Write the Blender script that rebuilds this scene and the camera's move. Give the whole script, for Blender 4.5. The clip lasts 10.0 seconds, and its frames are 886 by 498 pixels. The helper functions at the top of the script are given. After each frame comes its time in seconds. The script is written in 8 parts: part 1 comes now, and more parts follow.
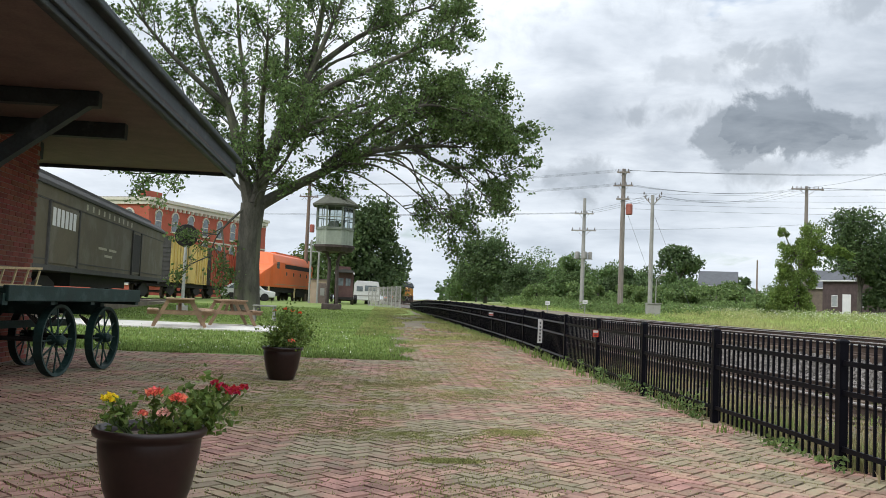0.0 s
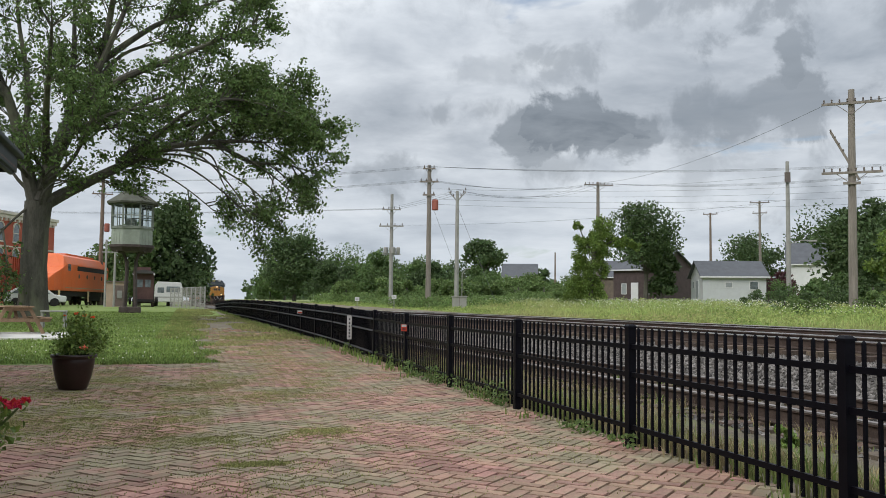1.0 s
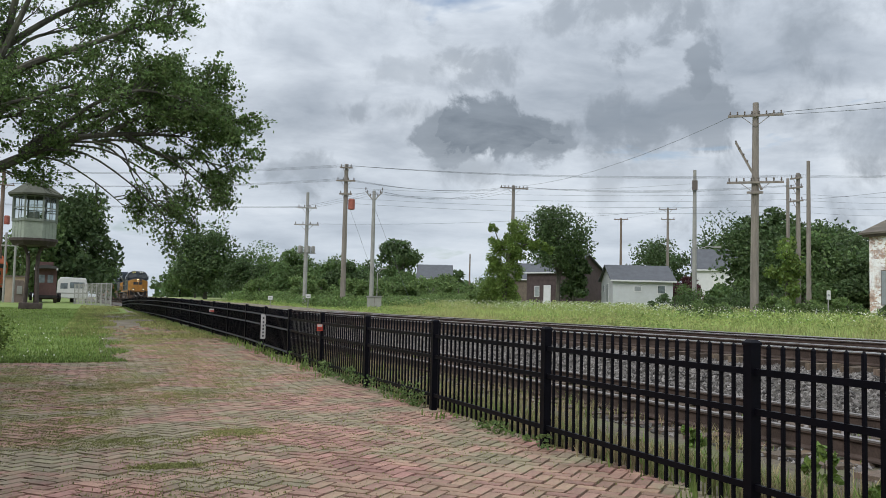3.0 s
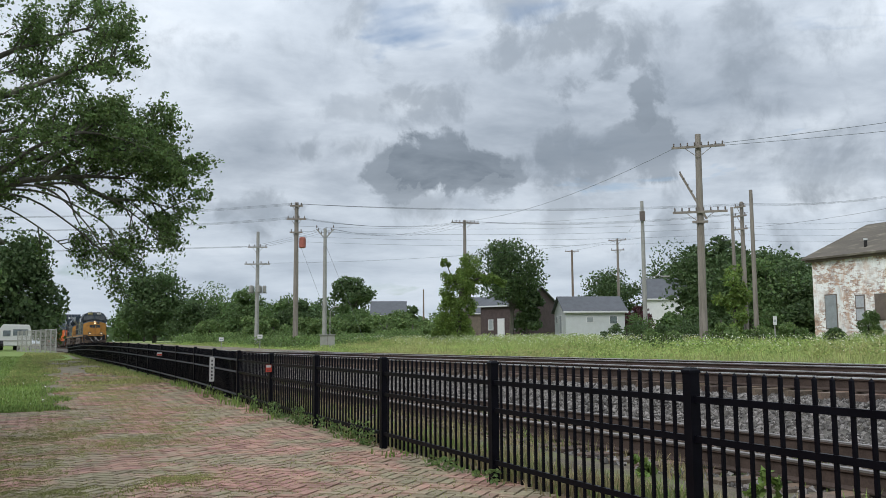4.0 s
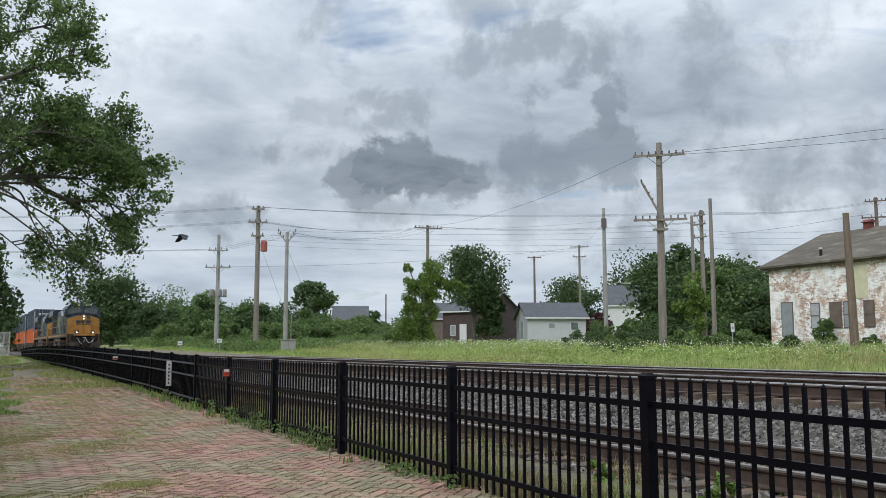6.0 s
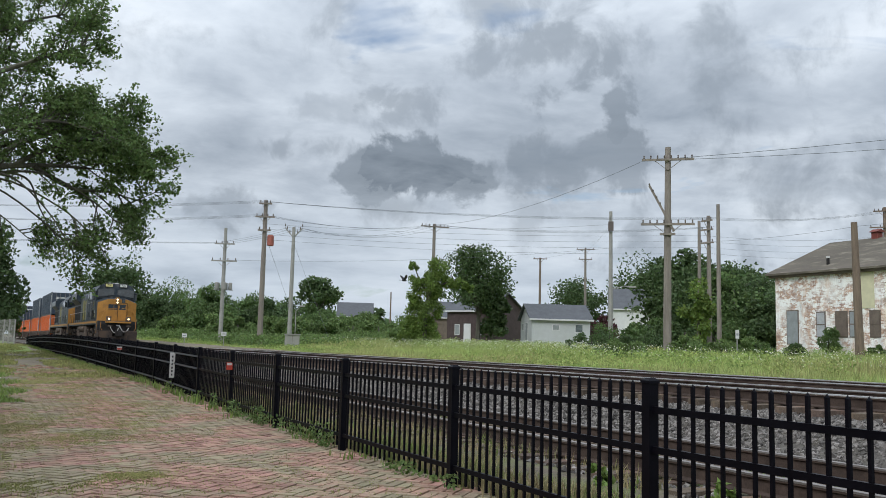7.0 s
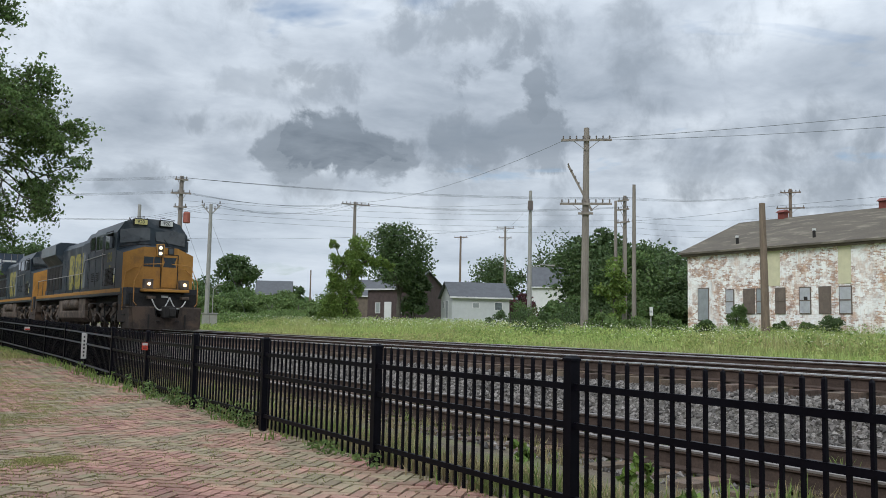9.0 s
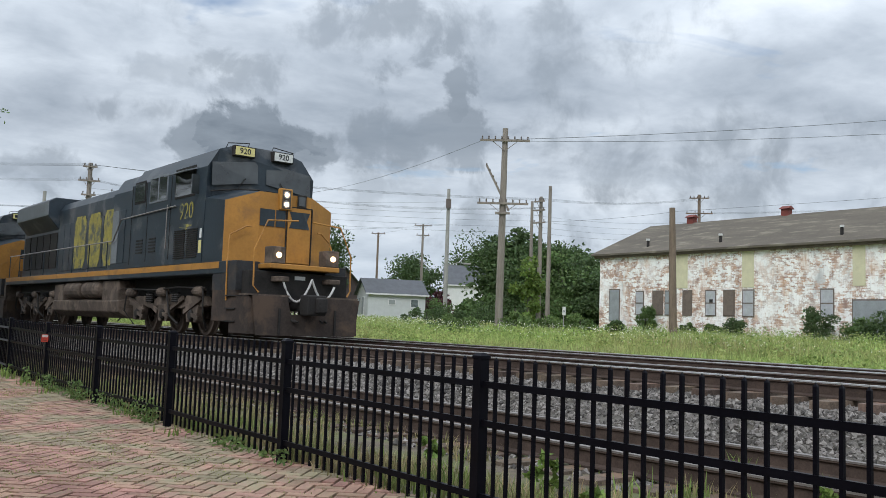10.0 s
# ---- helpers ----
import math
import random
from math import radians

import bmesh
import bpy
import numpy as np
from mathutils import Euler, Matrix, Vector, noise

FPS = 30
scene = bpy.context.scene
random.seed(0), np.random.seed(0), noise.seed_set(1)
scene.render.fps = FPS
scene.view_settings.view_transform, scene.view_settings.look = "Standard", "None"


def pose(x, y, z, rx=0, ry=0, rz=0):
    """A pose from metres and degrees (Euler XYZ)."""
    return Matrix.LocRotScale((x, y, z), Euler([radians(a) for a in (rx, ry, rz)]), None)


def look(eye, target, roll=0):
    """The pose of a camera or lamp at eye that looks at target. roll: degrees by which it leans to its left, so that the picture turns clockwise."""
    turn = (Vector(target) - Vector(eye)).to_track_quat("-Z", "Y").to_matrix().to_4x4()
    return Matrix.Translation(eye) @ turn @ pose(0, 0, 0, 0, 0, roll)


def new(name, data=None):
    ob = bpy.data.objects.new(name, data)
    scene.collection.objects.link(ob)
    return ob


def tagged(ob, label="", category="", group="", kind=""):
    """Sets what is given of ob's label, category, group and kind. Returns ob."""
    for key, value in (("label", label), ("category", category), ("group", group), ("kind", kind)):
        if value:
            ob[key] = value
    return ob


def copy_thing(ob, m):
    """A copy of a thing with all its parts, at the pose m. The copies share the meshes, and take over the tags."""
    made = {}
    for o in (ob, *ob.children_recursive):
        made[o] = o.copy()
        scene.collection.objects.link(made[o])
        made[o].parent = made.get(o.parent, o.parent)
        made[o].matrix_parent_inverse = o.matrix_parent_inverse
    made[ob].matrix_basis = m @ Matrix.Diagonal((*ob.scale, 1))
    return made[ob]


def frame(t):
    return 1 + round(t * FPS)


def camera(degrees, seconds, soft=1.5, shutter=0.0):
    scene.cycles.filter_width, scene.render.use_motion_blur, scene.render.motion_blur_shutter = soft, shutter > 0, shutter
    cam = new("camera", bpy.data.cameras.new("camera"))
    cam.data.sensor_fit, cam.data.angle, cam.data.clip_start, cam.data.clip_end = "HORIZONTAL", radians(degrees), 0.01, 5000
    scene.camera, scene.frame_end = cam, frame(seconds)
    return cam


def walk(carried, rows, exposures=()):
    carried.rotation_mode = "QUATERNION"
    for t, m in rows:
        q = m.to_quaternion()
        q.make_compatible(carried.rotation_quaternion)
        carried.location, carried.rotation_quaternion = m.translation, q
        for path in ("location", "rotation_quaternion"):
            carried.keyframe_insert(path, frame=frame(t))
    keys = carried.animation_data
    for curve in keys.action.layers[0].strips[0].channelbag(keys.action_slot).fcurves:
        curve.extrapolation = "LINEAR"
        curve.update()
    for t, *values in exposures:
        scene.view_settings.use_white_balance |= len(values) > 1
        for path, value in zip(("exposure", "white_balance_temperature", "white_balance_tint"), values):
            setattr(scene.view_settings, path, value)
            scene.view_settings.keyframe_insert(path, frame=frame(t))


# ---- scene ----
cam = camera(53.5, 10.0, soft=0.8)
PATH = [
    (0, (-0.124, 0.436, 1.071), (0.001, 2.428, 1.193), 2.4),
    (0.5, (-0.134, 0.47, 1.07), (0.235, 2.432, 1.184), 1.5),
    (1, (-0.098, 0.464, 1.071), (0.453, 2.382, 1.196), 0.6),
    (1.5, (-0.057, 0.446, 1.069), (0.517, 2.358, 1.195), -0.0),
    (2, (-0.029, 0.479, 1.072), (0.523, 2.399, 1.175), -0.7),
    (2.5, (-0.089, 0.464, 1.072), (0.565, 2.354, 1.125), 0.6),
    (3, (-0.139, 0.465, 1.075), (0.594, 2.321, 1.204), 1.3),
    (3.2, (-0.13, 0.444, 1.079), (0.623, 2.29, 1.241), 0.8),
    (4.3, (-0.054, 0.428, 1.079), (0.807, 2.22, 1.298), -0.5),
    (4.5, (-0.045, 0.45, 1.074), (0.842, 2.228, 1.301), -0.5),
    (5, (-0.07, 0.478, 1.073), (0.869, 2.227, 1.315), -0.3),
    (5.5, (-0.067, 0.487, 1.076), (0.86, 2.242, 1.321), -0.2),
    (6, (-0.037, 0.449, 1.073), (0.866, 2.22, 1.295), -0.1),
    (6.2, (-0.023, 0.442, 1.076), (0.875, 2.216, 1.29), 0.1),
    (7.3, (-0.034, 0.46, 1.075), (0.862, 2.235, 1.296), 1.8),
    (7.5, (-0.051, 0.455, 1.08), (0.859, 2.223, 1.298), 1.7),
    (8, (-0.066, 0.484, 1.081), (0.878, 2.235, 1.288), 1.5),
    (8.5, (-0.084, 0.501, 1.08), (0.898, 2.232, 1.283), 0.8),
    (9, (-0.037, 0.487, 1.082), (1.014, 2.18, 1.256), 1.1),
    (9.5, (0.001, 0.505, 1.079), (1.124, 2.153, 1.228), 2.0),
    (10, (0.001, 0.494, 1.079), (1.206, 2.08, 1.251), 2.0),
]
walk(cam, [(t, look(eye, target, roll)) for t, eye, target, roll in PATH], [(0, 0.32, 6400, 10), (0.4, 0.22, 6400, 10), (0.9, 0.0, 6450, 10), (2.5, 0.0, 6350, 10), (4.3, -0.07, 6150, 9), (8.6, -0.07, 6150, 9), (10, 0.02, 6150, 9)])


# ---- light: overcast afternoon, broken grey cloud ----
SUN_AZ, SUN_EL = radians(238), radians(42)
sun = new("sun", bpy.data.lights.new("sun", "SUN"))
sun.data.energy, sun.data.angle, sun.data.color = 1.7, radians(25), (1.0, 0.96, 0.9)
sun.matrix_world = look((0, 0, 0), (-math.sin(SUN_AZ) * math.cos(SUN_EL), -math.cos(SUN_AZ) * math.cos(SUN_EL), -math.sin(SUN_EL)))


class Nodes:
    """Short hand for a node tree."""

    def __init__(self, tree):
        self.tree = tree
        tree.nodes.clear()

    def add(self, kind, **inputs):
        node = self.tree.nodes.new(kind)
        for key, value in inputs.items():
            self.put(node, key, value)
        return node

    def put(self, node, key, value):
        slot = node.inputs[int(key[1:])] if key[0] == "i" and key[1:].isdigit() else node.inputs[key.replace("_", " ")]
        if isinstance(value, bpy.types.NodeSocket):
            self.tree.links.new(value, slot)
        else:
            slot.default_value = value

    def math(self, op, a, b=0.0, c=None):
        node = self.tree.nodes.new("ShaderNodeMath")
        node.operation = op
        self.put(node, "i0", a)
        self.put(node, "i1", b)
        if c is not None:
            self.put(node, "i2", c)
        return node.outputs[0]

    def mix(self, f, a, b, kind="MIX"):
        node = self.tree.nodes.new("ShaderNodeMixRGB")
        node.blend_type = kind
        self.put(node, "i0", f)
        self.put(node, "i1", a)
        self.put(node, "i2", b)
        return node.outputs[0]

    def ramp(self, f, stops):
        node = self.tree.nodes.new("ShaderNodeValToRGB")
        self.put(node, "i0", f)
        els = node.color_ramp.elements
        for n, (at, col) in enumerate(stops):
            el = els[n] if n < 2 else els.new(at)
            el.position, el.color = at, (*col, 1) if len(col) == 3 else col
        return node.outputs[0]

    def noise(self, vec, scale, detail=4.0, rough=0.55, dist=0.0):
        node = self.tree.nodes.new("ShaderNodeTexNoise")
        self.put(node, "Vector", vec)
        for key, v in (("Scale", scale), ("Detail", detail), ("Roughness", rough), ("Distortion", dist)):
            self.put(node, key, v)
        return node.outputs[0]


def grey(v):
    return (v, v, v)


def build_sky():
    world = bpy.data.worlds.new("sky")
    scene.world = world
    world.use_nodes = True
    n = Nodes(world.node_tree)
    way = n.add("ShaderNodeTexCoord").outputs["Generated"]
    xyz = n.add("ShaderNodeSeparateXYZ", Vector=way).outputs
    up = n.math("MAXIMUM", xyz[2], 0.0)
    flat = n.math("ADD", up, 0.16)
    plane = n.add("ShaderNodeCombineXYZ", X=n.math("DIVIDE", xyz[0], flat), Y=n.math("DIVIDE", xyz[1], flat), Z=0.0).outputs[0]
    az = n.math("ARCTAN2", xyz[0], xyz[1])
    el = n.math("ARCSINE", xyz[2])
    big = n.noise(plane, 0.75, 6, 0.55, 0.3)
    fine = n.noise(plane, 3.0, 7, 0.6, 0.25)
    tone = n.math("ADD", n.math("MULTIPLY", big, 0.7), n.math("MULTIPLY", fine, 0.3))
    puff = n.math("SUBTRACT", n.noise(way, 15.0, 7, 0.6, 0.25), 0.5)
    billow = n.math("SUBTRACT", n.noise(way, 6.0, 4, 0.5, 0.0), 0.5)
    edge = n.math("ADD", n.math("MULTIPLY", puff, 6.5), n.math("MULTIPLY", billow, 2.5))
    # darker cumulus, lobe by lobe: heading, height, half widths, depth and softness of the rim
    dark = 0.0
    for a, h, wa, wh, deep, rim in ((21.6, 10.6, 2.9, 1.3, 0.62, 0.5), (25.2, 11.2, 2.6, 1.5, 0.72, 0.45), (27.6, 10.5, 2.0, 1.3, 0.62, 0.5), (23.5, 9.0, 4.2, 1.2, 0.42, 0.9),
                                    (33.4, 11.8, 3.8, 1.7, 0.5, 0.7), (37.6, 12.3, 2.8, 1.6, 0.5, 0.6), (35.6, 16.8, 2.8, 1.6, 0.5, 0.6), (37.6, 15.7, 1.3, 1.4, 0.55, 0.5),
                                    (32.8, 18.8, 5.0, 1.8, 0.48, 0.9), (24.0, 16.1, 3.6, 1.4, 0.4, 0.8), (19.8, 15.4, 3.0, 1.0, 0.25, 0.9), (11.8, 8.8, 3.6, 1.5, 0.42, 0.8),
                                    (15.4, 12.2, 1.4, 0.9, 0.4, 0.7), (18.8, 12.5, 1.7, 0.9, 0.36, 0.7), (31.9, 8.2, 2.3, 1.8, 0.3, 0.9), (35.4, 8.6, 2.2, 1.2, 0.26, 0.9),
                                    (54.0, 8.0, 12.0, 6.0, 0.5, 1.2), (43.5, 19.2, 9.0, 2.8, 0.45, 1.2), (5.0, 18.5, 8.0, 2.6, 0.34, 1.2), (29.0, 22.5, 12.0, 2.4, 0.42, 1.2), (-8.0, 14.0, 6.0, 3.0, 0.2, 1.2)):
        dx = n.math("DIVIDE", n.math("SUBTRACT", az, radians(a)), radians(wa))
        dy = n.math("DIVIDE", n.math("SUBTRACT", el, radians(h)), radians(wh))
        far = n.math("SQRT", n.math("ADD", n.math("MULTIPLY", dx, dx), n.math("MULTIPLY", dy, dy)))
        body = n.math("ADD", n.math("SUBTRACT", 1.25, far), edge)
        soft = n.tree.nodes.new("ShaderNodeMapRange")
        soft.interpolation_type = "SMOOTHSTEP"
        n.put(soft, "Value", body)
        n.put(soft, "From Min", 0.0)
        n.put(soft, "From Max", rim * 1.5)
        n.put(soft, "To Max", deep)
        shade = n.math("MULTIPLY", soft.outputs[0], n.math("MULTIPLY_ADD", fine, 1.9, 0.15))
        dark = n.math("MAXIMUM", dark, shade)
    cloud = n.ramp(tone, [(0.34, (0.3, 0.34, 0.39)), (0.44, (0.46, 0.5, 0.55)), (0.52, (0.61, 0.65, 0.695)), (0.62, (0.78, 0.81, 0.84))])
    low = n.tree.nodes.new("ShaderNodeMapRange")
    n.put(low, "Value", el)
    n.put(low, "From Min", 0.0)
    n.put(low, "From Max", radians(11))
    n.put(low, "To Min", 0.65)
    n.put(low, "To Max", 0.0)
    cloud = n.mix(low.outputs[0], cloud, (0.6, 0.67, 0.745, 1))
    cloud = n.mix(dark, cloud, (0.18, 0.21, 0.245, 1))
    blue = n.tree.nodes.new("ShaderNodeTexSky")
    blue.sky_type, blue.sun_disc, blue.sun_elevation, blue.sun_rotation = "NISHITA", False, SUN_EL, SUN_AZ
    clear = n.mix(1.0, blue.outputs[0], (0.09, 0.09, 0.09, 1), "MULTIPLY")
    gap = n.ramp(n.noise(plane, 1.9, 5, 0.55, 0.6), [(0.62, grey(0.0)), (0.72, grey(0.75))])
    colour = n.mix(gap, cloud, clear)
    # an overcast sky grows brighter towards the zenith
    zen = n.math("MULTIPLY_ADD", n.math("POWER", up, 1.5), 1.5, 1.0)
    back = n.add("ShaderNodeBackground", Color=colour, Strength=zen)
    out = n.add("ShaderNodeOutputWorld")
    n.tree.links.new(back.outputs[0], out.inputs[0])


build_sky()

# ---- materials ----


def surface(name, col, rough=0.8, metal=0.0, var=0.25, scale=6.0, fine=60.0, bump=0.15, tint=None, tint_at=0.58, tint_scale=1.5,
            spread=0.0, island=False, spec=0.3, glow=0.0, through_light=0.0, size=1.0, stretch=None):
    """A worn surface: two scales of tone, a second colour in stains, relief, and a spread between pieces."""
    m = bpy.data.materials.new(name)
    m.use_nodes = True
    n = Nodes(m.node_tree)
    coord = n.add("ShaderNodeTexCoord").outputs["Object"]
    if stretch:
        coord = n.add("ShaderNodeMapping", Vector=coord, Scale=stretch).outputs[0]
    a = n.noise(coord, scale / size, 5, 0.6)
    b = n.noise(coord, fine / size, 3, 0.6)
    both = n.math("ADD", n.math("MULTIPLY", a, 0.65), n.math("MULTIPLY", b, 0.35))
    lo, hi = [max(0.0, c * (1 - var)) for c in col], [min(1.0, c * (1 + var)) for c in col]
    colour = n.ramp(both, [(0.36, lo), (0.64, hi)])
    if tint:
        mask = n.ramp(n.noise(coord, tint_scale / size, 6, 0.65, 0.3), [(tint_at - 0.06, grey(0.0)), (tint_at + 0.06, grey(1.0))])
        colour = n.mix(mask, colour, (*tint, 1))
    if spread:
        if island:
            rnd = n.add("ShaderNodeNewGeometry").outputs["Random Per Island"]
        else:
            rnd = n.add("ShaderNodeObjectInfo").outputs["Random"]
        hsv = n.add("ShaderNodeHueSaturation", Color=colour)
        n.put(hsv, "Value", n.math("MULTIPLY_ADD", rnd, 2 * spread, 1 - spread))
        n.put(hsv, "Hue", n.math("MULTIPLY_ADD", n.math("FRACT", n.math("MULTIPLY", rnd, 7.3)), 0.03, 0.485))
        colour = hsv.outputs[0]
    bsdf = n.add("ShaderNodeBsdfPrincipled", Base_Color=colour, Metallic=metal)
    n.put(bsdf, "Roughness", n.math("MULTIPLY_ADD", a, 0.2, rough - 0.1))
    n.put(bsdf, "Specular IOR Level", spec)
    if glow:
        n.put(bsdf, "Emission Color", (*col, 1))
        n.put(bsdf, "Emission Strength", glow)
    if bump:
        bp = n.add("ShaderNodeBump", Strength=min(1.0, bump), Distance=0.02 * size, Height=both)
        n.put(bsdf, "Normal", bp.outputs[0])
    out = n.add("ShaderNodeOutputMaterial")
    shader = bsdf.outputs[0]
    if through_light:
        tr = n.add("ShaderNodeBsdfTranslucent", Color=colour)
        mx = n.add("ShaderNodeMixShader", i0=through_light, i1=shader, i2=tr.outputs[0])
        shader = mx.outputs[0]
    n.tree.links.new(shader, out.inputs[0])
    return m


def glass(name, col=(0.03, 0.04, 0.05), rough=0.08, spec=0.8):
    m = bpy.data.materials.new(name)
    m.use_nodes = True
    n = Nodes(m.node_tree)
    coord = n.add("ShaderNodeTexCoord").outputs["Object"]
    tone = n.ramp(n.noise(coord, 2.0, 3), [(0.3, [c * 0.6 for c in col]), (0.7, [c * 1.6 for c in col])])
    bsdf = n.add("ShaderNodeBsdfPrincipled", Base_Color=tone, Roughness=rough)
    n.put(bsdf, "Specular IOR Level", spec)
    out = n.add("ShaderNodeOutputMaterial")
    n.tree.links.new(bsdf.outputs[0], out.inputs[0])
    return m


M = {}
M["brick_pave"] = surface("brick_pave", (0.32, 0.19, 0.145), 0.9, var=0.3, scale=3.5, fine=45, bump=0.5, tint=(0.256, 0.214, 0.142), tint_at=0.5, tint_scale=1.0, spread=0.2)
M["brick_pave_far"] = surface("brick_pave_far", (0.32, 0.19, 0.145), 0.9, var=0.3, scale=3.5, fine=45, bump=0.5, tint=(0.256, 0.214, 0.142), tint_at=0.5, tint_scale=1.0, spread=0.2, island=True)
M["joint"] = surface("joint_soil", (0.115, 0.1, 0.062), 0.95, var=0.4, scale=3, fine=80, bump=0.5, tint=(0.15, 0.155, 0.062), tint_at=0.55, tint_scale=0.9)
M["soil"] = surface("soil", (0.165, 0.14, 0.105), 0.95, var=0.35, scale=2.2, fine=40, bump=0.5, tint=(0.15, 0.135, 0.075), tint_at=0.56, tint_scale=0.35)
M["lawn"] = surface("lawn", (0.15, 0.205, 0.062), 0.95, var=0.3, scale=1.2, fine=40, bump=0.6, tint=(0.17, 0.215, 0.07), tint_at=0.52, tint_scale=0.4, spec=0.1)
M["blade"] = surface("grass_blade", (0.185, 0.255, 0.072), 0.7, var=0.3, scale=0.7, fine=12, bump=0, spread=0.35, island=True, through_light=0.35, spec=0.15)
M["moss"] = surface("joint_weed", (0.275, 0.28, 0.11), 0.8, var=0.3, scale=0.7, fine=12, bump=0, spread=0.4, island=True, through_light=0.3, spec=0.1)
M["weed"] = surface("weed_blade", (0.33, 0.395, 0.14), 0.7, var=0.3, scale=0.15, fine=3, bump=0, tint=(0.36, 0.34, 0.16), tint_at=0.55, tint_scale=0.08, spread=0.35, island=True, through_light=0.35, spec=0.15)
M["weed_leaf"] = surface("weed_leaf", (0.26, 0.345, 0.105), 0.7, var=0.3, scale=0.2, fine=3, bump=0, tint=(0.36, 0.37, 0.15), tint_at=0.55, tint_scale=0.1, spread=0.35, island=True, through_light=0.35, spec=0.15)
M["straw"] = surface("dry_grass", (0.3, 0.25, 0.14), 0.8, var=0.3, scale=0.7, fine=12, bump=0, tint=(0.19, 0.22, 0.08), tint_at=0.52, tint_scale=0.9, spread=0.35, island=True, through_light=0.3, spec=0.1)
M["lace"] = surface("white_umbels", (0.66, 0.68, 0.55), 0.8, var=0.1, bump=0, spread=0.12, island=True)
M["meadow"] = surface("meadow_soil", (0.2, 0.24, 0.09), 0.95, var=0.3, scale=0.3, fine=6, bump=0.4, tint=(0.27, 0.31, 0.11), tint_at=0.52, tint_scale=0.06)
M["leaf"] = surface("maple_leaf", (0.125, 0.19, 0.062), 0.5, var=0.25, scale=0.5, fine=4, bump=0, spread=0.5, island=True, through_light=0.5)
M["leaf_dark"] = surface("dark_leaf", (0.075, 0.118, 0.044), 0.6, var=0.3, scale=0.3, fine=3, bump=0, spread=0.35, island=True, through_light=0.3)
M["leaf_mid"] = surface("bush_leaf", (0.105, 0.165, 0.054), 0.6, var=0.3, scale=0.3, fine=3, bump=0, spread=0.35, island=True, through_light=0.35)
M["leaf_vine"] = surface("vine_leaf", (0.15, 0.22, 0.05), 0.55, var=0.25, scale=0.4, fine=3, bump=0, spread=0.4, island=True, through_light=0.35)
M["leaf_brush"] = surface("brush_leaf", (0.135, 0.2, 0.065), 0.6, var=0.3, scale=0.3, fine=3, bump=0, spread=0.35, island=True, through_light=0.35)
M["leaf_red"] = surface("plum_leaf", (0.09, 0.035, 0.04), 0.6, var=0.3, scale=0.4, fine=3, bump=0, spread=0.4, island=True, through_light=0.25)
M["bark"] = surface("bark", (0.08, 0.076, 0.062), 0.95, var=0.4, scale=5, fine=30, bump=0.9, tint=(0.14, 0.145, 0.095), tint_at=0.55, tint_scale=0.8, stretch=(1, 1, 0.25))
M["pole"] = surface("weathered_pole", (0.215, 0.19, 0.165), 0.9, var=0.3, scale=4, fine=30, bump=0.4, stretch=(1, 1, 0.1))
M["pole_dark"] = surface("dark_pole", (0.17, 0.13, 0.1), 0.9, var=0.3, scale=4, fine=30, bump=0.4, stretch=(1, 1, 0.1))
M["pole_grey"] = surface("grey_pole", (0.29, 0.285, 0.265), 0.8, var=0.15, scale=2, fine=20, bump=0.1)
M["insulator"] = surface("insulator", (0.12, 0.1, 0.09), 0.3, var=0.2, bump=0)
M["wire"] = surface("wire", (0.13, 0.14, 0.15), 0.6, var=0.1, bump=0)
M["transformer"] = surface("transformer_rust", (0.3, 0.1, 0.075), 0.7, var=0.25, bump=0.2)
M["fence"] = surface("black_powder_coat", (0.004, 0.004, 0.0065), 0.42, var=0.3, scale=4, fine=60, bump=0.02, spec=0.08)
M["screen"] = surface("black_mesh_fabric", (0.006, 0.007, 0.009), 0.75, var=0.3, scale=3, fine=200, bump=0.2)
M["rail_strip"] = surface("grey_rail_strip", (0.06, 0.065, 0.075), 0.6, var=0.2)
M["rail"] = surface("rail_rust", (0.068, 0.048, 0.039), 0.85, metal=0.1, var=0.35, scale=5, fine=50, bump=0.3)
M["rail_top"] = surface("rail_head_steel", (0.93, 0.91, 0.89), 0.38, metal=1.0, var=0.15, scale=3, fine=40, bump=0.05, stretch=(1, 0.05, 1))
M["rail_dull"] = surface("rail_head_dull", (0.26, 0.235, 0.22), 0.5, metal=0.6, var=0.2, scale=3, fine=40, bump=0.05, stretch=(1, 0.05, 1))
M["tie"] = surface("tie_wood", (0.12, 0.09, 0.07), 0.95, var=0.4, scale=5, fine=40, bump=0.6, tint=(0.17, 0.11, 0.075), tint_at=0.56, tint_scale=1.2, spread=0.3)
M["siding_soil"] = surface("siding_cinders", (0.115, 0.095, 0.07), 0.95, var=0.45, scale=4, fine=40, bump=0.8, tint=(0.12, 0.125, 0.06), tint_at=0.5, tint_scale=1.3)
M["tie_far"] = surface("tie_wood_far", (0.12, 0.09, 0.07), 0.95, var=0.4, scale=5, fine=40, bump=0.6, spread=0.3, island=True)
M["ballast"] = surface("ballast_bed", (0.1, 0.092, 0.082), 0.95, var=0.5, scale=8, fine=45, bump=1.0, tint=(0.07, 0.062, 0.05), tint_at=0.55, tint_scale=2)
M["stone"] = surface("ballast_stone", (0.15, 0.138, 0.128), 0.9, var=0.25, scale=20, fine=120, bump=0.2, spread=0.65, island=True)

# ---- builders ----


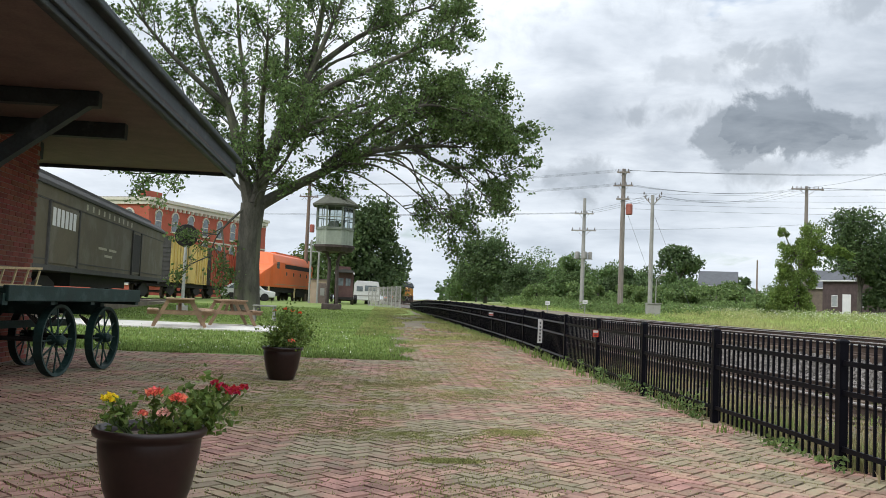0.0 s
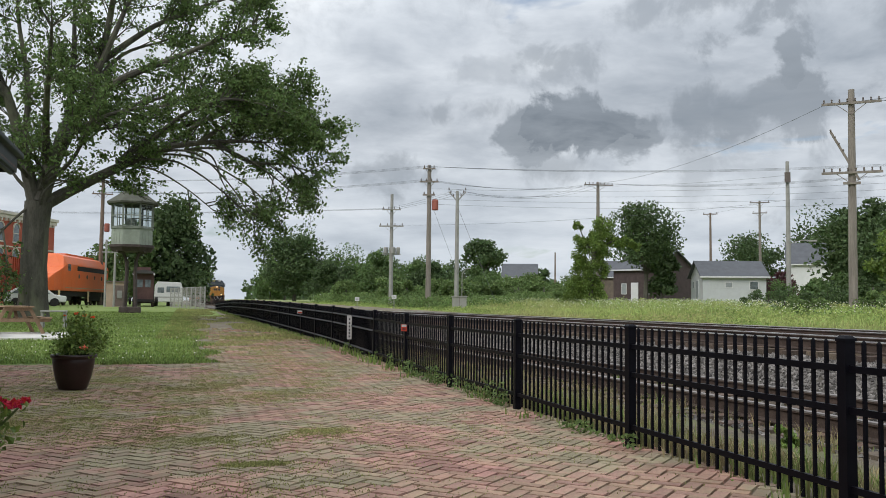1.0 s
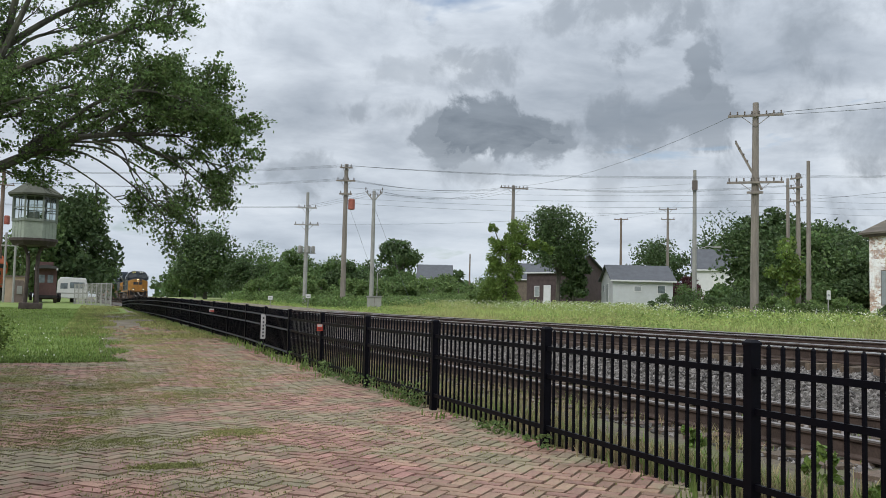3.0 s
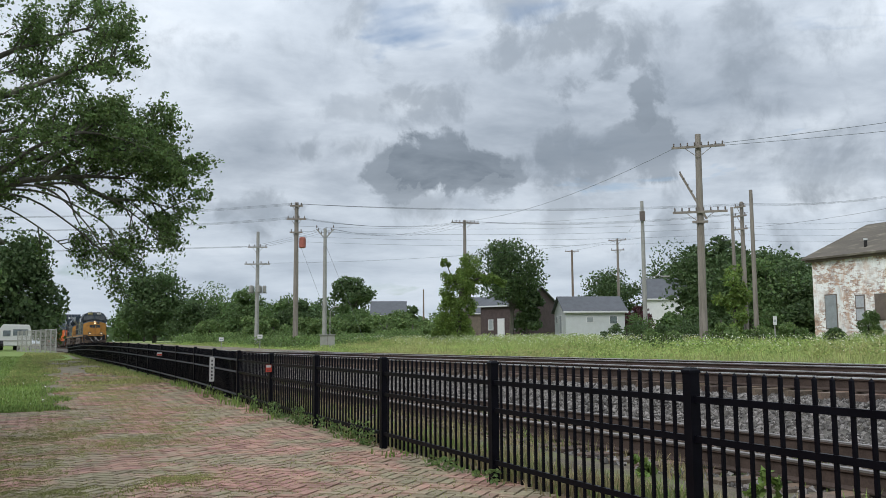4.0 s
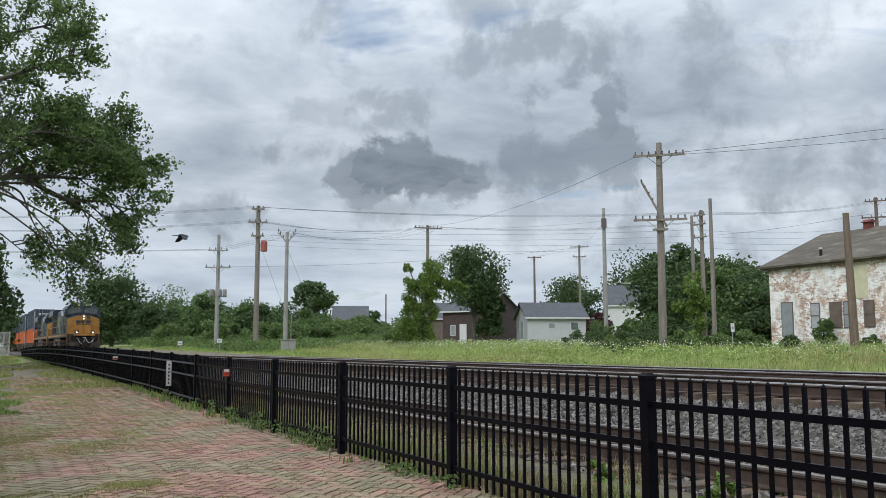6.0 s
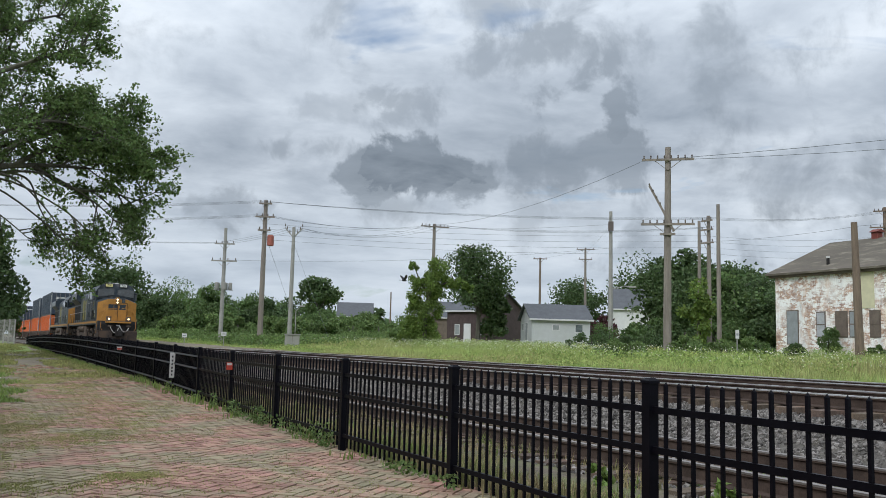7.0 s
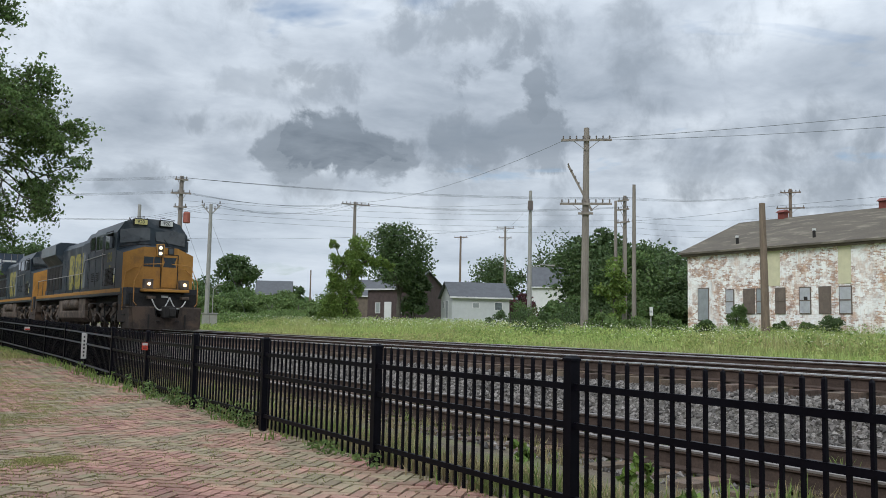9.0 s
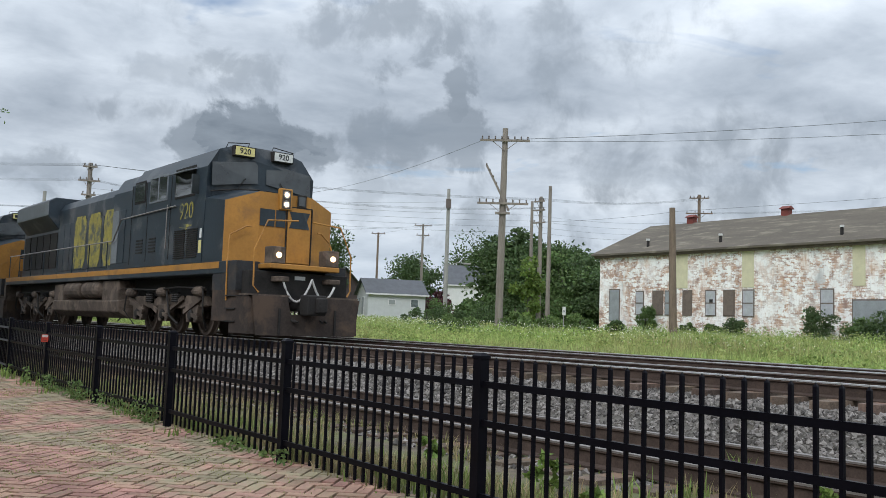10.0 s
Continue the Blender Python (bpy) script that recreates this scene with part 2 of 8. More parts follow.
class Geo:
    """Vertices and faces of one part."""

    def __init__(self):
        self.v, self.f = [], []

    def add(self, verts, faces):
        k = len(self.v)
        self.v += [tuple(p) for p in verts]
        self.f += [tuple(i + k for i in f) for f in faces]
        return self

    def box(self, x0, x1, y0, y1, z0, z1, m=None):
        vs = [(x, y, z) for z in (z0, z1) for y in (y0, y1) for x in (x0, x1)]
        if m is not None:
            vs = [m @ Vector(p) for p in vs]
        return self.add(vs, [(0, 2, 3, 1), (4, 5, 7, 6), (0, 1, 5, 4), (2, 6, 7, 3), (0, 4, 6, 2), (1, 3, 7, 5)])

    def beam(self, p, q, w, h=None, up=(0, 0, 1)):
        p, q = Vector(p), Vector(q)
        h = h or w
        d = (q - p).normalized()
        s = d.cross(Vector(up))
        s = s.normalized() if s.length > 1e-4 else Vector((1, 0, 0))
        u = s.cross(d)
        vs = [e + s * a * w / 2 + u * b * h / 2 for e in (p, q) for a, b in ((-1, -1), (1, -1), (1, 1), (-1, 1))]
        return self.add(vs, [(3, 2, 1, 0), (4, 5, 6, 7), (0, 1, 5, 4), (1, 2, 6, 5), (2, 3, 7, 6), (3, 0, 4, 7)])

    def tube(self, pts, r, n=8, r1=None, caps=True):
        pts = [Vector(p) for p in pts]
        rs = r if isinstance(r, (list, tuple)) else [r + ((r1 if r1 is not None else r) - r) * i / max(1, len(pts) - 1) for i in range(len(pts))]
        vs, fs = [], []
        for i, p in enumerate(pts):
            d = (pts[min(i + 1, len(pts) - 1)] - pts[max(i - 1, 0)]).normalized()
            ref = Vector((0, 0, 1)) if abs(d.z) < 0.9 else Vector((0, 1, 0))
            s = d.cross(ref).normalized()
            u = s.cross(d)
            vs += [p + (s * math.cos(a) + u * math.sin(a)) * rs[i] for a in (2 * math.pi * j / n for j in range(n))]
        for i in range(len(pts) - 1):
            fs += [(i * n + j, (i + 1) * n + j, (i + 1) * n + (j + 1) % n, i * n + (j + 1) % n) for j in range(n)]
        if caps:
            fs += [tuple(range(n)), tuple(reversed(range((len(pts) - 1) * n, len(pts) * n)))]
        return self.add(vs, fs)

    def prism(self, poly, axis, a, b):
        """A polygon in the plane across the axis, drawn from a to b."""
        def at(p, c):
            return {"x": (c, p[0], p[1]), "y": (p[0], c, p[1]), "z": (p[0], p[1], c)}[axis]
        n = len(poly)
        vs = [at(p, a) for p in poly] + [at(p, b) for p in poly]
        return self.add(vs, [tuple(reversed(range(n))), tuple(range(n, 2 * n))] + [(i, (i + 1) % n, n + (i + 1) % n, n + i) for i in range(n)])

    def lathe(self, prof, c=(0, 0, 0), n=24, axis="z", caps=True):
        vs, fs = [], []
        for r, h in prof:
            for j in range(n):
                a = 2 * math.pi * j / n
                p = {"z": (r * math.cos(a), r * math.sin(a), h), "x": (h, r * math.cos(a), r * math.sin(a)), "y": (r * math.sin(a), h, r * math.cos(a))}[axis]
                vs.append((p[0] + c[0], p[1] + c[1], p[2] + c[2]))
        for i in range(len(prof) - 1):
            fs += [(i * n + j, i * n + (j + 1) % n, (i + 1) * n + (j + 1) % n, (i + 1) * n + j) for j in range(n)]
        if caps:
            fs += [tuple(reversed(range(n))), tuple(range((len(prof) - 1) * n, len(prof) * n))]
        return self.add(vs, fs)

    def quad(self, a, b, c, d):
        return self.add([a, b, c, d], [(0, 1, 2, 3)])


def mesh_of(name, geo, mat):
    me = bpy.data.meshes.new(name)
    me.from_pydata(geo.v, [], geo.f)
    me.materials.append(mat)
    return me


def fixed(me):
    bm = bmesh.new()
    bm.from_mesh(me)
    bmesh.ops.recalc_face_normals(bm, faces=bm.faces)
    bm.to_mesh(me)
    bm.free()
    return me


def part(name, geo, mat, parent=None, label="", bevel=0.0, smooth=False, at=None):
    me = mesh_of(name, geo, mat) if isinstance(geo, Geo) else geo
    if isinstance(geo, Geo):
        fixed(me)
    if smooth:
        me.shade_smooth()
    ob = new(name, me)
    if parent:
        ob.parent = parent
    if at is not None:
        ob.matrix_basis = at
    if bevel:
        mod = ob.modifiers.new("bevel", "BEVEL")
        mod.width, mod.segments, mod.limit_method, mod.angle_limit = bevel, 2, "ANGLE", radians(40)
    if label:
        tagged(ob, label)
    return ob


def thing(name, m, label, category, group="", kind=""):
    ob = new(name)
    ob.empty_display_size = 0.2
    ob.matrix_basis = m
    return tagged(ob, label, category, group, kind)


def setting(name, geo, mat, label="", smooth=False, kind="structure"):
    ob = part(name, geo, mat, smooth=smooth)
    return tagged(ob, label, kind=kind)


def cloud_mesh(name, verts, faces, mat):
    """A mesh of very many small pieces from arrays: verts (n, k, 3), all with the same faces."""
    n, k = verts.shape[:2]
    faces = np.asarray(faces)
    allf = (faces[None] + (np.arange(n) * k)[:, None, None]).reshape(-1, faces.shape[1])
    me = bpy.data.meshes.new(name)
    me.vertices.add(n * k)
    me.vertices.foreach_set("co", verts.reshape(-1).astype(np.float32))
    me.loops.add(allf.size)
    me.loops.foreach_set("vertex_index", allf.reshape(-1).astype(np.int32))
    me.polygons.add(len(allf))
    me.polygons.foreach_set("loop_start", (np.arange(len(allf)) * allf.shape[1]).astype(np.int32))
    me.update(calc_edges=True)
    me.validate()
    me.shade_flat()
    me.materials.append(mat)
    return me


def turns(rng, n):
    """n random rotation matrices."""
    q = rng.normal(size=(n, 4))
    q /= np.linalg.norm(q, axis=1)[:, None]
    w, x, y, z = q.T
    return np.stack([1 - 2 * (y * y + z * z), 2 * (x * y - z * w), 2 * (x * z + y * w), 2 * (x * y + z * w), 1 - 2 * (x * x + z * z), 2 * (y * z - x * w),
                     2 * (x * z - y * w), 2 * (y * z + x * w), 1 - 2 * (x * x + y * y)], 1).reshape(n, 3, 3)


LEAF = np.array([(0, -0.5, 0), (0.34, -0.05, 0.1), (0, 0.55, 0), (-0.34, -0.05, 0.1)])
LEAF_F = [(0, 1, 2), (0, 2, 3)]


def leaves(name, centres, size, mat, rng, droop=0.0):
    """A crown of folded leaves about the centres."""
    n = len(centres)
    sz = size * rng.uniform(0.6, 1.35, n)
    v = np.einsum("nij,kj->nki", turns(rng, n), LEAF) * sz[:, None, None] + centres[:, None]
    return cloud_mesh(name, v, LEAF_F, mat)


def blades(name, xs, ys, zs, h, w, mat, rng):
    """Upright bent blades."""
    n = len(xs)
    a, lean = rng.uniform(0, 2 * np.pi, n), rng.uniform(0.1, 0.5, n)
    hh = h * rng.uniform(0.5, 1.25, n)
    base = np.stack([xs, ys, zs], 1)
    side = np.stack([np.cos(a), np.sin(a), 0 * a], 1) * (w * rng.uniform(0.7, 1.3, n))[:, None] / 2
    b = a + rng.uniform(0.6, 2.5, n)
    tip = base + np.stack([np.cos(b) * lean * hh, np.sin(b) * lean * hh, hh], 1)
    mid = base + np.stack([np.cos(b) * lean * hh * 0.3, np.sin(b) * lean * hh * 0.3, hh * 0.6], 1)
    v = np.stack([base - side, base + side, mid + side * 0.7, mid - side * 0.7, tip], 1)
    return cloud_mesh(name, v, [(0, 1, 2), (0, 2, 3), (3, 2, 4)], mat)


def stuff(name, me, label, category, parent=None):
    ob = new(name, me)
    if parent:
        ob.parent = parent
        return tagged(ob, label, kind="stuff")
    return tagged(ob, label, category, kind="stuff")


# ---- plan ----
FENCE_Y0, PANEL = 4.19, 2.44
FENCE_RAILS = (0.758, 0.545, 0.145)
RAIL_Z = 0.58
SLOPE = -0.0285
TRACK_TURN = math.degrees(math.atan(-SLOPE))


def main_x(y):
    return 10.65 + SLOPE * y


def fence_y(k):
    """Where the posts stand along the walk; the near panels are shortened to fit the camera's view."""
    return FENCE_Y0 + PANEL * k if k > 0 else 4.3 + 2.34 * k


def fence_x(y):
    return 3.19 if y < 21.3 else 3.19 - 0.031 * (y - 21.3)


def smooth_step(a, b, v):
    v = min(1.0, max(0.0, (v - a) / (b - a)))
    return v * v * (3 - 2 * v)


def ground_z(x, y):
    """The lie of the land."""
    left = min(0.6, max(0.0, 0.011 * (y - 14)))
    u = x - SLOPE * y
    dip = -0.24 * smooth_step(3.4, 4.6, x + max(0.0, y - 21.3) * 0.031)
    bank = 0.45 * smooth_step(8.7, 10.5, u)
    field = (0.009 * max(0.0, x - 16) + 0.008 * max(0.0, min(y, 200.0))) * smooth_step(12, 17, u)
    field = min(field, 2.2)
    drop = -0.12 * smooth_step(16.4, 17.2, u)
    left *= 1 - smooth_step(2.5, 4.5, x + max(0.0, y - 21.3) * 0.031)
    return left + dip + bank + field + drop

# ---- ground, tracks, fence ----


def build_ground():
    xs = [-2500, -1200, -600, -300, -150, -80, -50, -30, -20, -14] + [x * 0.5 for x in range(-20, 50)] + [25 + 2.5 * i for i in range(22)] + [90, 120, 170, 260, 500, 1000, 2500]
    ys = [-2500, -900, -300, -100, -40, -20, -10, -5] + [float(y) for y in range(0, 60)] + [60 + 5 * i for i in range(20)] + [170, 220, 300, 450, 700, 1200, 2500]
    g = Geo()
    nx = len(xs)
    for y in ys:
        for x in xs:
            z = ground_z(x, y)
            if x < 3.4 and y < 42 and (y < 17 or x > -0.5):
                z -= 0.03
            g.v.append((x, y, z))
    for j in range(len(ys) - 1):
        for i in range(nx - 1):
            g.f.append((j * nx + i, j * nx + i + 1, (j + 1) * nx + i + 1, (j + 1) * nx + i))
    me = mesh_of("ground", g, M["lawn"])
    me.materials.append(M["soil"])
    me.materials.append(M["meadow"])
    kinds = []
    for j in range(len(ys) - 1):
        for i in range(nx - 1):
            x, y = (xs[i] + xs[i + 1]) / 2, (ys[j] + ys[j + 1]) / 2
            u = x - SLOPE * y
            kinds.append(2 if u > 16.5 else 1 if u > 3.0 or (y < 16) or (x > 0.2 - 0.02 * max(0, y - 18) and y < 45) else 0)
    me.polygons.foreach_set("material_index", kinds)
    me.shade_smooth()
    tagged(new("ground", me), "lawn, trodden soil and rough meadow", kind="structure")


build_ground()


def build_pavement():
    rng = np.random.default_rng(5)
    base = Geo()
    for y0, y1, x0, x1 in ((-6, 16.2, -12, 3.32), (16.2, 34, 0.35, 3.0)):
        base.box(x0, x1, y0, y1, -0.09, -0.034)
    pav = tagged(part("pavement", base, M["joint"]), "herringbone red brick pavement with mossy joints", kind="structure")
    g = Geo()
    g.box(-0.0945, 0.0945, -0.0443, 0.0443, -0.06, 0.0)
    g.v = [(x * (0.96 if z > -0.01 else 1), y * (0.91 if z > -0.01 else 1), z) for x, y, z in g.v]
    unit = fixed(mesh_of("brick", g, M["brick_pave"]))
    c, s = math.cos(radians(45)), math.sin(radians(45))
    near, far = [], []
    for a in range(-160, 220):
        for b in range(-60, 60):
            for kind in (0, 1):
                u, v = (a + 4 * b + (1.0 if kind == 0 else 2.5)) * 0.1, (a + (0.5 if kind == 0 else 0.0)) * 0.1
                x, y = c * u - s * v, s * u + c * v + 4
                if y < -5.5 or y > 31 or x < -7.5 or x > 3.3 or (y > 16.1 and x < 0.45 + 0.25 * math.sin(y * 1.7)):
                    continue
                worn = noise.noise((x * 0.35, y * 0.3, 3.1)) + 0.25 * noise.noise((x * 1.7, y * 1.4, 8.0))
                sink = 0.006 * noise.noise((x * 0.8, y * 0.8, 1.0)) + rng.uniform(-0.003, 0.003) - 0.004
                if worn > 0.3 and 8 < y < 31 and rng.random() < 0.75:
                    sink -= 0.003
                if (x - 0.3) ** 2 / 0.7 + (y - 6.7) ** 2 / 0.25 < 1 and rng.random() < 0.65:
                    sink -= 0.004
                if y > 19 and rng.random() < min(0.8, (y - 19) * 0.07):
                    continue
                turn = 45 + 90 * kind + rng.uniform(-1.5, 1.5)
                row = (x, y, sink + ground_z(x, y), rng.uniform(-0.8, 0.8), rng.uniform(-0.8, 0.8), turn)
                (near if 0.2 < x < 3.05 and 3.6 < y < 5.7 and len(near) < 300 else far).append(row)
    for row in near:
        ob = new("brick", unit)
        ob.parent, ob.matrix_basis = pav, pose(*row)
    shape = np.array([p[:] for p in g.v])
    faces = [f for n, f in enumerate(g.f) if n != 0]
    rows = np.array(far)
    ang = np.radians(rows[:, 5])
    ca, sa = np.cos(ang), np.sin(ang)
    tx, ty = np.radians(rows[:, 3]), np.radians(rows[:, 4])
    v = np.empty((len(rows), 8, 3))
    v[:, :, 0] = rows[:, None, 0] + ca[:, None] * shape[None, :, 0] - sa[:, None] * shape[None, :, 1]
    v[:, :, 1] = rows[:, None, 1] + sa[:, None] * shape[None, :, 0] + ca[:, None] * shape[None, :, 1]
    v[:, :, 2] = rows[:, None, 2] + shape[None, :, 2] + tx[:, None] * shape[None, :, 1] + ty[:, None] * shape[None, :, 0]
    stuff("brick_field", cloud_mesh("brick_field", v, faces, M["brick_pave_far"]), "weathered red paving bricks", "paving", pav)
    # tufts and moss growing in the joints
    spots = []
    for cx, cy, rx, ry, count in ((-0.6, 9.2, 1.3, 1.6, 5200), (0.2, 11.5, 1.6, 1.2, 2600), (0.1, 7.6, 0.7, 0.35, 1100), (0.9, 7.9, 0.35, 0.2, 500), (0.35, 6.5, 0.16, 0.08, 300),
                                  (-1.2, 13.5, 2.0, 1.8, 4200), (1.8, 14.0, 1.0, 3.0, 2200), (1.6, 24.0, 1.2, 6.0, 4200), (-0.6, 5.6, 1.6, 1.0, 800), (1.6, 7.0, 1.4, 1.6, 700), (-2.4, 9.0, 1.2, 3.0, 1200), (-1.4, 11.0, 1.8, 3.2, 3000), (0.9, 20.0, 0.8, 4.0, 2500)):
        spots.append(np.stack([rng.normal(cx, rx * 0.6, int(count * 8.5)), rng.normal(cy, ry * 0.6, int(count * 8.5))], 1))
    p = np.concatenate(spots)
    p = p[(p[:, 0] < 3.0) & (p[:, 1] > 2.5) & (p[:, 1] < 40)]
    keep = np.array([noise.noise((x * 1.1, y * 0.8, 4.0)) + 0.5 * noise.noise((x * 5, y * 5, 2.0)) for x, y in p]) + rng.normal(0, 0.25, len(p)) > -0.06
    p = p[keep]
    z = np.array([ground_z(x, y) for x, y in p]) - 0.008
    stuff("pavement_weeds", blades("pavement_weeds", p[:, 0], p[:, 1], z, 0.013, 0.009, M["moss"], rng), "short green weeds in the brick joints", "weeds")


build_pavement()


def build_lawn():
    rng = np.random.default_rng(6)
    x, y = rng.uniform(-12, 1.0, 90000), 16.0 + 38 * rng.random(90000) ** 1.7
    ok = (x < 0.35 - 0.02 * (y - 18) + 0.2 * np.sin(y * 2.1)) & (y > 16.1 + 0.25 * np.sin(x * 1.9)) & ~((x < -3.3) & (y > 23.6) & (y < 28.4))
    x, y = x[ok], y[ok]
    z = np.array([ground_z(a, b) for a, b in zip(x, y)]) - 0.01
    stuff("lawn_grass", blades("lawn_grass", x, y, z, 0.06, 0.024, M["blade"], rng), "mown green lawn grass with clover", "grass")
    # the path frays out into grass and dust beyond the bricks
    x, y = rng.uniform(-0.9, 3.0, 26000), 24 + 40 * rng.random(26000) ** 1.2
    rag = np.array([noise.noise((a * 0.9, b * 0.35, 6.0)) for a, b in zip(x, y)])
    ok = (rag + 0.5 * np.abs(x - 1.3) - 0.36 + 0.012 * (y - 24) > 0) & (x < 3.1 - 0.031 * (y - 21.3))
    x, y = x[ok], y[ok]
    z = np.array([ground_z(a, b) for a, b in zip(x, y)]) - 0.02
    stuff("path_grass", blades("path_grass", x, y, z, 0.07, 0.03, M["moss"], rng), "ragged grass growing over the edges of the path", "grass")
    n = 170
    x, y = rng.uniform(-7, 0.3, n), 16.3 + 14 * rng.random(n) ** 2
    v = np.einsum("nij,kj->nki", turns(rng, n), LEAF) * 0.04 + np.stack([x, y, [ground_z(a, b) + 0.07 for a, b in zip(x, y)]], 1)[:, None]
    stuff("clover_flowers", cloud_mesh("clover_flowers", v, LEAF_F, M["lace"]), "small white clover flowers in the lawn", "flowers")
    # rough grass along the fence and on the verge of the tracks
    spots = []
    for k in range(0, 24):
        yy = FENCE_Y0 + PANEL * k
        for _ in range(7 if k > 3 else 1):
            cy = yy + rng.uniform(0, PANEL)
            spots.append((fence_x(cy) - rng.uniform(0.02, 0.22) - (0.3 if k > 8 else 0) * rng.random(), cy, rng.uniform(0.07, 0.22) if 4 <= k <= 7 or k == 2 else rng.uniform(0.05, 0.16)))
    for _ in range(420):
        cy = 1.5 + 40 * rng.random() ** 1.5
        spots.append((fence_x(cy) + rng.uniform(0.15, 4.6) * rng.random() ** 0.4, cy, rng.uniform(0.05, 0.24)))
    bx, by, bh = [], [], []
    for cx, cy, h in spots:
        n = 15
        bx.append(rng.normal(cx, 0.07, n)), by.append(rng.normal(cy, 0.1, n)), bh.append(np.full(n, h))
    bx, by, bh = np.concatenate(bx), np.concatenate(by), np.concatenate(bh)
    z = np.array([ground_z(a, b) for a, b in zip(bx, by)]) - 0.02
    stuff("verge_weeds", blades("verge_weeds", bx, by, z, bh, 0.018, M["blade"], rng), "green and straw coloured weeds along the fence", "weeds")


build_lawn()


def build_fence_weeds():
    """Leafy weeds rooted in the gap along the foot of the fence."""
    rng = np.random.default_rng(18)
    pts = []
    for k in range(52):
        cy = rng.choice([6.7, 7.1, 7.4, 9.4, 9.8, 10.6, 11.6, 12.2, 12.6, 13.2, 13.6, 14.8, 16.4, 18.5]) + rng.normal() * 0.25
        h, m = rng.uniform(0.04, 0.12) if cy < 8.5 else rng.uniform(0.06, 0.24), 26
        q = rng.normal(size=(m, 3)) * [0.035, 0.06, 0]
        q[:, 2] = rng.random(m) * h
        pts.append(q + (fence_x(cy) - rng.uniform(0.0, 0.1), cy, ground_z(2.4, cy)))
    stuff("fence_weeds", leaves("fence_weeds", np.concatenate(pts), 0.04, M["leaf_brush"], rng), "leafy green weeds at the foot of the fence", "weeds")


build_fence_weeds()


def build_dry_grass():
    """Dry and green grass in tufts on the strip between the fence and the siding."""
    rng = np.random.default_rng(19)
    n = 5200
    cx, cy = 3.3 + 3.0 * rng.random(n) ** 1.2, 0.5 + 30 * rng.random(n) ** 1.4
    ok = np.array([noise.noise((a * 1.1, b * 0.8, 2.5)) > -0.12 for a, b in zip(cx, cy)])
    cx, cy = cx[ok], cy[ok]
    x, y = (np.repeat(c, 16) + rng.normal(0, 0.06, len(c) * 16) for c in (cx, cy))
    h = np.repeat(rng.uniform(0.04, 0.2, len(cx)), 16)
    z = np.array([ground_z(a, b) for a, b in zip(x, y)]) - 0.01
    stuff("dry_grass", blades("dry_grass", x, y, z, h, 0.011, M["straw"], rng), "dry straw and green grass beside the siding", "grass")


build_dry_grass()


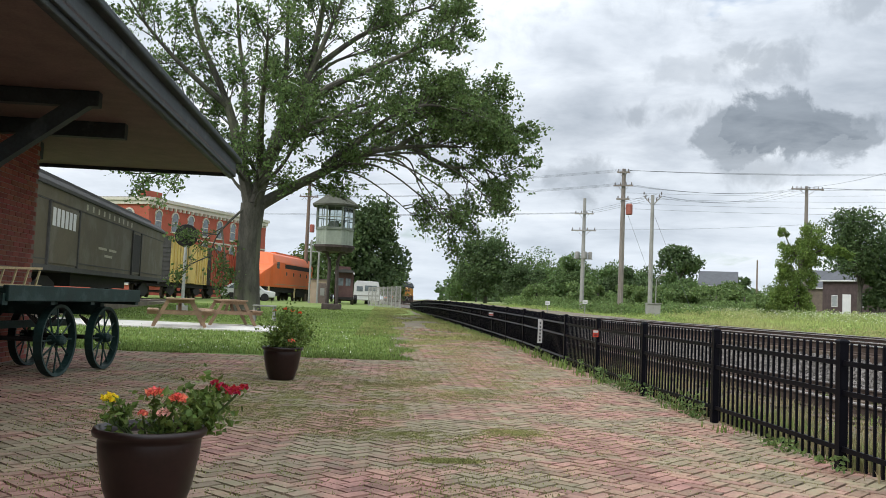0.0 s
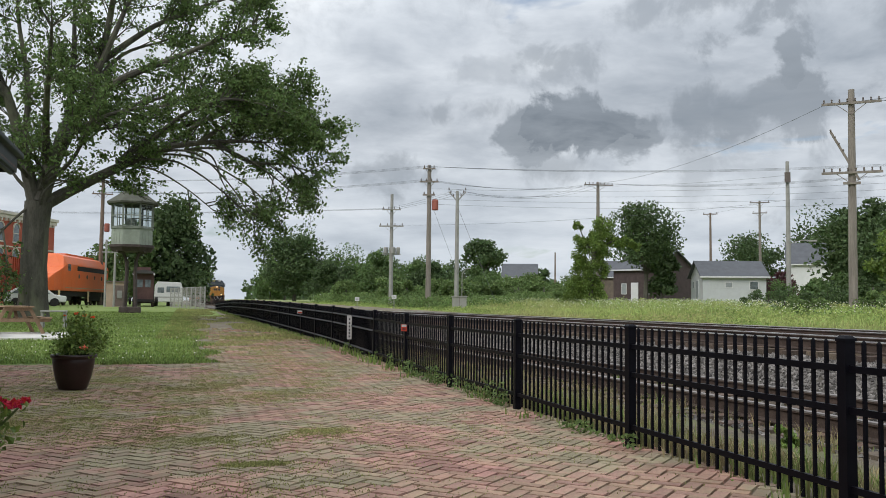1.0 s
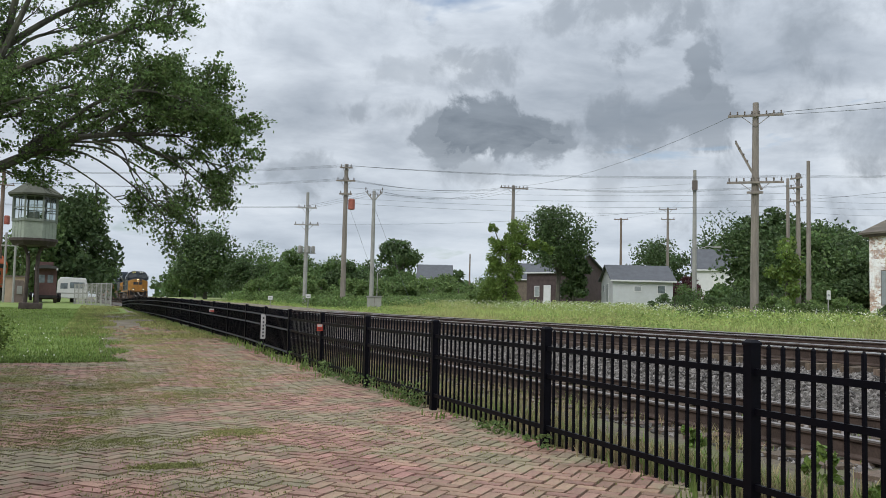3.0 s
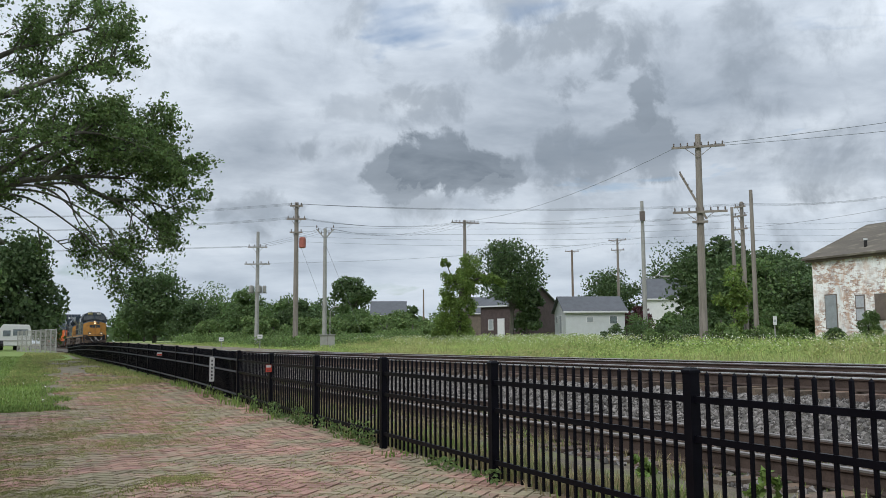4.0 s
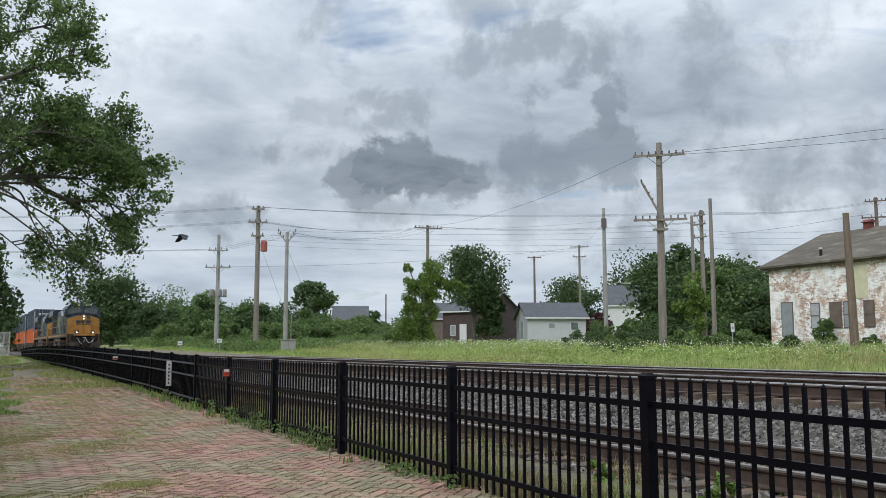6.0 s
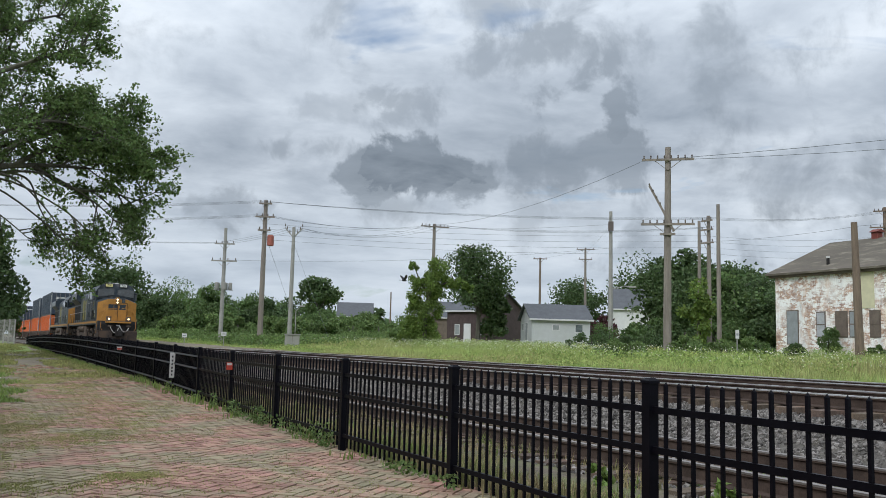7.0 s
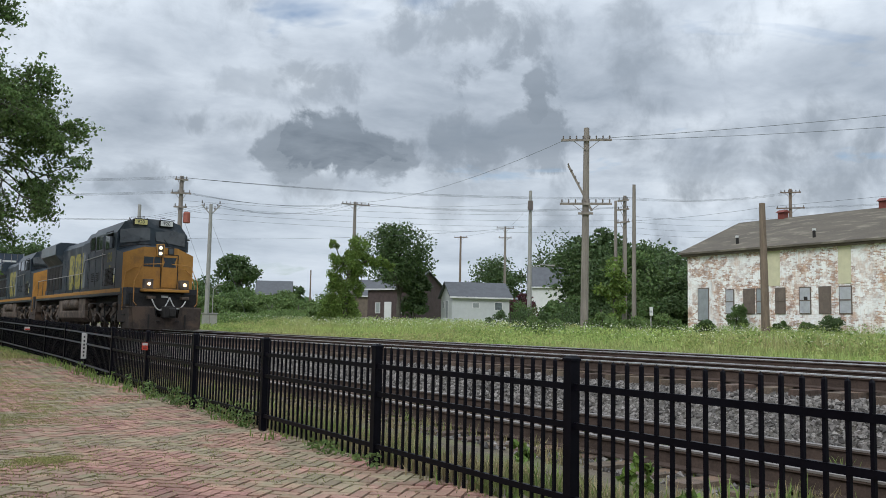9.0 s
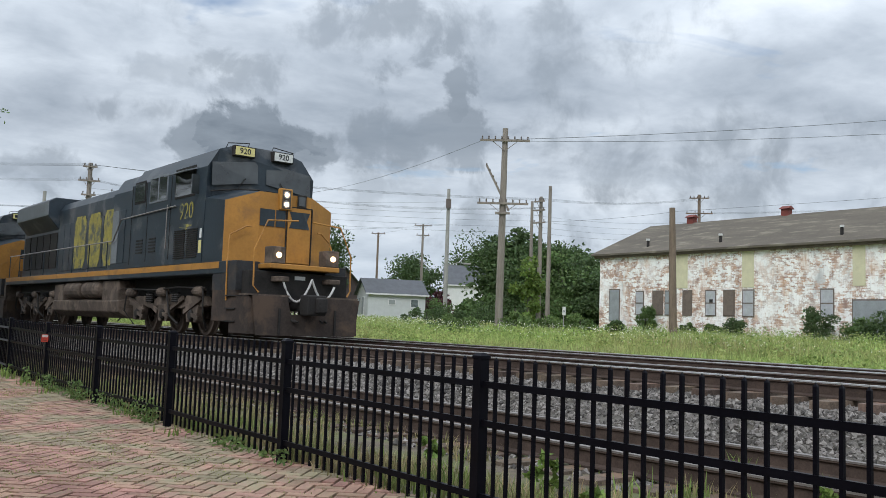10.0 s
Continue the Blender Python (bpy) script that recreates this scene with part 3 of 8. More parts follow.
def build_meadow():
    rng = np.random.default_rng(7)
    n = 230000
    y = -5 + 125 * rng.random(n) ** 1.15
    u = 16.6 + 48 * rng.random(n) ** 1.35
    x = u + SLOPE * y
    z = np.array([ground_z(a, b) for a, b in zip(x, y)]) - 0.03
    patch = np.array([noise.noise((a * 0.16, b * 0.11, 0)) + 0.6 * noise.noise((a * 0.6, b * 0.45, 3.0)) for a, b in zip(x, y)])
    tall = np.clip(0.16 + 0.42 * np.clip((u - 18) / 10, 0, 1) * (0.75 + 0.8 * patch), 0.1, 0.85)
    stuff("meadow_grass", blades("meadow_grass", x, y, z, tall, 0.035, M["weed"], rng), "tall uncut meadow grass beside the tracks", "grass")
    # leafy weeds in drifts among the grass
    n = 5200
    y = -5 + 120 * rng.random(n) ** 1.1
    u = 17.2 + 44 * rng.random(n) ** 1.2
    x = u + SLOPE * y
    drift = np.array([noise.noise((a * 0.11, b * 0.08, 7.0)) + 0.5 * noise.noise((a * 0.5, b * 0.4, 2.0)) for a, b in zip(x, y)])
    ok = drift > 0.02
    x, y, u, drift = x[ok], y[ok], u[ok], drift[ok]
    high = np.clip(0.25 + 0.5 * np.clip((u - 18) / 10, 0, 1) + 0.35 * drift, 0.2, 1.0) * rng.uniform(0.6, 1.1, len(x))
    k = 34
    q = rng.normal(size=(len(x), k, 3)) * [0.24, 0.24, 0]
    q[:, :, 2] = rng.random((len(x), k)) ** 0.7 * high[:, None]
    q += np.stack([x, y, [ground_z(a, b) for a, b in zip(x, y)]], 1)[:, None]
    stuff("meadow_weeds", leaves("meadow_weeds", q.reshape(-1, 3), 0.1, M["weed_leaf"], rng), "leafy green weeds in drifts among the meadow grass", "weeds")
    # taller brush where the meadow meets the tree belt
    n = 4200
    y = 56 + 62 * rng.random(n)
    u = 18.6 + 30 * rng.random(n)
    x = u + SLOPE * y
    lift = np.array([noise.noise((a * 0.12, b * 0.1, 11.0)) + 0.4 * noise.noise((a * 0.5, b * 0.5, 1.0)) for a, b in zip(x, y)])
    ok = (lift + (y - 74) * 0.02 > 0) & (x / y < 0.42)
    x, y, lift = x[ok], y[ok], lift[ok]
    high = np.clip(0.5 + 0.9 * lift + 0.012 * (y - 56), 0.35, 1.9)
    q = rng.normal(size=(len(x), 38, 3)) * [0.42, 0.42, 0]
    q[:, :, 2] = rng.random((len(x), 38)) ** 0.7 * high[:, None]
    q += np.stack([x, y, [ground_z(a, b) for a, b in zip(x, y)]], 1)[:, None]
    stuff("brush_bank", leaves("brush_bank", q.reshape(-1, 3), 0.17, M["leaf_brush"], rng), "rough green brush between the meadow and the trees", "brush")
    n = 22000
    y = -5 + 105 * rng.random(n)
    u = 22.5 + 30 * rng.random(n) ** 0.9
    x = u + SLOPE * y
    ok = np.array([noise.noise((a * 0.09, b * 0.07, 5.0)) > 0.0 for a, b in zip(x, y)])
    x, y = x[ok], y[ok]
    z = np.array([ground_z(a, b) for a, b in zip(x, y)]) + rng.uniform(0.4, 0.9, len(x))
    a = rng.uniform(0, 2 * np.pi, (len(x), 1))
    ring = a + np.arange(6) * np.pi / 3
    r = rng.uniform(0.01, 0.027, (len(x), 1))
    v = np.stack([x[:, None] + r * np.cos(ring), y[:, None] + r * np.sin(ring), z[:, None] + 0.2 * r * np.cos(ring * 2) + r * rng.uniform(-0.6, 1.0, (len(x), 1)) * np.sin(ring)], 2)
    stuff("white_wildflowers", cloud_mesh("white_wildflowers", v, [(0, 1, 2, 3, 4, 5)], M["lace"]), "white lacy wildflowers in the meadow", "flowers")


build_meadow()


def build_track(name, offset, top, head, label, near):
    """One track: two rails, ties on a bed. near: ties from 0 to that distance are pieces."""
    root = thing(name, pose(10.65 + offset, 0, 0, 0, 0, TRACK_TURN), label, "", kind="structure")
    for side in (-0.753, 0.753):
        g = Geo()
        g.prism([(side - 0.07, top - 0.18), (side + 0.07, top - 0.18), (side + 0.07, top - 0.165), (side + 0.012, top - 0.145), (side + 0.012, top - 0.045),
                 (side + 0.036, top - 0.035), (side + 0.036, top - 0.006), (side - 0.036, top - 0.006), (side - 0.036, top - 0.035), (side - 0.012, top - 0.045), (side - 0.012, top - 0.145),
                 (side - 0.07, top - 0.165)], "y", -40, 420)
        rail = part("rail", g, M["rail"], root, "rust brown steel rail")
        g = Geo()
        g.box(side - 0.0385, side + 0.0385, -40, 420, top - 0.018, top)
        part("rail_head", g, head, rail, "bright worn rail head")
    rng = random.Random(int(abs(offset) * 10))
    g = Geo()
    g.box(-1.3, 1.3, -0.115, 0.115, -0.17, 0.0)
    unit = fixed(mesh_of("tie", g, M["tie"]))
    rest = Geo()
    for n in range(-20, 400):
        y = n * 0.52
        m = pose(rng.uniform(-0.06, 0.06), y + rng.uniform(-0.03, 0.03), top - 0.178 - rng.uniform(0, 0.012), 0, rng.uniform(-0.4, 0.4), rng.uniform(-1.5, 1.5))
        if 0 <= y < near:
            ob = new("tie", unit)
            ob.parent, ob.matrix_basis = root, m
        else:
            rest.box(-1.3, 1.3, -0.115, 0.115, -0.17, 0.0, m)
    tagged(part("far_ties", rest, M["tie_far"], root), kind="stuff")


build_track("railway_track_1", 0.0, RAIL_Z, M["rail_top"], "main line track with bright rails and wooden ties", 60)
build_track("railway_track_2", -3.66, 0.02, M["rail_dull"], "lower siding track with dull rusty rails", 40)
build_track("railway_track_3", 4.05, RAIL_Z, M["rail_top"], "second main line track with wooden ties", 0)


def build_ballast():
    prof = [(4.9, -0.3), (5.3, -0.2), (8.0, -0.2), (8.35, -0.12), (9.05, 0.24), (9.4, 0.3), (12.0, 0.38), (12.6, 0.3), (13.2, 0.38), (16.1, 0.38), (17.2, 0.1)]
    g = Geo()
    ys = [-40 + 2.0 * i for i in range(60)] + [80 + 20 * i for i in range(20)]
    for y in ys:
        for u, z in prof:
            g.v.append((u + SLOPE * y + 0.04 * noise.noise((u, y * 0.7, 0)), y, z + 0.03 * noise.noise((u * 2, y, 9.0))))
    w = len(prof)
    for j in range(len(ys) - 1):
        for i in range(w - 1):
            g.f.append((j * w + i, j * w + i + 1, (j + 1) * w + i + 1, (j + 1) * w + i))
    bed = setting("ballast", g, M["ballast"], "grey crushed stone ballast under the tracks")
    bed.data.materials.append(M["siding_soil"])
    bed.data.polygons.foreach_set("material_index", [1 if n % (w - 1) < 2 else 0 for n in range(len(g.f))])
    rng = np.random.default_rng(3)
    n = 84000
    y = 1 + 34 * rng.random(n) ** 1.5
    u = rng.uniform(5.6, 10.1, n)
    us, zs = np.array(prof).T
    z = np.interp(u, us, zs)
    ok = ~((np.abs(u - 6.237) < 0.09) | (np.abs(u - 7.743) < 0.09) | (np.abs(u - 9.897) < 0.09)) & ((u > 7.8) | (rng.random(n) < 0.2))
    u, y, z = u[ok], y[ok], z[ok]
    oct_v = np.array([(1, 0, 0), (-1, 0, 0), (0, 1, 0), (0, -1, 0), (0, 0, 1), (0, 0, -1)])
    oct_f = [(0, 2, 4), (2, 1, 4), (1, 3, 4), (3, 0, 4), (2, 0, 5), (1, 2, 5), (3, 1, 5), (0, 3, 5)]
    shape = oct_v[None] * rng.uniform(0.55, 1.25, (len(u), 6, 1))
    v = np.einsum("nij,nkj->nki", turns(rng, len(u)), shape) * (0.018 + 0.036 * rng.random((len(u), 1, 1)) ** 1.6) + np.stack([u + SLOPE * y, y, z + 0.005], 1)[:, None]
    stuff("ballast_stones", cloud_mesh("ballast_stones", v, oct_f, M["stone"]), "loose grey ballast stones", "stones", bed)


build_ballast()


def build_fence():
    fence = thing("metal_fence", pose(0, 0, 0), "black powder-coated metal picket fence beside the brick walk", "fence")
    hp = 0.032
    g = Geo()
    g.box(-hp, hp, -hp, hp, -0.1, 0.9).box(-0.037, 0.037, -0.037, 0.037, 0.9, 0.915)
    g.add([(-0.037, -0.037, 0.915), (0.037, -0.037, 0.915), (0.037, 0.037, 0.915), (-0.037, 0.037, 0.915), (-0.02, -0.02, 0.93), (0.02, -0.02, 0.93), (0.02, 0.02, 0.93), (-0.02, 0.02, 0.93)],
          [(0, 1, 5, 4), (1, 2, 6, 5), (2, 3, 7, 6), (3, 0, 4, 7), (4, 5, 6, 7)])
    post = fixed(mesh_of("post", g, M["fence"]))
    g = Geo()
    p = 0.0086
    g.box(-p, p, -p, p, 0.03, 0.895)
    g.add([(-p, -p, 0.895), (p, -p, 0.895), (p, p, 0.895), (-p, p, 0.895), (0, 0, 0.912)], [(0, 1, 4), (1, 2, 4), (2, 3, 4), (3, 0, 4)])
    picket = fixed(mesh_of("picket", g, M["fence"]))
    rest, cloth = Geo(), Geo()
    count = 0
    for k in range(-3, 26):
        y0, y1 = fence_y(k), fence_y(k + 1)
        a, b = Vector((fence_x(y0), y0, ground_z(2.4, y0))), Vector((fence_x(y1), y1, ground_z(2.4, y1)))
        turn = -math.degrees(math.atan2(b.x - a.x, b.y - a.y))
        ob = new("post", post)
        ob.parent, ob.matrix_basis = fence, pose(*a, 0, 0, turn)
        for h in FENCE_RAILS:
            g = Geo()
            g.beam(a + Vector((0, hp, h)), b + Vector((0, -hp, h)), 0.026, 0.036)
            part("fence_rail", g, M["fence"], fence)
        for i in range(1, 22):
            at = a.lerp(b, (0.147 + 0.103 * (i - 1)) / 2.335)
            if -1 <= k <= 12 and count < 300:
                count += 1
                ob = new("picket", picket)
                ob.parent, ob.matrix_basis = fence, pose(*at, 0, 0, turn)
            elif k > 5:
                m = pose(*at, 0, 0, turn)
                rest.box(-p, p, -p, p, 0.03, 0.905, m)
            else:
                ob = new("picket", picket)
                ob.parent, ob.matrix_basis = fence, pose(*at, 0, 0, turn)
        if k >= 5:
            n = 6
            for i in range(n):
                q, r = a.lerp(b, i / n), a.lerp(b, (i + 1) / n)
                w0, w1 = 0.012 * math.sin(i * 2.1 + k), 0.012 * math.sin((i + 1) * 2.1 + k)
                cloth.box(0, 0.004, 0, 1, 0, 1, Matrix(((1, r.x - q.x, 0, q.x + 0.03 + w0), (0, r.y - q.y, 0, q.y), (0, r.z - q.z, 0.78, q.z + 0.04), (0, 0, 0, 1))))
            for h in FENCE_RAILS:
                # a thin strip of lighter grey along the walk side of each rail
                part("rail_face", Geo().beam(a + Vector((-0.017, 0.04, h)), b + Vector((-0.017, -0.04, h)), 0.004, 0.03), M["rail_strip"], fence, "lighter grey strip along the rail face")
    part("screen_cloth", cloth, M["screen"], fence, "black privacy mesh tied to the pickets")
    tagged(part("far_fence", rest, M["fence"], fence), kind="stuff")
    # small notices on the posts
    def sign(k, z, w, h, cols, bars, dx=-0.05):
        y = fence_y(k)
        s = thing("fence_sign", pose(fence_x(y) + dx, y - 0.045, z + ground_z(2.4, y)), cols[1], "sign")
        g = Geo()
        g.box(-w / 2, w / 2, -0.004, 0.0, 0, h)
        part("plate", g, M[cols[0]], s)
        for x0, x1, z0, z1, mat in bars:
            g = Geo()
            g.box(x0 * w, x1 * w, -0.0065, -0.004, z0 * h, z1 * h)
            part("marking", g, M[mat], s)
    sign(4, 0.64, 0.09, 0.11, ("paint_red", "small red notice with a white heading"), [(-0.42, 0.42, 0.62, 0.94, "paint_white"), (-0.3, 0.3, 0.2, 0.26, "paint_dark"), (-0.3, 0.3, 0.36, 0.42, "paint_dark")])
    sign(6, 0.26, 0.1, 0.5, ("paint_white", "tall narrow white notice with dark lettering bars"),
         [(-0.15, 0.15, z, z + 0.08, "paint_dark") for z in (0.08, 0.22, 0.36, 0.5, 0.64, 0.8)])
    sign(9, 0.62, 0.16, 0.09, ("paint_white", "small white notice with a red stripe"), [(-0.45, 0.45, 0.1, 0.5, "paint_red")])


M["paint_red"] = surface("red_paint", (0.5, 0.06, 0.035), 0.5, var=0.15, bump=0.05)
M["paint_white"] = surface("white_paint", (0.55, 0.55, 0.54), 0.6, var=0.08, bump=0.05)
M["paint_dark"] = surface("dark_lettering", (0.03, 0.03, 0.035), 0.6, var=0.1, bump=0)
build_fence()

# ---- the freight train ----
M["loco_blue"] = surface("loco_blue", (0.019, 0.029, 0.039), 0.45, var=0.3, scale=1.2, fine=14, bump=0.05, tint=(0.085, 0.09, 0.095), tint_at=0.6, tint_scale=0.9, spec=0.4)
M["loco_yellow"] = surface("loco_yellow", (0.36, 0.172, 0.032), 0.5, var=0.18, scale=1.2, fine=14, bump=0.05, tint=(0.25, 0.125, 0.035), tint_at=0.6, tint_scale=1.4, spec=0.4)
M["loco_grey"] = surface("loco_grey", (0.16, 0.175, 0.19), 0.55, var=0.2, scale=1.2, fine=14, bump=0.05, spec=0.35)
M["grime"] = surface("grimy_steel", (0.075, 0.058, 0.047), 0.85, var=0.4, scale=2.5, fine=25, bump=0.3, tint=(0.14, 0.108, 0.086), tint_at=0.54, tint_scale=2.0)
M["grime_dark"] = surface("black_grime", (0.022, 0.02, 0.019), 0.8, var=0.4, scale=3, fine=25, bump=0.3)
M["plough_rust"] = surface("dirty_plough_steel", (0.042, 0.032, 0.027), 0.8, var=0.4, scale=1.6, fine=25, bump=0.2, tint=(0.085, 0.058, 0.042), tint_at=0.57, tint_scale=1.2)
M["soiled_blue"] = surface("soiled_blue", (0.03, 0.031, 0.034), 0.7, var=0.35, scale=1.6, fine=20, bump=0.1, tint=(0.06, 0.048, 0.04), tint_at=0.55, tint_scale=1.0)
M["steel_worn"] = surface("worn_steel", (0.35, 0.32, 0.3), 0.4, metal=0.8, var=0.25, bump=0.1)
M["hose"] = surface("pale_hose", (0.48, 0.47, 0.46), 0.6, var=0.2, bump=0.1)
M["lamp_glow"] = surface("lamp_glow", (1.0, 0.66, 0.33), 0.3, var=0.02, bump=0, glow=4.5)
M["cab_glass"] = glass("cab_glass", (0.03, 0.035, 0.036), 0.06, 0.9)
M["board_yellow"] = surface("number_board_yellow", (0.62, 0.56, 0.24), 0.5, var=0.08, bump=0)
M["board_white"] = surface("number_board_white", (0.6, 0.61, 0.59), 0.5, var=0.08, bump=0)
M["letter_yellow"] = surface("faded_yellow_lettering", (0.29, 0.25, 0.06), 0.6, var=0.3, scale=2, fine=12, bump=0, tint=(0.1, 0.105, 0.08), tint_at=0.53, tint_scale=2.2)
M["box_orange"] = surface("orange_container", (0.6, 0.13, 0.025), 0.55, var=0.15, scale=1, fine=12, bump=0.05, tint=(0.45, 0.11, 0.03), tint_at=0.58, tint_scale=0.8)
M["box_navy"] = surface("navy_container", (0.045, 0.06, 0.085), 0.5, var=0.2, scale=1, fine=12, bump=0.05, tint=(0.08, 0.09, 0.11), tint_at=0.6, tint_scale=0.8)
M["box_grey"] = surface("grey_container", (0.2, 0.22, 0.24), 0.55, var=0.2, scale=1, fine=12, bump=0.05)
AXLES = []


def text_part(name, words, size, mat, parent, m, label=""):
    """Lettering cut from the built-in face as a thin mesh."""
    cu = bpy.data.curves.new(name, "FONT")
    cu.body, cu.size, cu.extrude, cu.align_x, cu.align_y = words, size, 0.004, "CENTER", "CENTER"
    tmp = bpy.data.objects.new(name, cu)
    scene.collection.objects.link(tmp)
    me = bpy.data.meshes.new_from_object(tmp.evaluated_get(bpy.context.evaluated_depsgraph_get()))
    bpy.data.objects.remove(tmp)
    me.materials.clear()
    me.materials.append(mat)
    ob = new(name, me)
    ob.parent, ob.matrix_basis = parent, m
    if label:
        tagged(ob, label)
    return ob


def wheelset_mesh(r):
    g = Geo()
    for s in (-1, 1):
        g.lathe([(0.2, s * 0.66), (0.24, s * 0.80), (r * 0.78, s * 0.75), (r * 0.82, s * 0.82), (r, s * 0.82), (r, s * 0.70), (r + 0.025, s * 0.69), (r + 0.025, s * 0.66)], n=28, axis="x")
    g.tube([(-0.8, 0, 0), (0.8, 0, 0)], 0.09, 10)
    return fixed(mesh_of("wheelset", g, M["grime"]))


WHEEL_BIG, WHEEL_SMALL = wheelset_mesh(0.53), wheelset_mesh(0.42)


def loco_truck(root, yc):
    t = new("truck")
    t.parent, t.matrix_basis = root, pose(0, yc, 0)
    for s in (-1, 1):
        def across(a, b):
            return min(s * a, s * b), max(s * a, s * b)
        g = Geo()
        g.prism([(-2.8, 0.78), (-2.7, 1.02), (-1.5, 1.04), (-1.2, 0.88), (-0.75, 0.9), (-0.45, 1.08), (0.45, 1.08), (0.75, 0.9), (1.2, 0.88), (1.5, 1.04), (2.7, 1.02), (2.8, 0.78),
                 (2.35, 0.74), (1.6, 0.78), (1.2, 0.7), (0.75, 0.7), (0.4, 0.8), (-0.4, 0.8), (-0.75, 0.7), (-1.2, 0.7), (-1.6, 0.78), (-2.35, 0.74)], "x", *across(1.04, 1.2))
        part("side_frame", g, M["grime"], t, bevel=0.015)
        for y in (-1.95, 0, 1.95):
            pedestal = Geo().prism([(y - 0.42, 0.8), (y - 0.3, 0.34), (y - 0.14, 0.34), (y - 0.14, 0.62), (y + 0.14, 0.62), (y + 0.14, 0.34), (y + 0.3, 0.34), (y + 0.42, 0.8)], "x", *across(1.06, 1.24))
            part("pedestal", pedestal, M["grime"], t, bevel=0.012)
            part("axle_box", Geo().lathe([(0.15, s * 1.1), (0.15, s * 1.27), (0.1, s * 1.3)], (0, y, 0.53), 8, "x"), M["grime_dark"], t)
            part("traction_link", Geo().beam((s * 1.27, y - 0.5, 0.44), (s * 1.27, y + 0.05, 0.58), 0.05, 0.09), M["grime"], t)
        for y0, y1 in ((-2.6, -1.5), (-1.4, -0.35), (0.35, 1.4), (1.5, 2.6)):
            part("brace", Geo().beam((s * 1.25, y0, 0.98 if y0 < 0 else 0.6), (s * 1.25, y1, 0.6 if y0 < 0 else 0.98), 0.06, 0.12), M["grime"], t)
        for y in (-1.05, -0.85, 0.85, 1.05):
            ring = [(0.07 if j % 2 == 0 else 0.088, 0.86 + j * 0.028) for j in range(10)]
            part("coil_spring", Geo().lathe(ring, (s * 1.27, y, 0), 10), M["grime_dark"], t)
        for y in (-2.45, 0.0, 2.45):
            part("brake_cylinder", Geo().lathe([(0.05, y - 0.26), (0.12, y - 0.22), (0.13, y - 0.1), (0.13, y + 0.14), (0.05, y + 0.2), (0.03, y + 0.42)], (s * 1.28, 0, 1.14), 12, "y"), M["grime"], t)
        for pts, r in (([(s * 1.3, -2.9, 1.22), (s * 1.33, -1.2, 1.26), (s * 1.33, 0.4, 1.2), (s * 1.3, 2.9, 1.26)], 0.022), ([(s * 1.3, -2.75, 1.2), (s * 1.32, -2.85, 0.6), (s * 1.1, -2.6, 0.2)], 0.025), ([(s * 1.3, 2.75, 1.2), (s * 1.32, 2.85, 0.6), (s * 1.1, 2.6, 0.2)], 0.025),
                       ([(s * 1.28, -0.3, 1.2), (s * 1.33, -0.7, 0.5), (s * 1.2, -1.0, 0.28)], 0.03)):
            part("sand_pipe" if r > 0.022 else "brake_pipe", Geo().tube(pts, r, 6), M["grime_dark"], t)
    for y in (-1.95, 0, 1.95):
        w = new("wheelset", WHEEL_BIG)
        w.parent, w.matrix_basis = root, pose(0, yc + y, 0.53)
        AXLES.append((w, (0, yc + y, 0.53), 0.53))


def handrail(pts, root, mat, r=0.021, name="handrail"):
    part(name, Geo().tube(pts, r, 6), mat, root)


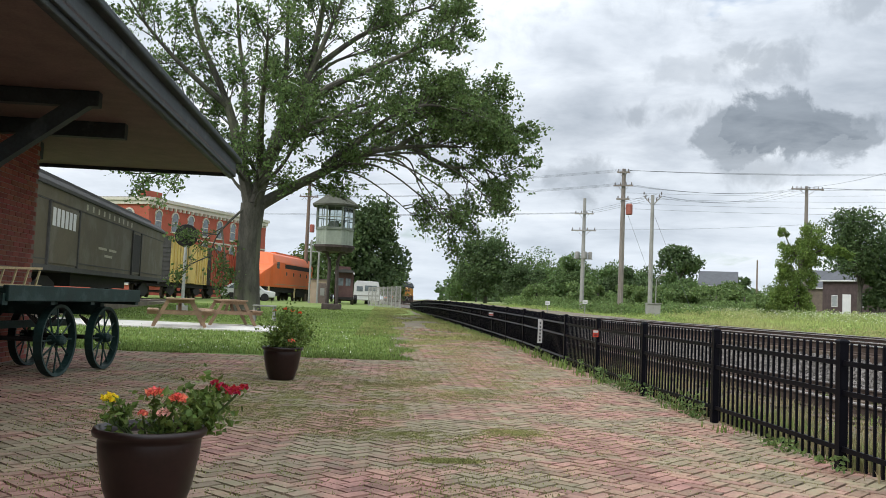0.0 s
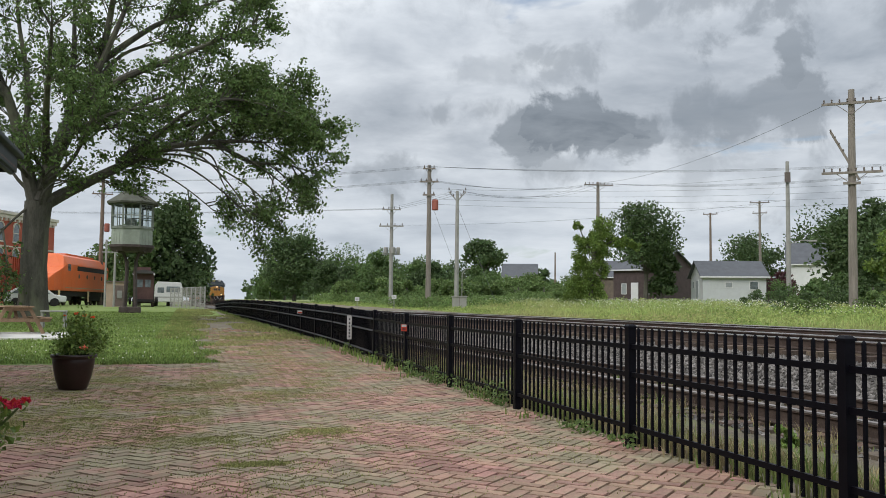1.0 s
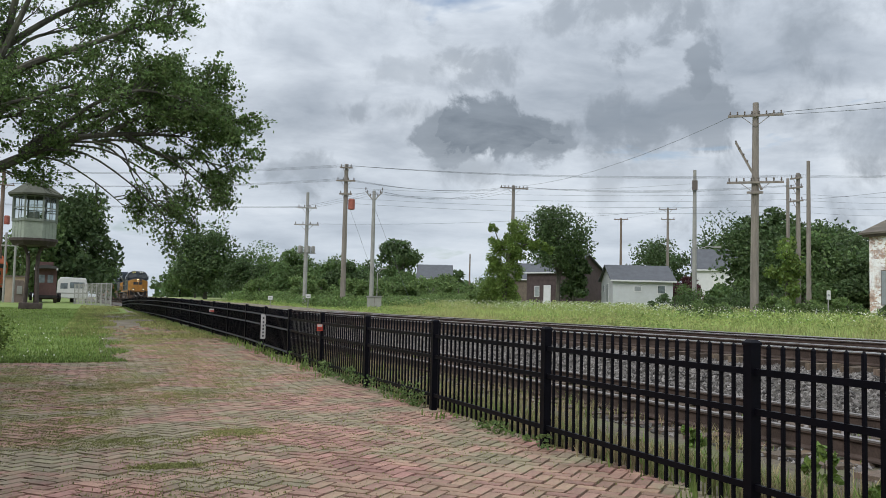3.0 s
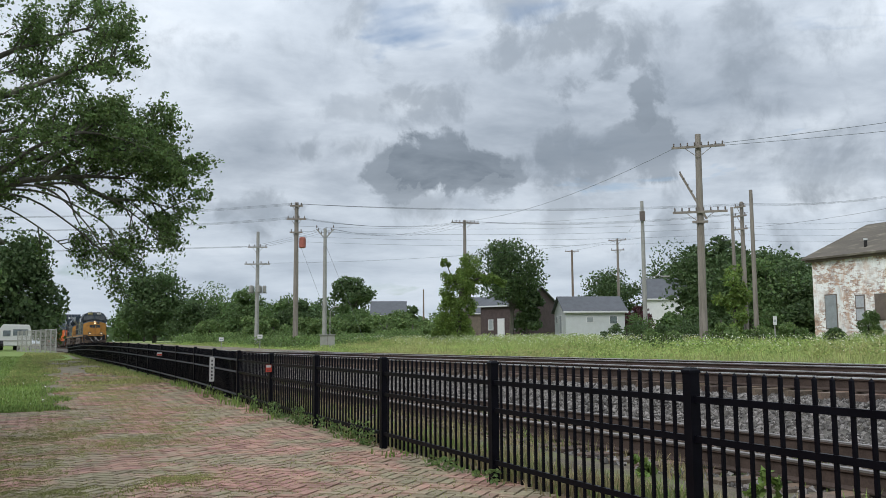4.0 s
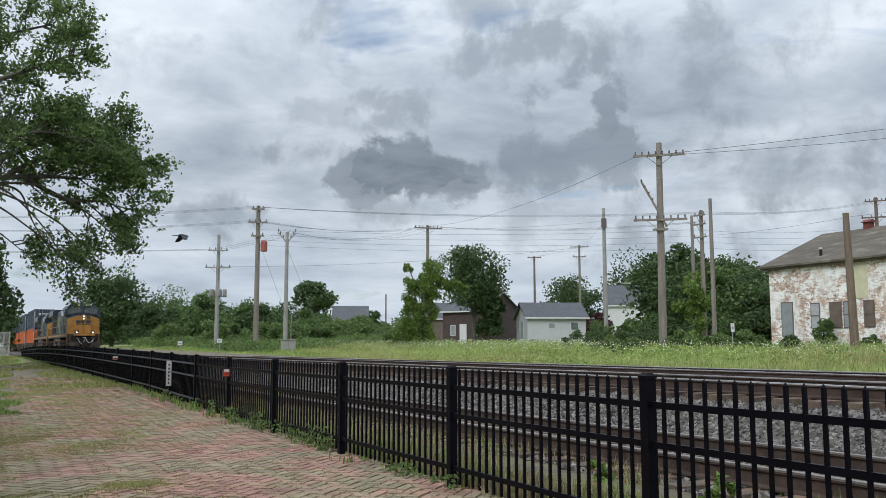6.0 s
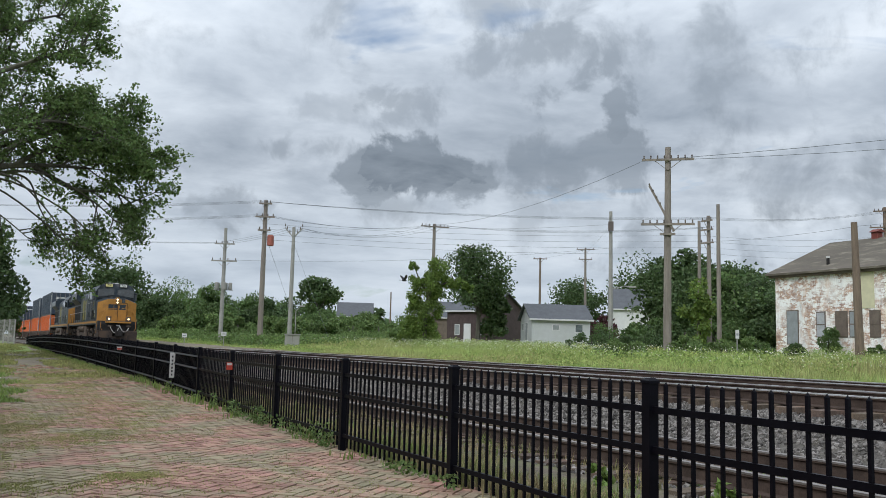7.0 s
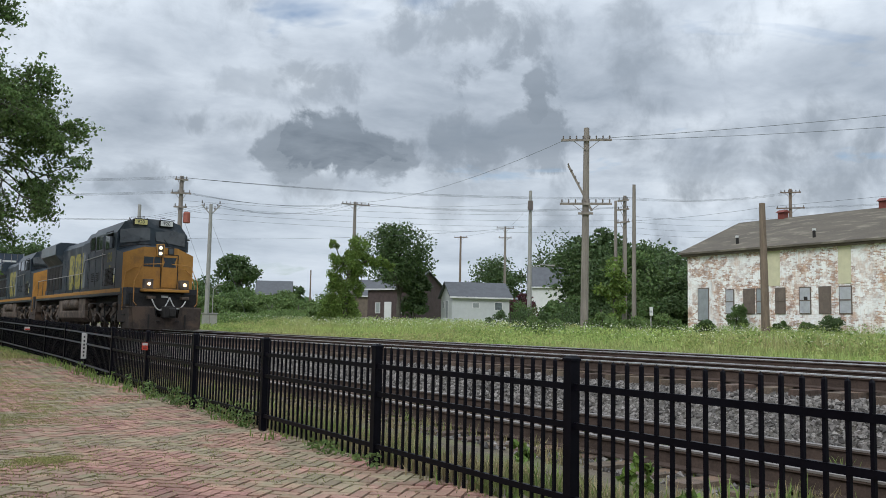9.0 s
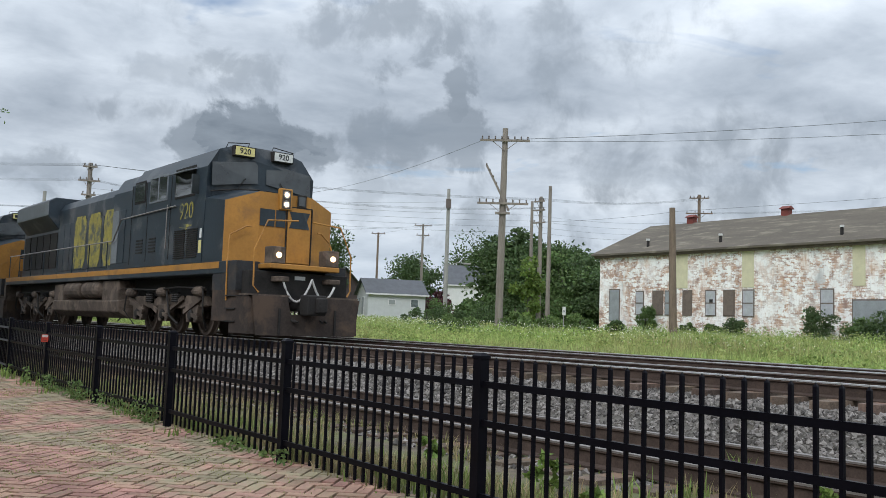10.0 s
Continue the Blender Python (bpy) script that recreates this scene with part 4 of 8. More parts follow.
def build_locomotive(label, numbered):
    root = thing("diesel_locomotive", pose(0, 0, 0), label, "locomotive", "locomotives of the freight train")
    yel, blu = M["loco_yellow"], M["loco_blue"]
    # frame and walkway
    g = Geo()
    g.box(-1.52, 1.52, -0.1, 21.6, 1.55, 1.85)
    part("walkway_sill", g, blu, root, bevel=0.02)
    for s in (-1, 1):
        g = Geo()
        g.box(min(s * 1.52, s * 1.528), max(s * 1.52, s * 1.528), 0.4, 21.5, 1.68, 1.84)
        part("sill_stripe", g, yel, root, "faded yellow stripe along the sill")
    part("underframe", Geo().box(-0.9, 0.9, -0.4, 21.8, 1.05, 1.56), M["grime_dark"], root)
    # nose: centre face with the door, cheeks swept back, sloped top
    nose = Geo()
    zb, zc, ze = 1.84, 3.72, 3.36
    front = [(-1.5, 0.3), (-0.72, 0.02), (0.72, 0.02), (1.5, 0.3)]
    tops = [ze - 0.02, 3.62, 3.62, ze - 0.02]
    back = [(-1.52, 1.5), (-0.72, 1.5), (0.72, 1.5), (1.52, 1.5)]
    btops = [3.5, 3.8, 3.8, 3.5]
    v = [(x, y, zb) for x, y in front] + [(x, y, z) for (x, y), z in zip(front, tops)] + [(x, y, zb) for x, y in back] + [(x, y, z) for (x, y), z in zip(back, btops)]
    nose.add(v, [(0, 1, 5, 4), (1, 2, 6, 5), (2, 3, 7, 6)])
    part("nose_front", nose, yel, root, "ochre yellow nose front")
    nose = Geo()
    nose.add(v, [(4, 5, 13, 12), (5, 6, 14, 13), (6, 7, 15, 14), (0, 4, 12, 8), (3, 11, 15, 7), (8, 9, 1, 0), (9, 10, 2, 1), (10, 11, 3, 2)])
    part("nose_body", nose, blu, root)
    part("nose_door", Geo().box(0.06, 0.72, -0.015, 0.01, 1.9, 3.3), yel, root, bevel=0.01)
    g = Geo()
    for x in (0.03, 0.75):
        g.box(x - 0.012, x + 0.012, -0.02, 0.012, 1.88, 3.32)
    g.box(0.03, 0.75, -0.02, 0.012, 3.3, 3.33)
    part("door_seal", g, M["grime_dark"], root)
    g = Geo()
    g.box(0.3, 0.56, -0.03, -0.01, 3.02 + 0.3, 3.35 + 0.3)
    part("door_window_frame", g, M["grime_dark"], root, bevel=0.03)
    part("door_window", Geo().box(0.34, 0.52, -0.036, -0.03, 3.37, 3.6), M["cab_glass"], root)
    # lettering on the nose as plain shapes
    g = Geo()
    for x0, x1 in ((-0.7, -0.3), (-0.26, 0.0)):
        g.box(x0, x1, 0.002, 0.018, 2.78, 3.2)
    g.prism([(0.1, 2.78), (0.68, 2.78), (0.6, 2.99), (0.68, 3.2), (0.1, 3.2), (0.18, 2.99)], "y", -0.022, -0.014)
    part("nose_emblem", g, blu, root, "dark blue emblem shapes")
    # headlights
    box = part("headlight_housing", Geo().box(-0.2, 0.14, -0.06, 0.1, 3.22, 3.76), yel, root, "ochre headlight housing", bevel=0.02)
    part("headlight_recess", Geo().box(-0.15, 0.09, -0.066, -0.058, 3.25, 3.72), M["grime"], box, bevel=0.01)
    for z in (3.36, 3.6):
        part("lamp_bezel", Geo().lathe([(0.1, -0.072), (0.1, -0.064)], (-0.03, 0, z), 20, "y"), M["steel_worn"], box)
        part("headlight", Geo().lathe([(0.065, -0.075), (0.065, -0.06)], (-0.03, 0, z), 20, "y"), M["lamp_glow"], box, "lit warm white headlight")
    for s in (-1, 1):
        ditch = part("ditch_light_box", Geo().box(s * 0.74 - 0.18, s * 0.74 + 0.18, -1.12, -0.75, 1.8, 2.2), M["grime"], root, bevel=0.02)
        part("ditch_light", Geo().lathe([(0.066, -0.19), (0.066, -0.16)], (s * 0.74, -0.96, 2.0), 20, "y"), M["lamp_glow"], ditch, "lit ditch light")
    # cab
    cab = Geo()
    sec = [(-1.53, 1.85), (1.53, 1.85), (1.53, 4.3), (1.2, 4.8), (0.7, 4.98), (-0.7, 4.98), (-1.2, 4.8), (-1.53, 4.3)]
    n = len(sec)
    ya = [1.45, 1.45, 1.35, 1.45, 1.5, 1.5, 1.45, 1.35]
    vs = [(x, y, z) for (x, z), y in zip(sec, ya)] + [(x, 6.7, z) for x, z in sec]
    cab.add(vs, [(i, (i + 1) % n, n + (i + 1) % n, n + i) for i in range(n)] + [tuple(range(n, 2 * n)), tuple(reversed(range(n)))])
    part("cab", cab, blu, root)
    for s in (-1, 1):
        g = Geo()
        g.add([(s * 0.12, 1.36, 4.02), (s * 1.42, 1.3, 3.82), (s * 1.42, 1.34, 4.42), (s * 0.12, 1.42, 4.6)], [(0, 1, 2, 3)])
        g.add([(s * 0.12, 1.39, 4.02), (s * 1.42, 1.33, 3.82), (s * 1.42, 1.37, 4.42), (s * 0.12, 1.45, 4.6)], [(0, 1, 2, 3)])
        part("windscreen", g, M["cab_glass"], root)
        g = Geo()
        g.tube([(s * 0.8, 1.32, 3.66), (s * 0.5, 1.31, 4.1)], 0.012, 5)
        g.tube([(s * 1.45, 1.28, 3.66), (s * 0.8, 1.28, 3.78), (s * 0.1, 1.28, 3.84)], 0.02, 5)
        part("wiper", g, M["grime_dark"], root)
        face = "board_yellow" if s < 0 else "board_white"
        nb = part("number_board", Geo().box(s * 0.56 - 0.3, s * 0.56 + 0.3, 1.3, 1.5, 4.66, 4.94), M["grime_dark"], root, bevel=0.015)
        plate = part("number_plate", Geo().box(s * 0.56 - 0.27, s * 0.56 + 0.27, 1.29, 1.3, 4.69, 4.91), M[face], nb)
        if numbered:
            text_part("number", "920", 0.21, M["paint_dark"], nb, pose(s * 0.56, 1.286, 4.8, 90, 0, 0))
        else:
            part("number", Geo().box(s * 0.56 - 0.2, s * 0.56 + 0.2, 1.284, 1.29, 4.73, 4.87), M["paint_dark"], nb)
        # cab side: windows, doors, lettering
        xw = s * 1.53
        for y0, y1, z0, z1 in ((2.1, 3.3, 3.66, 4.36), (3.95, 4.5, 3.7, 4.34), (4.6, 5.15, 3.7, 4.34), (5.6, 6.35, 3.78, 4.32)):
            lo, hi = min(xw, xw + s * 0.02), max(xw, xw + s * 0.02)
            fr = part("window_frame", Geo().box(lo, hi, y0 - 0.05, y1 + 0.05, z0 - 0.05, z1 + 0.05), M["loco_grey"] if 3.5 < y0 < 5.5 else M["grime_dark"], root)
            part("window_pane", Geo().box(min(xw + s * 0.02, xw + s * 0.028), max(xw + s * 0.02, xw + s * 0.028), y0, y1, z0, z1), M["cab_glass"], fr)
        part("window_awning", Geo().prism([(xw, 4.34), (xw + s * 0.34, 4.22), (xw + s * 0.34, 4.19), (xw, 4.3)], "y", 2.0, 3.4), M["loco_grey"], root)
        part("mirror_screen", Geo().box(min(xw, xw + s * 0.2), max(xw, xw + s * 0.2), 1.82, 1.86, 3.62, 4.12), M["cab_glass"], root)
        g = Geo()
        for y0 in (1.75, 2.55):
            for j in range(14):
                g.box(min(xw, xw + s * 0.03), max(xw, xw + s * 0.03), y0, y0 + 0.68, 2.0 + j * 0.055, 2.03 + j * 0.055)
        part("louvres", g, M["grime_dark"], root, "dark louvred grille")
        for y, z0, z1 in ((3.62, 2.0, 4.3), (5.3, 2.0, 3.3), (5.46, 3.4, 4.3), (6.6, 1.95, 4.3)):
            part("panel_seam", Geo().box(min(xw, xw + s * 0.008), max(xw, xw + s * 0.008), y, y + 0.035, z0, z1), M["grime_dark"], root)
        part("door_grab", Geo().tube([(xw + s * 0.05, 3.75, 2.3), (xw + s * 0.05, 3.75, 3.5)], 0.016, 6), M["steel_worn"], root)
        part("data_plate", Geo().box(min(xw, xw + s * 0.008), max(xw, xw + s * 0.008), 1.48 + 0.02, 1.66, 2.1, 2.42), M["board_yellow"], root, "small pale yellow data plate")
        part("data_plate", Geo().box(min(xw, xw + s * 0.008), max(xw, xw + s * 0.008), 1.5, 1.62, 2.48, 2.72), M["board_white"], root, "small white data plate")
        part("roof_grab", Geo().tube([(s * 0.35, 1.6, 4.97), (s * 0.35, 1.5, 5.07), (s * 0.95, 1.5, 5.0), (s * 0.95, 1.6, 4.9)], 0.014, 6), M["grime_dark"], root)
        if numbered:
            text_part("side_number", "920", 0.62, M["letter_yellow"], root, pose(xw + s * 0.006, 2.55, 3.22, 90, 0, 90 * s), "faded yellow numerals")
        g = Geo()
        g.prism([(2.1, 2.84), (2.75, 2.92), (2.6, 2.82), (3.0, 2.84), (2.4, 2.72), (2.5, 2.8)], "x", min(xw, xw + s * 0.006), max(xw, xw + s * 0.006))
        part("lightning_emblem", g, M["letter_yellow"], root)
    # hood
    g = Geo()
    hs = [(-1.12, 1.85), (1.12, 1.85), (1.12, 4.3), (0.95, 4.58), (-0.95, 4.58), (-1.12, 4.3)]
    g.prism(hs, "y", 6.65, 20.6)
    part("hood", g, blu, root, bevel=0.02)
    g = Geo()
    g.prism([(-1.4, 1.85), (1.4, 1.85), (1.4, 4.25), (1.1, 4.75), (-1.1, 4.75), (-1.4, 4.25)], "y", 6.7, 8.7)
    part("electrical_cabinet", g, blu, root, bevel=0.02)
    g = Geo()
    g.prism([(-1.12, 3.6), (1.12, 3.6), (1.55, 4.1), (1.55, 4.66), (1.3, 4.82), (-1.3, 4.82), (-1.55, 4.66), (-1.55, 4.1)], "y", 15.6, 20.2)
    part("radiator_housing", g, blu, root, "overhanging radiator housing", bevel=0.03)
    for s in (-1, 1):
        # lighter grey strip on the upright face of the wing
        part("wing_edge", Geo().box(min(s * 1.545, s * 1.565), max(s * 1.545, s * 1.565), 15.6, 20.2, 4.12, 4.64), M["loco_grey"], root, "lighter grey strip along the wing edge")
    for s in (-1, 1):
        for i in range(9):
            y = 8.9 + i * 0.74
            part("hood_door", Geo().box(min(s * 1.12, s * 1.14), max(s * 1.12, s * 1.14), y, y + 0.7, 2.0, 3.75), blu, root, bevel=0.01)
        for i in range(5):
            y = 15.7 + i * 0.95
            part("radiator_screen", Geo().box(min(s * 1.12, s * 1.15), max(s * 1.12, s * 1.15), y, y + 0.82, 2.15, 3.5), M["grime_dark"], root)
        for i, y in enumerate((6.9, 7.5, 8.1)):
            part("cabinet_door", Geo().box(min(s * 1.4, s * 1.418), max(s * 1.4, s * 1.418), y, y + 0.52, 2.05, 3.7), M["loco_grey"] if i == 2 else blu, root, bevel=0.01)
        for y in (4.6, 5.6):
            for j in range(5):
                part("vent_slot", Geo().box(min(s * 1.53, s * 1.545), max(s * 1.53, s * 1.545), y, y + 0.5, 2.25 + 0.09 * j, 2.29 + 0.09 * j), M["grime_dark"], root)
        # large side lettering as plain blocks
        for a, b in ((9.0, 10.3), (10.6, 11.9), (12.2, 13.5)):
            g = Geo()
            x0, x1 = min(s * 1.14, s * 1.148), max(s * 1.14, s * 1.148)
            g.prism([(a + 0.2, 2.05), (b - 0.2, 2.05), (b, 2.3), (b, 3.65), (b - 0.2, 3.9), (a + 0.2, 3.9), (a, 3.65), (a, 2.3)], "x", x0, x1)
            part("side_lettering", g, M["letter_yellow"], root, "faded yellow block lettering")
        # walkway rails
        posts = [8.8, 10.6, 12.4, 14.2, 16.0, 17.8, 19.6, 21.2]
        for y in posts:
            handrail([(s * 1.48, y, 1.85), (s * 1.48, y, 2.75)], root, blu, 0.018, "rail_stanchion")
        handrail([(s * 1.48, 8.3, 2.75), (s * 1.48, 21.2, 2.75)], root, M["steel_worn"])
        handrail([(s * 1.48, 8.3, 2.75), (s * 1.57, 7.4, 3.35), (s * 1.57, 3.2, 3.42)], root, M["steel_worn"])
        # fuel tank, air tanks
        g = Geo()
        g.prism([(s * 0.1, 0.36), (s * 1.1, 0.36), (s * 1.42, 0.55), (s * 1.45, 0.9), (s * 1.1, 0.96), (s * 0.1, 1.1)], "y", 7.6, 14.6)
        part("fuel_tank", g, M["grime"], root, bevel=0.04)
        part("tank_cabinet", Geo().box(min(s * 0.6, s * 1.42), max(s * 0.6, s * 1.42), 7.7, 9.2, 0.8, 1.52), M["grime"], root, bevel=0.04)
        part("battery_box", Geo().box(min(s * 0.6, s * 1.42), max(s * 0.6, s * 1.42), 13.4, 14.5, 0.8, 1.48), M["grime"], root, bevel=0.04)
        for y0 in (9.4, 11.4):
            part("air_reservoir", Geo().lathe([(0.1, y0), (0.26, y0 + 0.06), (0.31, y0 + 0.15), (0.31, y0 + 1.65), (0.26, y0 + 1.74), (0.1, y0 + 1.8)], (s * 1.22, 0, 1.27), 18, "y"), M["grime"], root, smooth=False)
        # front steps and grab rails
        part("step_well_upper", Geo().box(min(s * 0.9, s * 1.505), max(s * 0.9, s * 1.505), -0.52, 0.77, 1.15, 1.84), M["soiled_blue"], root)
        part("step_well", Geo().box(min(s * 0.9, s * 1.5), max(s * 0.9, s * 1.5), -0.5, 0.75, 0.4, 1.85), M["plough_rust"], root, bevel=0.02)
        for z in (0.4, 0.7, 1.0):
            part("step", Geo().box(min(s * 0.95, s * 1.56), max(s * 0.95, s * 1.56), -0.62, -0.1, z, z + 0.03), M["grime_dark"], root)
        handrail([(s * 1.53, -0.1, 0.9), (s * 1.53, -0.05, 1.85), (s * 1.4, 0.15, 2.5), (s * 1.05, 0.0, 2.72), (s * 0.92, -0.02, 2.72)], root, yel, 0.02, "grab_rail")
        handrail([(s * 1.2, -1.1, 1.1), (s * 1.32, -1.05, 1.25), (s * 1.32, -1.02, 2.1), (s * 1.0, -1.0, 2.8), (s * 0.2, -1.0, 2.86)], root, yel, 0.022, "front_rail")
    # pilot: anticlimber, plough, coupler, hoses
    part("anticlimber", Geo().box(-0.95, 0.95, -1.12, -0.05, 1.68, 1.8), yel, root, "rust-stained yellow front step", bevel=0.02)
    part("front_beam", Geo().box(-1.35, 1.35, -0.85, 0.0, 0.9, 1.62), M["grime_dark"], root, bevel=0.02)
    g = Geo()
    g.prism([(-1.45, 1.02), (-0.55, 1.02), (-0.45, 0.62), (0.45, 0.62), (0.55, 1.02), (1.45, 1.02), (1.33, 0.12), (-1.33, 0.12)], "y", -1.3, -1.24)
    plough = part("plough", g, M["plough_rust"], root, "rusty brown snow plough")
    for s in (-1, 1):
        part("plough_step", Geo().box(min(s * 0.5, s * 1.55), max(s * 0.5, s * 1.4), -1.3, -0.8, 1.02, 1.06), M["grime"], plough)
        part("plough_hanger", Geo().beam((s * 0.75, -1.32, 0.15), (s * 0.75, -1.32, 0.75), 0.06, 0.02), M["grime_dark"], plough)
        part("plough_cheek", Geo().box(min(s * 1.42, s * 1.52), max(s * 1.25, s * 1.35), -1.25, -0.3, 0.15, 1.0), M["plough_rust"], plough)
    g = Geo()
    g.box(-0.2, 0.2, -1.4, -0.2, 0.7, 1.0).box(-0.26, 0.26, -1.72, -1.35, 0.6, 1.08).box(-0.05, 0.24, -1.82, -1.66, 0.66, 1.02)
    part("coupler", g, M["grime_dark"], root, bevel=0.04)
    def sag(a, b, low, count=10):
        return [tuple(a[i] + (b[i] - a[i]) * t + (0, 0, -4 * low * t * (1 - t))[i] for i in range(3)) for t in (j / count for j in range(count + 1))]
    part("jumper_hose", Geo().tube(sag((-0.62, -1.15, 1.42), (0.08, -1.3, 1.46), 0.52), 0.028, 7), M["hose"], root, "pale grey looped hose")
    part("jumper_hose", Geo().tube(sag((0.08, -1.3, 1.46), (0.8, -1.15, 1.32), 0.4), 0.028, 7), M["hose"], root, "pale grey looped hose")
    for x in (-0.5, -0.4, 0.42, 0.55):
        part("air_hose", Geo().tube(sag((x, -0.9, 1.0), (x * 0.8, -1.45, 0.45), 0.15, 6), 0.025, 6), M["grime_dark"], root)
    for x in (-0.62, 0.78):
        part("hose_bracket", Geo().box(x - 0.15, x + 0.15, -1.2, -0.8, 1.38, 1.5), M["grime"], root, bevel=0.02)
    part("marker_plate", Geo().box(-0.14, 0.14, -0.87, -0.85, 1.45, 1.54), M["paint_white"], root)
    # rear
    part("rear_beam", Geo().box(-1.5, 1.5, 21.5, 21.8, 0.9, 1.85), M["grime"], root)
    part("rear_coupler", Geo().box(-0.2, 0.2, 21.7, 22.5, 0.7, 1.0), M["grime_dark"], root)
    part("horn", Geo().tube([(0.1, 6.0, 4.7), (0.1, 6.0, 4.98), (0.1, 5.5, 4.98)], 0.05, 8), M["grime_dark"], root)
    part("antenna_box", Geo().box(-0.5, 0.3, 2.2, 2.9, 4.97, 5.06), M["paint_white"], root, bevel=0.03)
    part("exhaust_stack", Geo().box(-0.35, 0.35, 11.5, 12.6, 4.55, 4.75), M["grime_dark"], root)
    loco_truck(root, 4.5)
    loco_truck(root, 17.6)
    return root


def build_well_car():
    root = thing("well_car", pose(0, 0, 0), "grimy low well car carrying stacked containers", "railcar", "railcars of the freight train")
    for s in (-1, 1):
        g = Geo()
        g.prism([(1.6, 0.9), (3.0, 0.3), (17.2, 0.3), (18.6, 0.9), (18.6, 1.25), (1.6, 1.25)], "x", min(s * 1.36, s * 1.46), max(s * 1.36, s * 1.46))
        side = part("side_sill", g, M["grime"], root, bevel=0.02)
        for i in range(14):
            part("side_rib", Geo().box(min(s * 1.46, s * 1.5), max(s * 1.46, s * 1.5), 3.2 + i, 3.3 + i, 0.32, 1.22), M["grime"], side)
    part("well_floor", Geo().box(-1.36, 1.36, 2.6, 17.6, 0.3, 0.36), M["grime_dark"], root)
    for y0, y1 in ((0.3, 3.0), (17.2, 19.9)):
        part("end_platform", Geo().box(-1.3, 1.3, y0, y1, 0.98, 1.22), M["grime"], root, bevel=0.02)
        yc = (y0 + y1) / 2
        for s in (-1, 1):
            g = Geo()
            g.prism([(yc - 1.2, 0.45), (yc - 1.2, 0.62), (yc - 0.4, 0.8), (yc + 0.4, 0.8), (yc + 1.2, 0.62), (yc + 1.2, 0.45), (yc + 0.35, 0.22), (yc - 0.35, 0.22)], "x", min(s * 0.95, s * 1.1), max(s * 0.95, s * 1.1))
            part("truck_frame", g, M["grime"], root, bevel=0.02)
        for dy in (-0.88, 0.88):
            w = new("wheelset", WHEEL_SMALL)
            w.parent, w.matrix_basis = root, pose(0, yc + dy, 0.42)
            AXLES.append((w, (0, yc + dy, 0.42), 0.42))
    for y in (-0.1, 20.3):
        part("car_coupler", Geo().box(-0.15, 0.15, y - 0.35, y + 0.35, 0.7, 0.95), M["grime_dark"], root)
    for s in (-1, 1):
        handrail([(s * 1.25, 0.35, 1.2), (s * 1.25, 0.35, 2.0), (s * 0.6, 0.35, 2.0)], root, M["loco_yellow"], 0.02, "end_rail")
    return root


def build_container(mat, label, length=16.1):
    root = thing("shipping_container", pose(0, 0, 0), label, "container", "containers on the train")
    g = Geo()
    g.box(-1.25, 1.25, 0.06, length - 0.06, 0.12, 2.84)
    part("body", g, mat, root)
    g = Geo()
    for s in (-1, 1):
        for i in range(int(length / 0.36) - 1):
            y = 0.35 + i * 0.36
            g.box(min(s * 1.25, s * 1.285), max(s * 1.25, s * 1.285), y, y + 0.18, 0.2, 2.76)
    tagged(part("corrugation", g, mat, root), kind="stuff")
    for x in (-1.27, 1.27):
        for y in (0.08, length - 0.08):
            part("corner_post", Geo().box(x - 0.04, x + 0.04, y - 0.08, y + 0.08, 0, 2.9), M["box_grey"], root)
        for z in (0.06, 2.84):
            part("side_rail", Geo().box(x - 0.035, x + 0.035, 0.1, length - 0.1, z - 0.06, z + 0.06), mat, root)
    for x in (-0.75, -0.3, 0.3, 0.75):
        part("lock_rod", Geo().tube([(x, 0.03, 0.15), (x, 0.03, 2.8)], 0.02, 6), M["steel_worn"], root)
    g = Geo()
    g.box(-0.8, -0.5, 0.04, 0.06, 2.0, 2.3).box(-0.4, 0.7, 0.04, 0.06, 2.1, 2.25)
    part("end_marking", g, M["paint_white"], root)
    part("side_marking", Geo().box(-1.295, -1.287, 1.0, 1.4, 0.4, 2.5), M["paint_white"], root)
    return root


def build_train():
    """All vehicles with their distance behind the leading nose and their height over the rail."""
    rows = [(build_locomotive("dark blue diesel locomotive with an ochre nose and lit headlights", True), 0.0, 0.0)]
    rows.append((build_locomotive("second blue and ochre diesel locomotive, coupled behind the first", False), 22.9, 0.0))
    car = build_well_car()
    low = build_container(M["box_orange"], "orange corrugated steel container, lower of a stack of two")
    top = build_container(M["box_navy"], "navy blue steel container with pale corner posts, on top of another")
    for i in range(5):
        y = 45.6 + i * 20.5
        c, a, b = (car, low, top)
        if i:
            c, a = copy_thing(car, pose(0, 0, 0)), copy_thing(low, pose(0, 0, 0))
            b = copy_thing(top, pose(0, 0, 0)) if i != 2 else None
            for made in c.children:
                if made.name.startswith("wheelset"):
                    AXLES.append((made, tuple(made.location), 0.42))
        rows += [(c, y, 0.0), (a, y + 2.0, 0.36)]
        if b:
            rows.append((b, y + 2.0, 3.28))
    return rows


TRAIN = build_train()
SPEED, NOSE_END = 18.6, 20.3

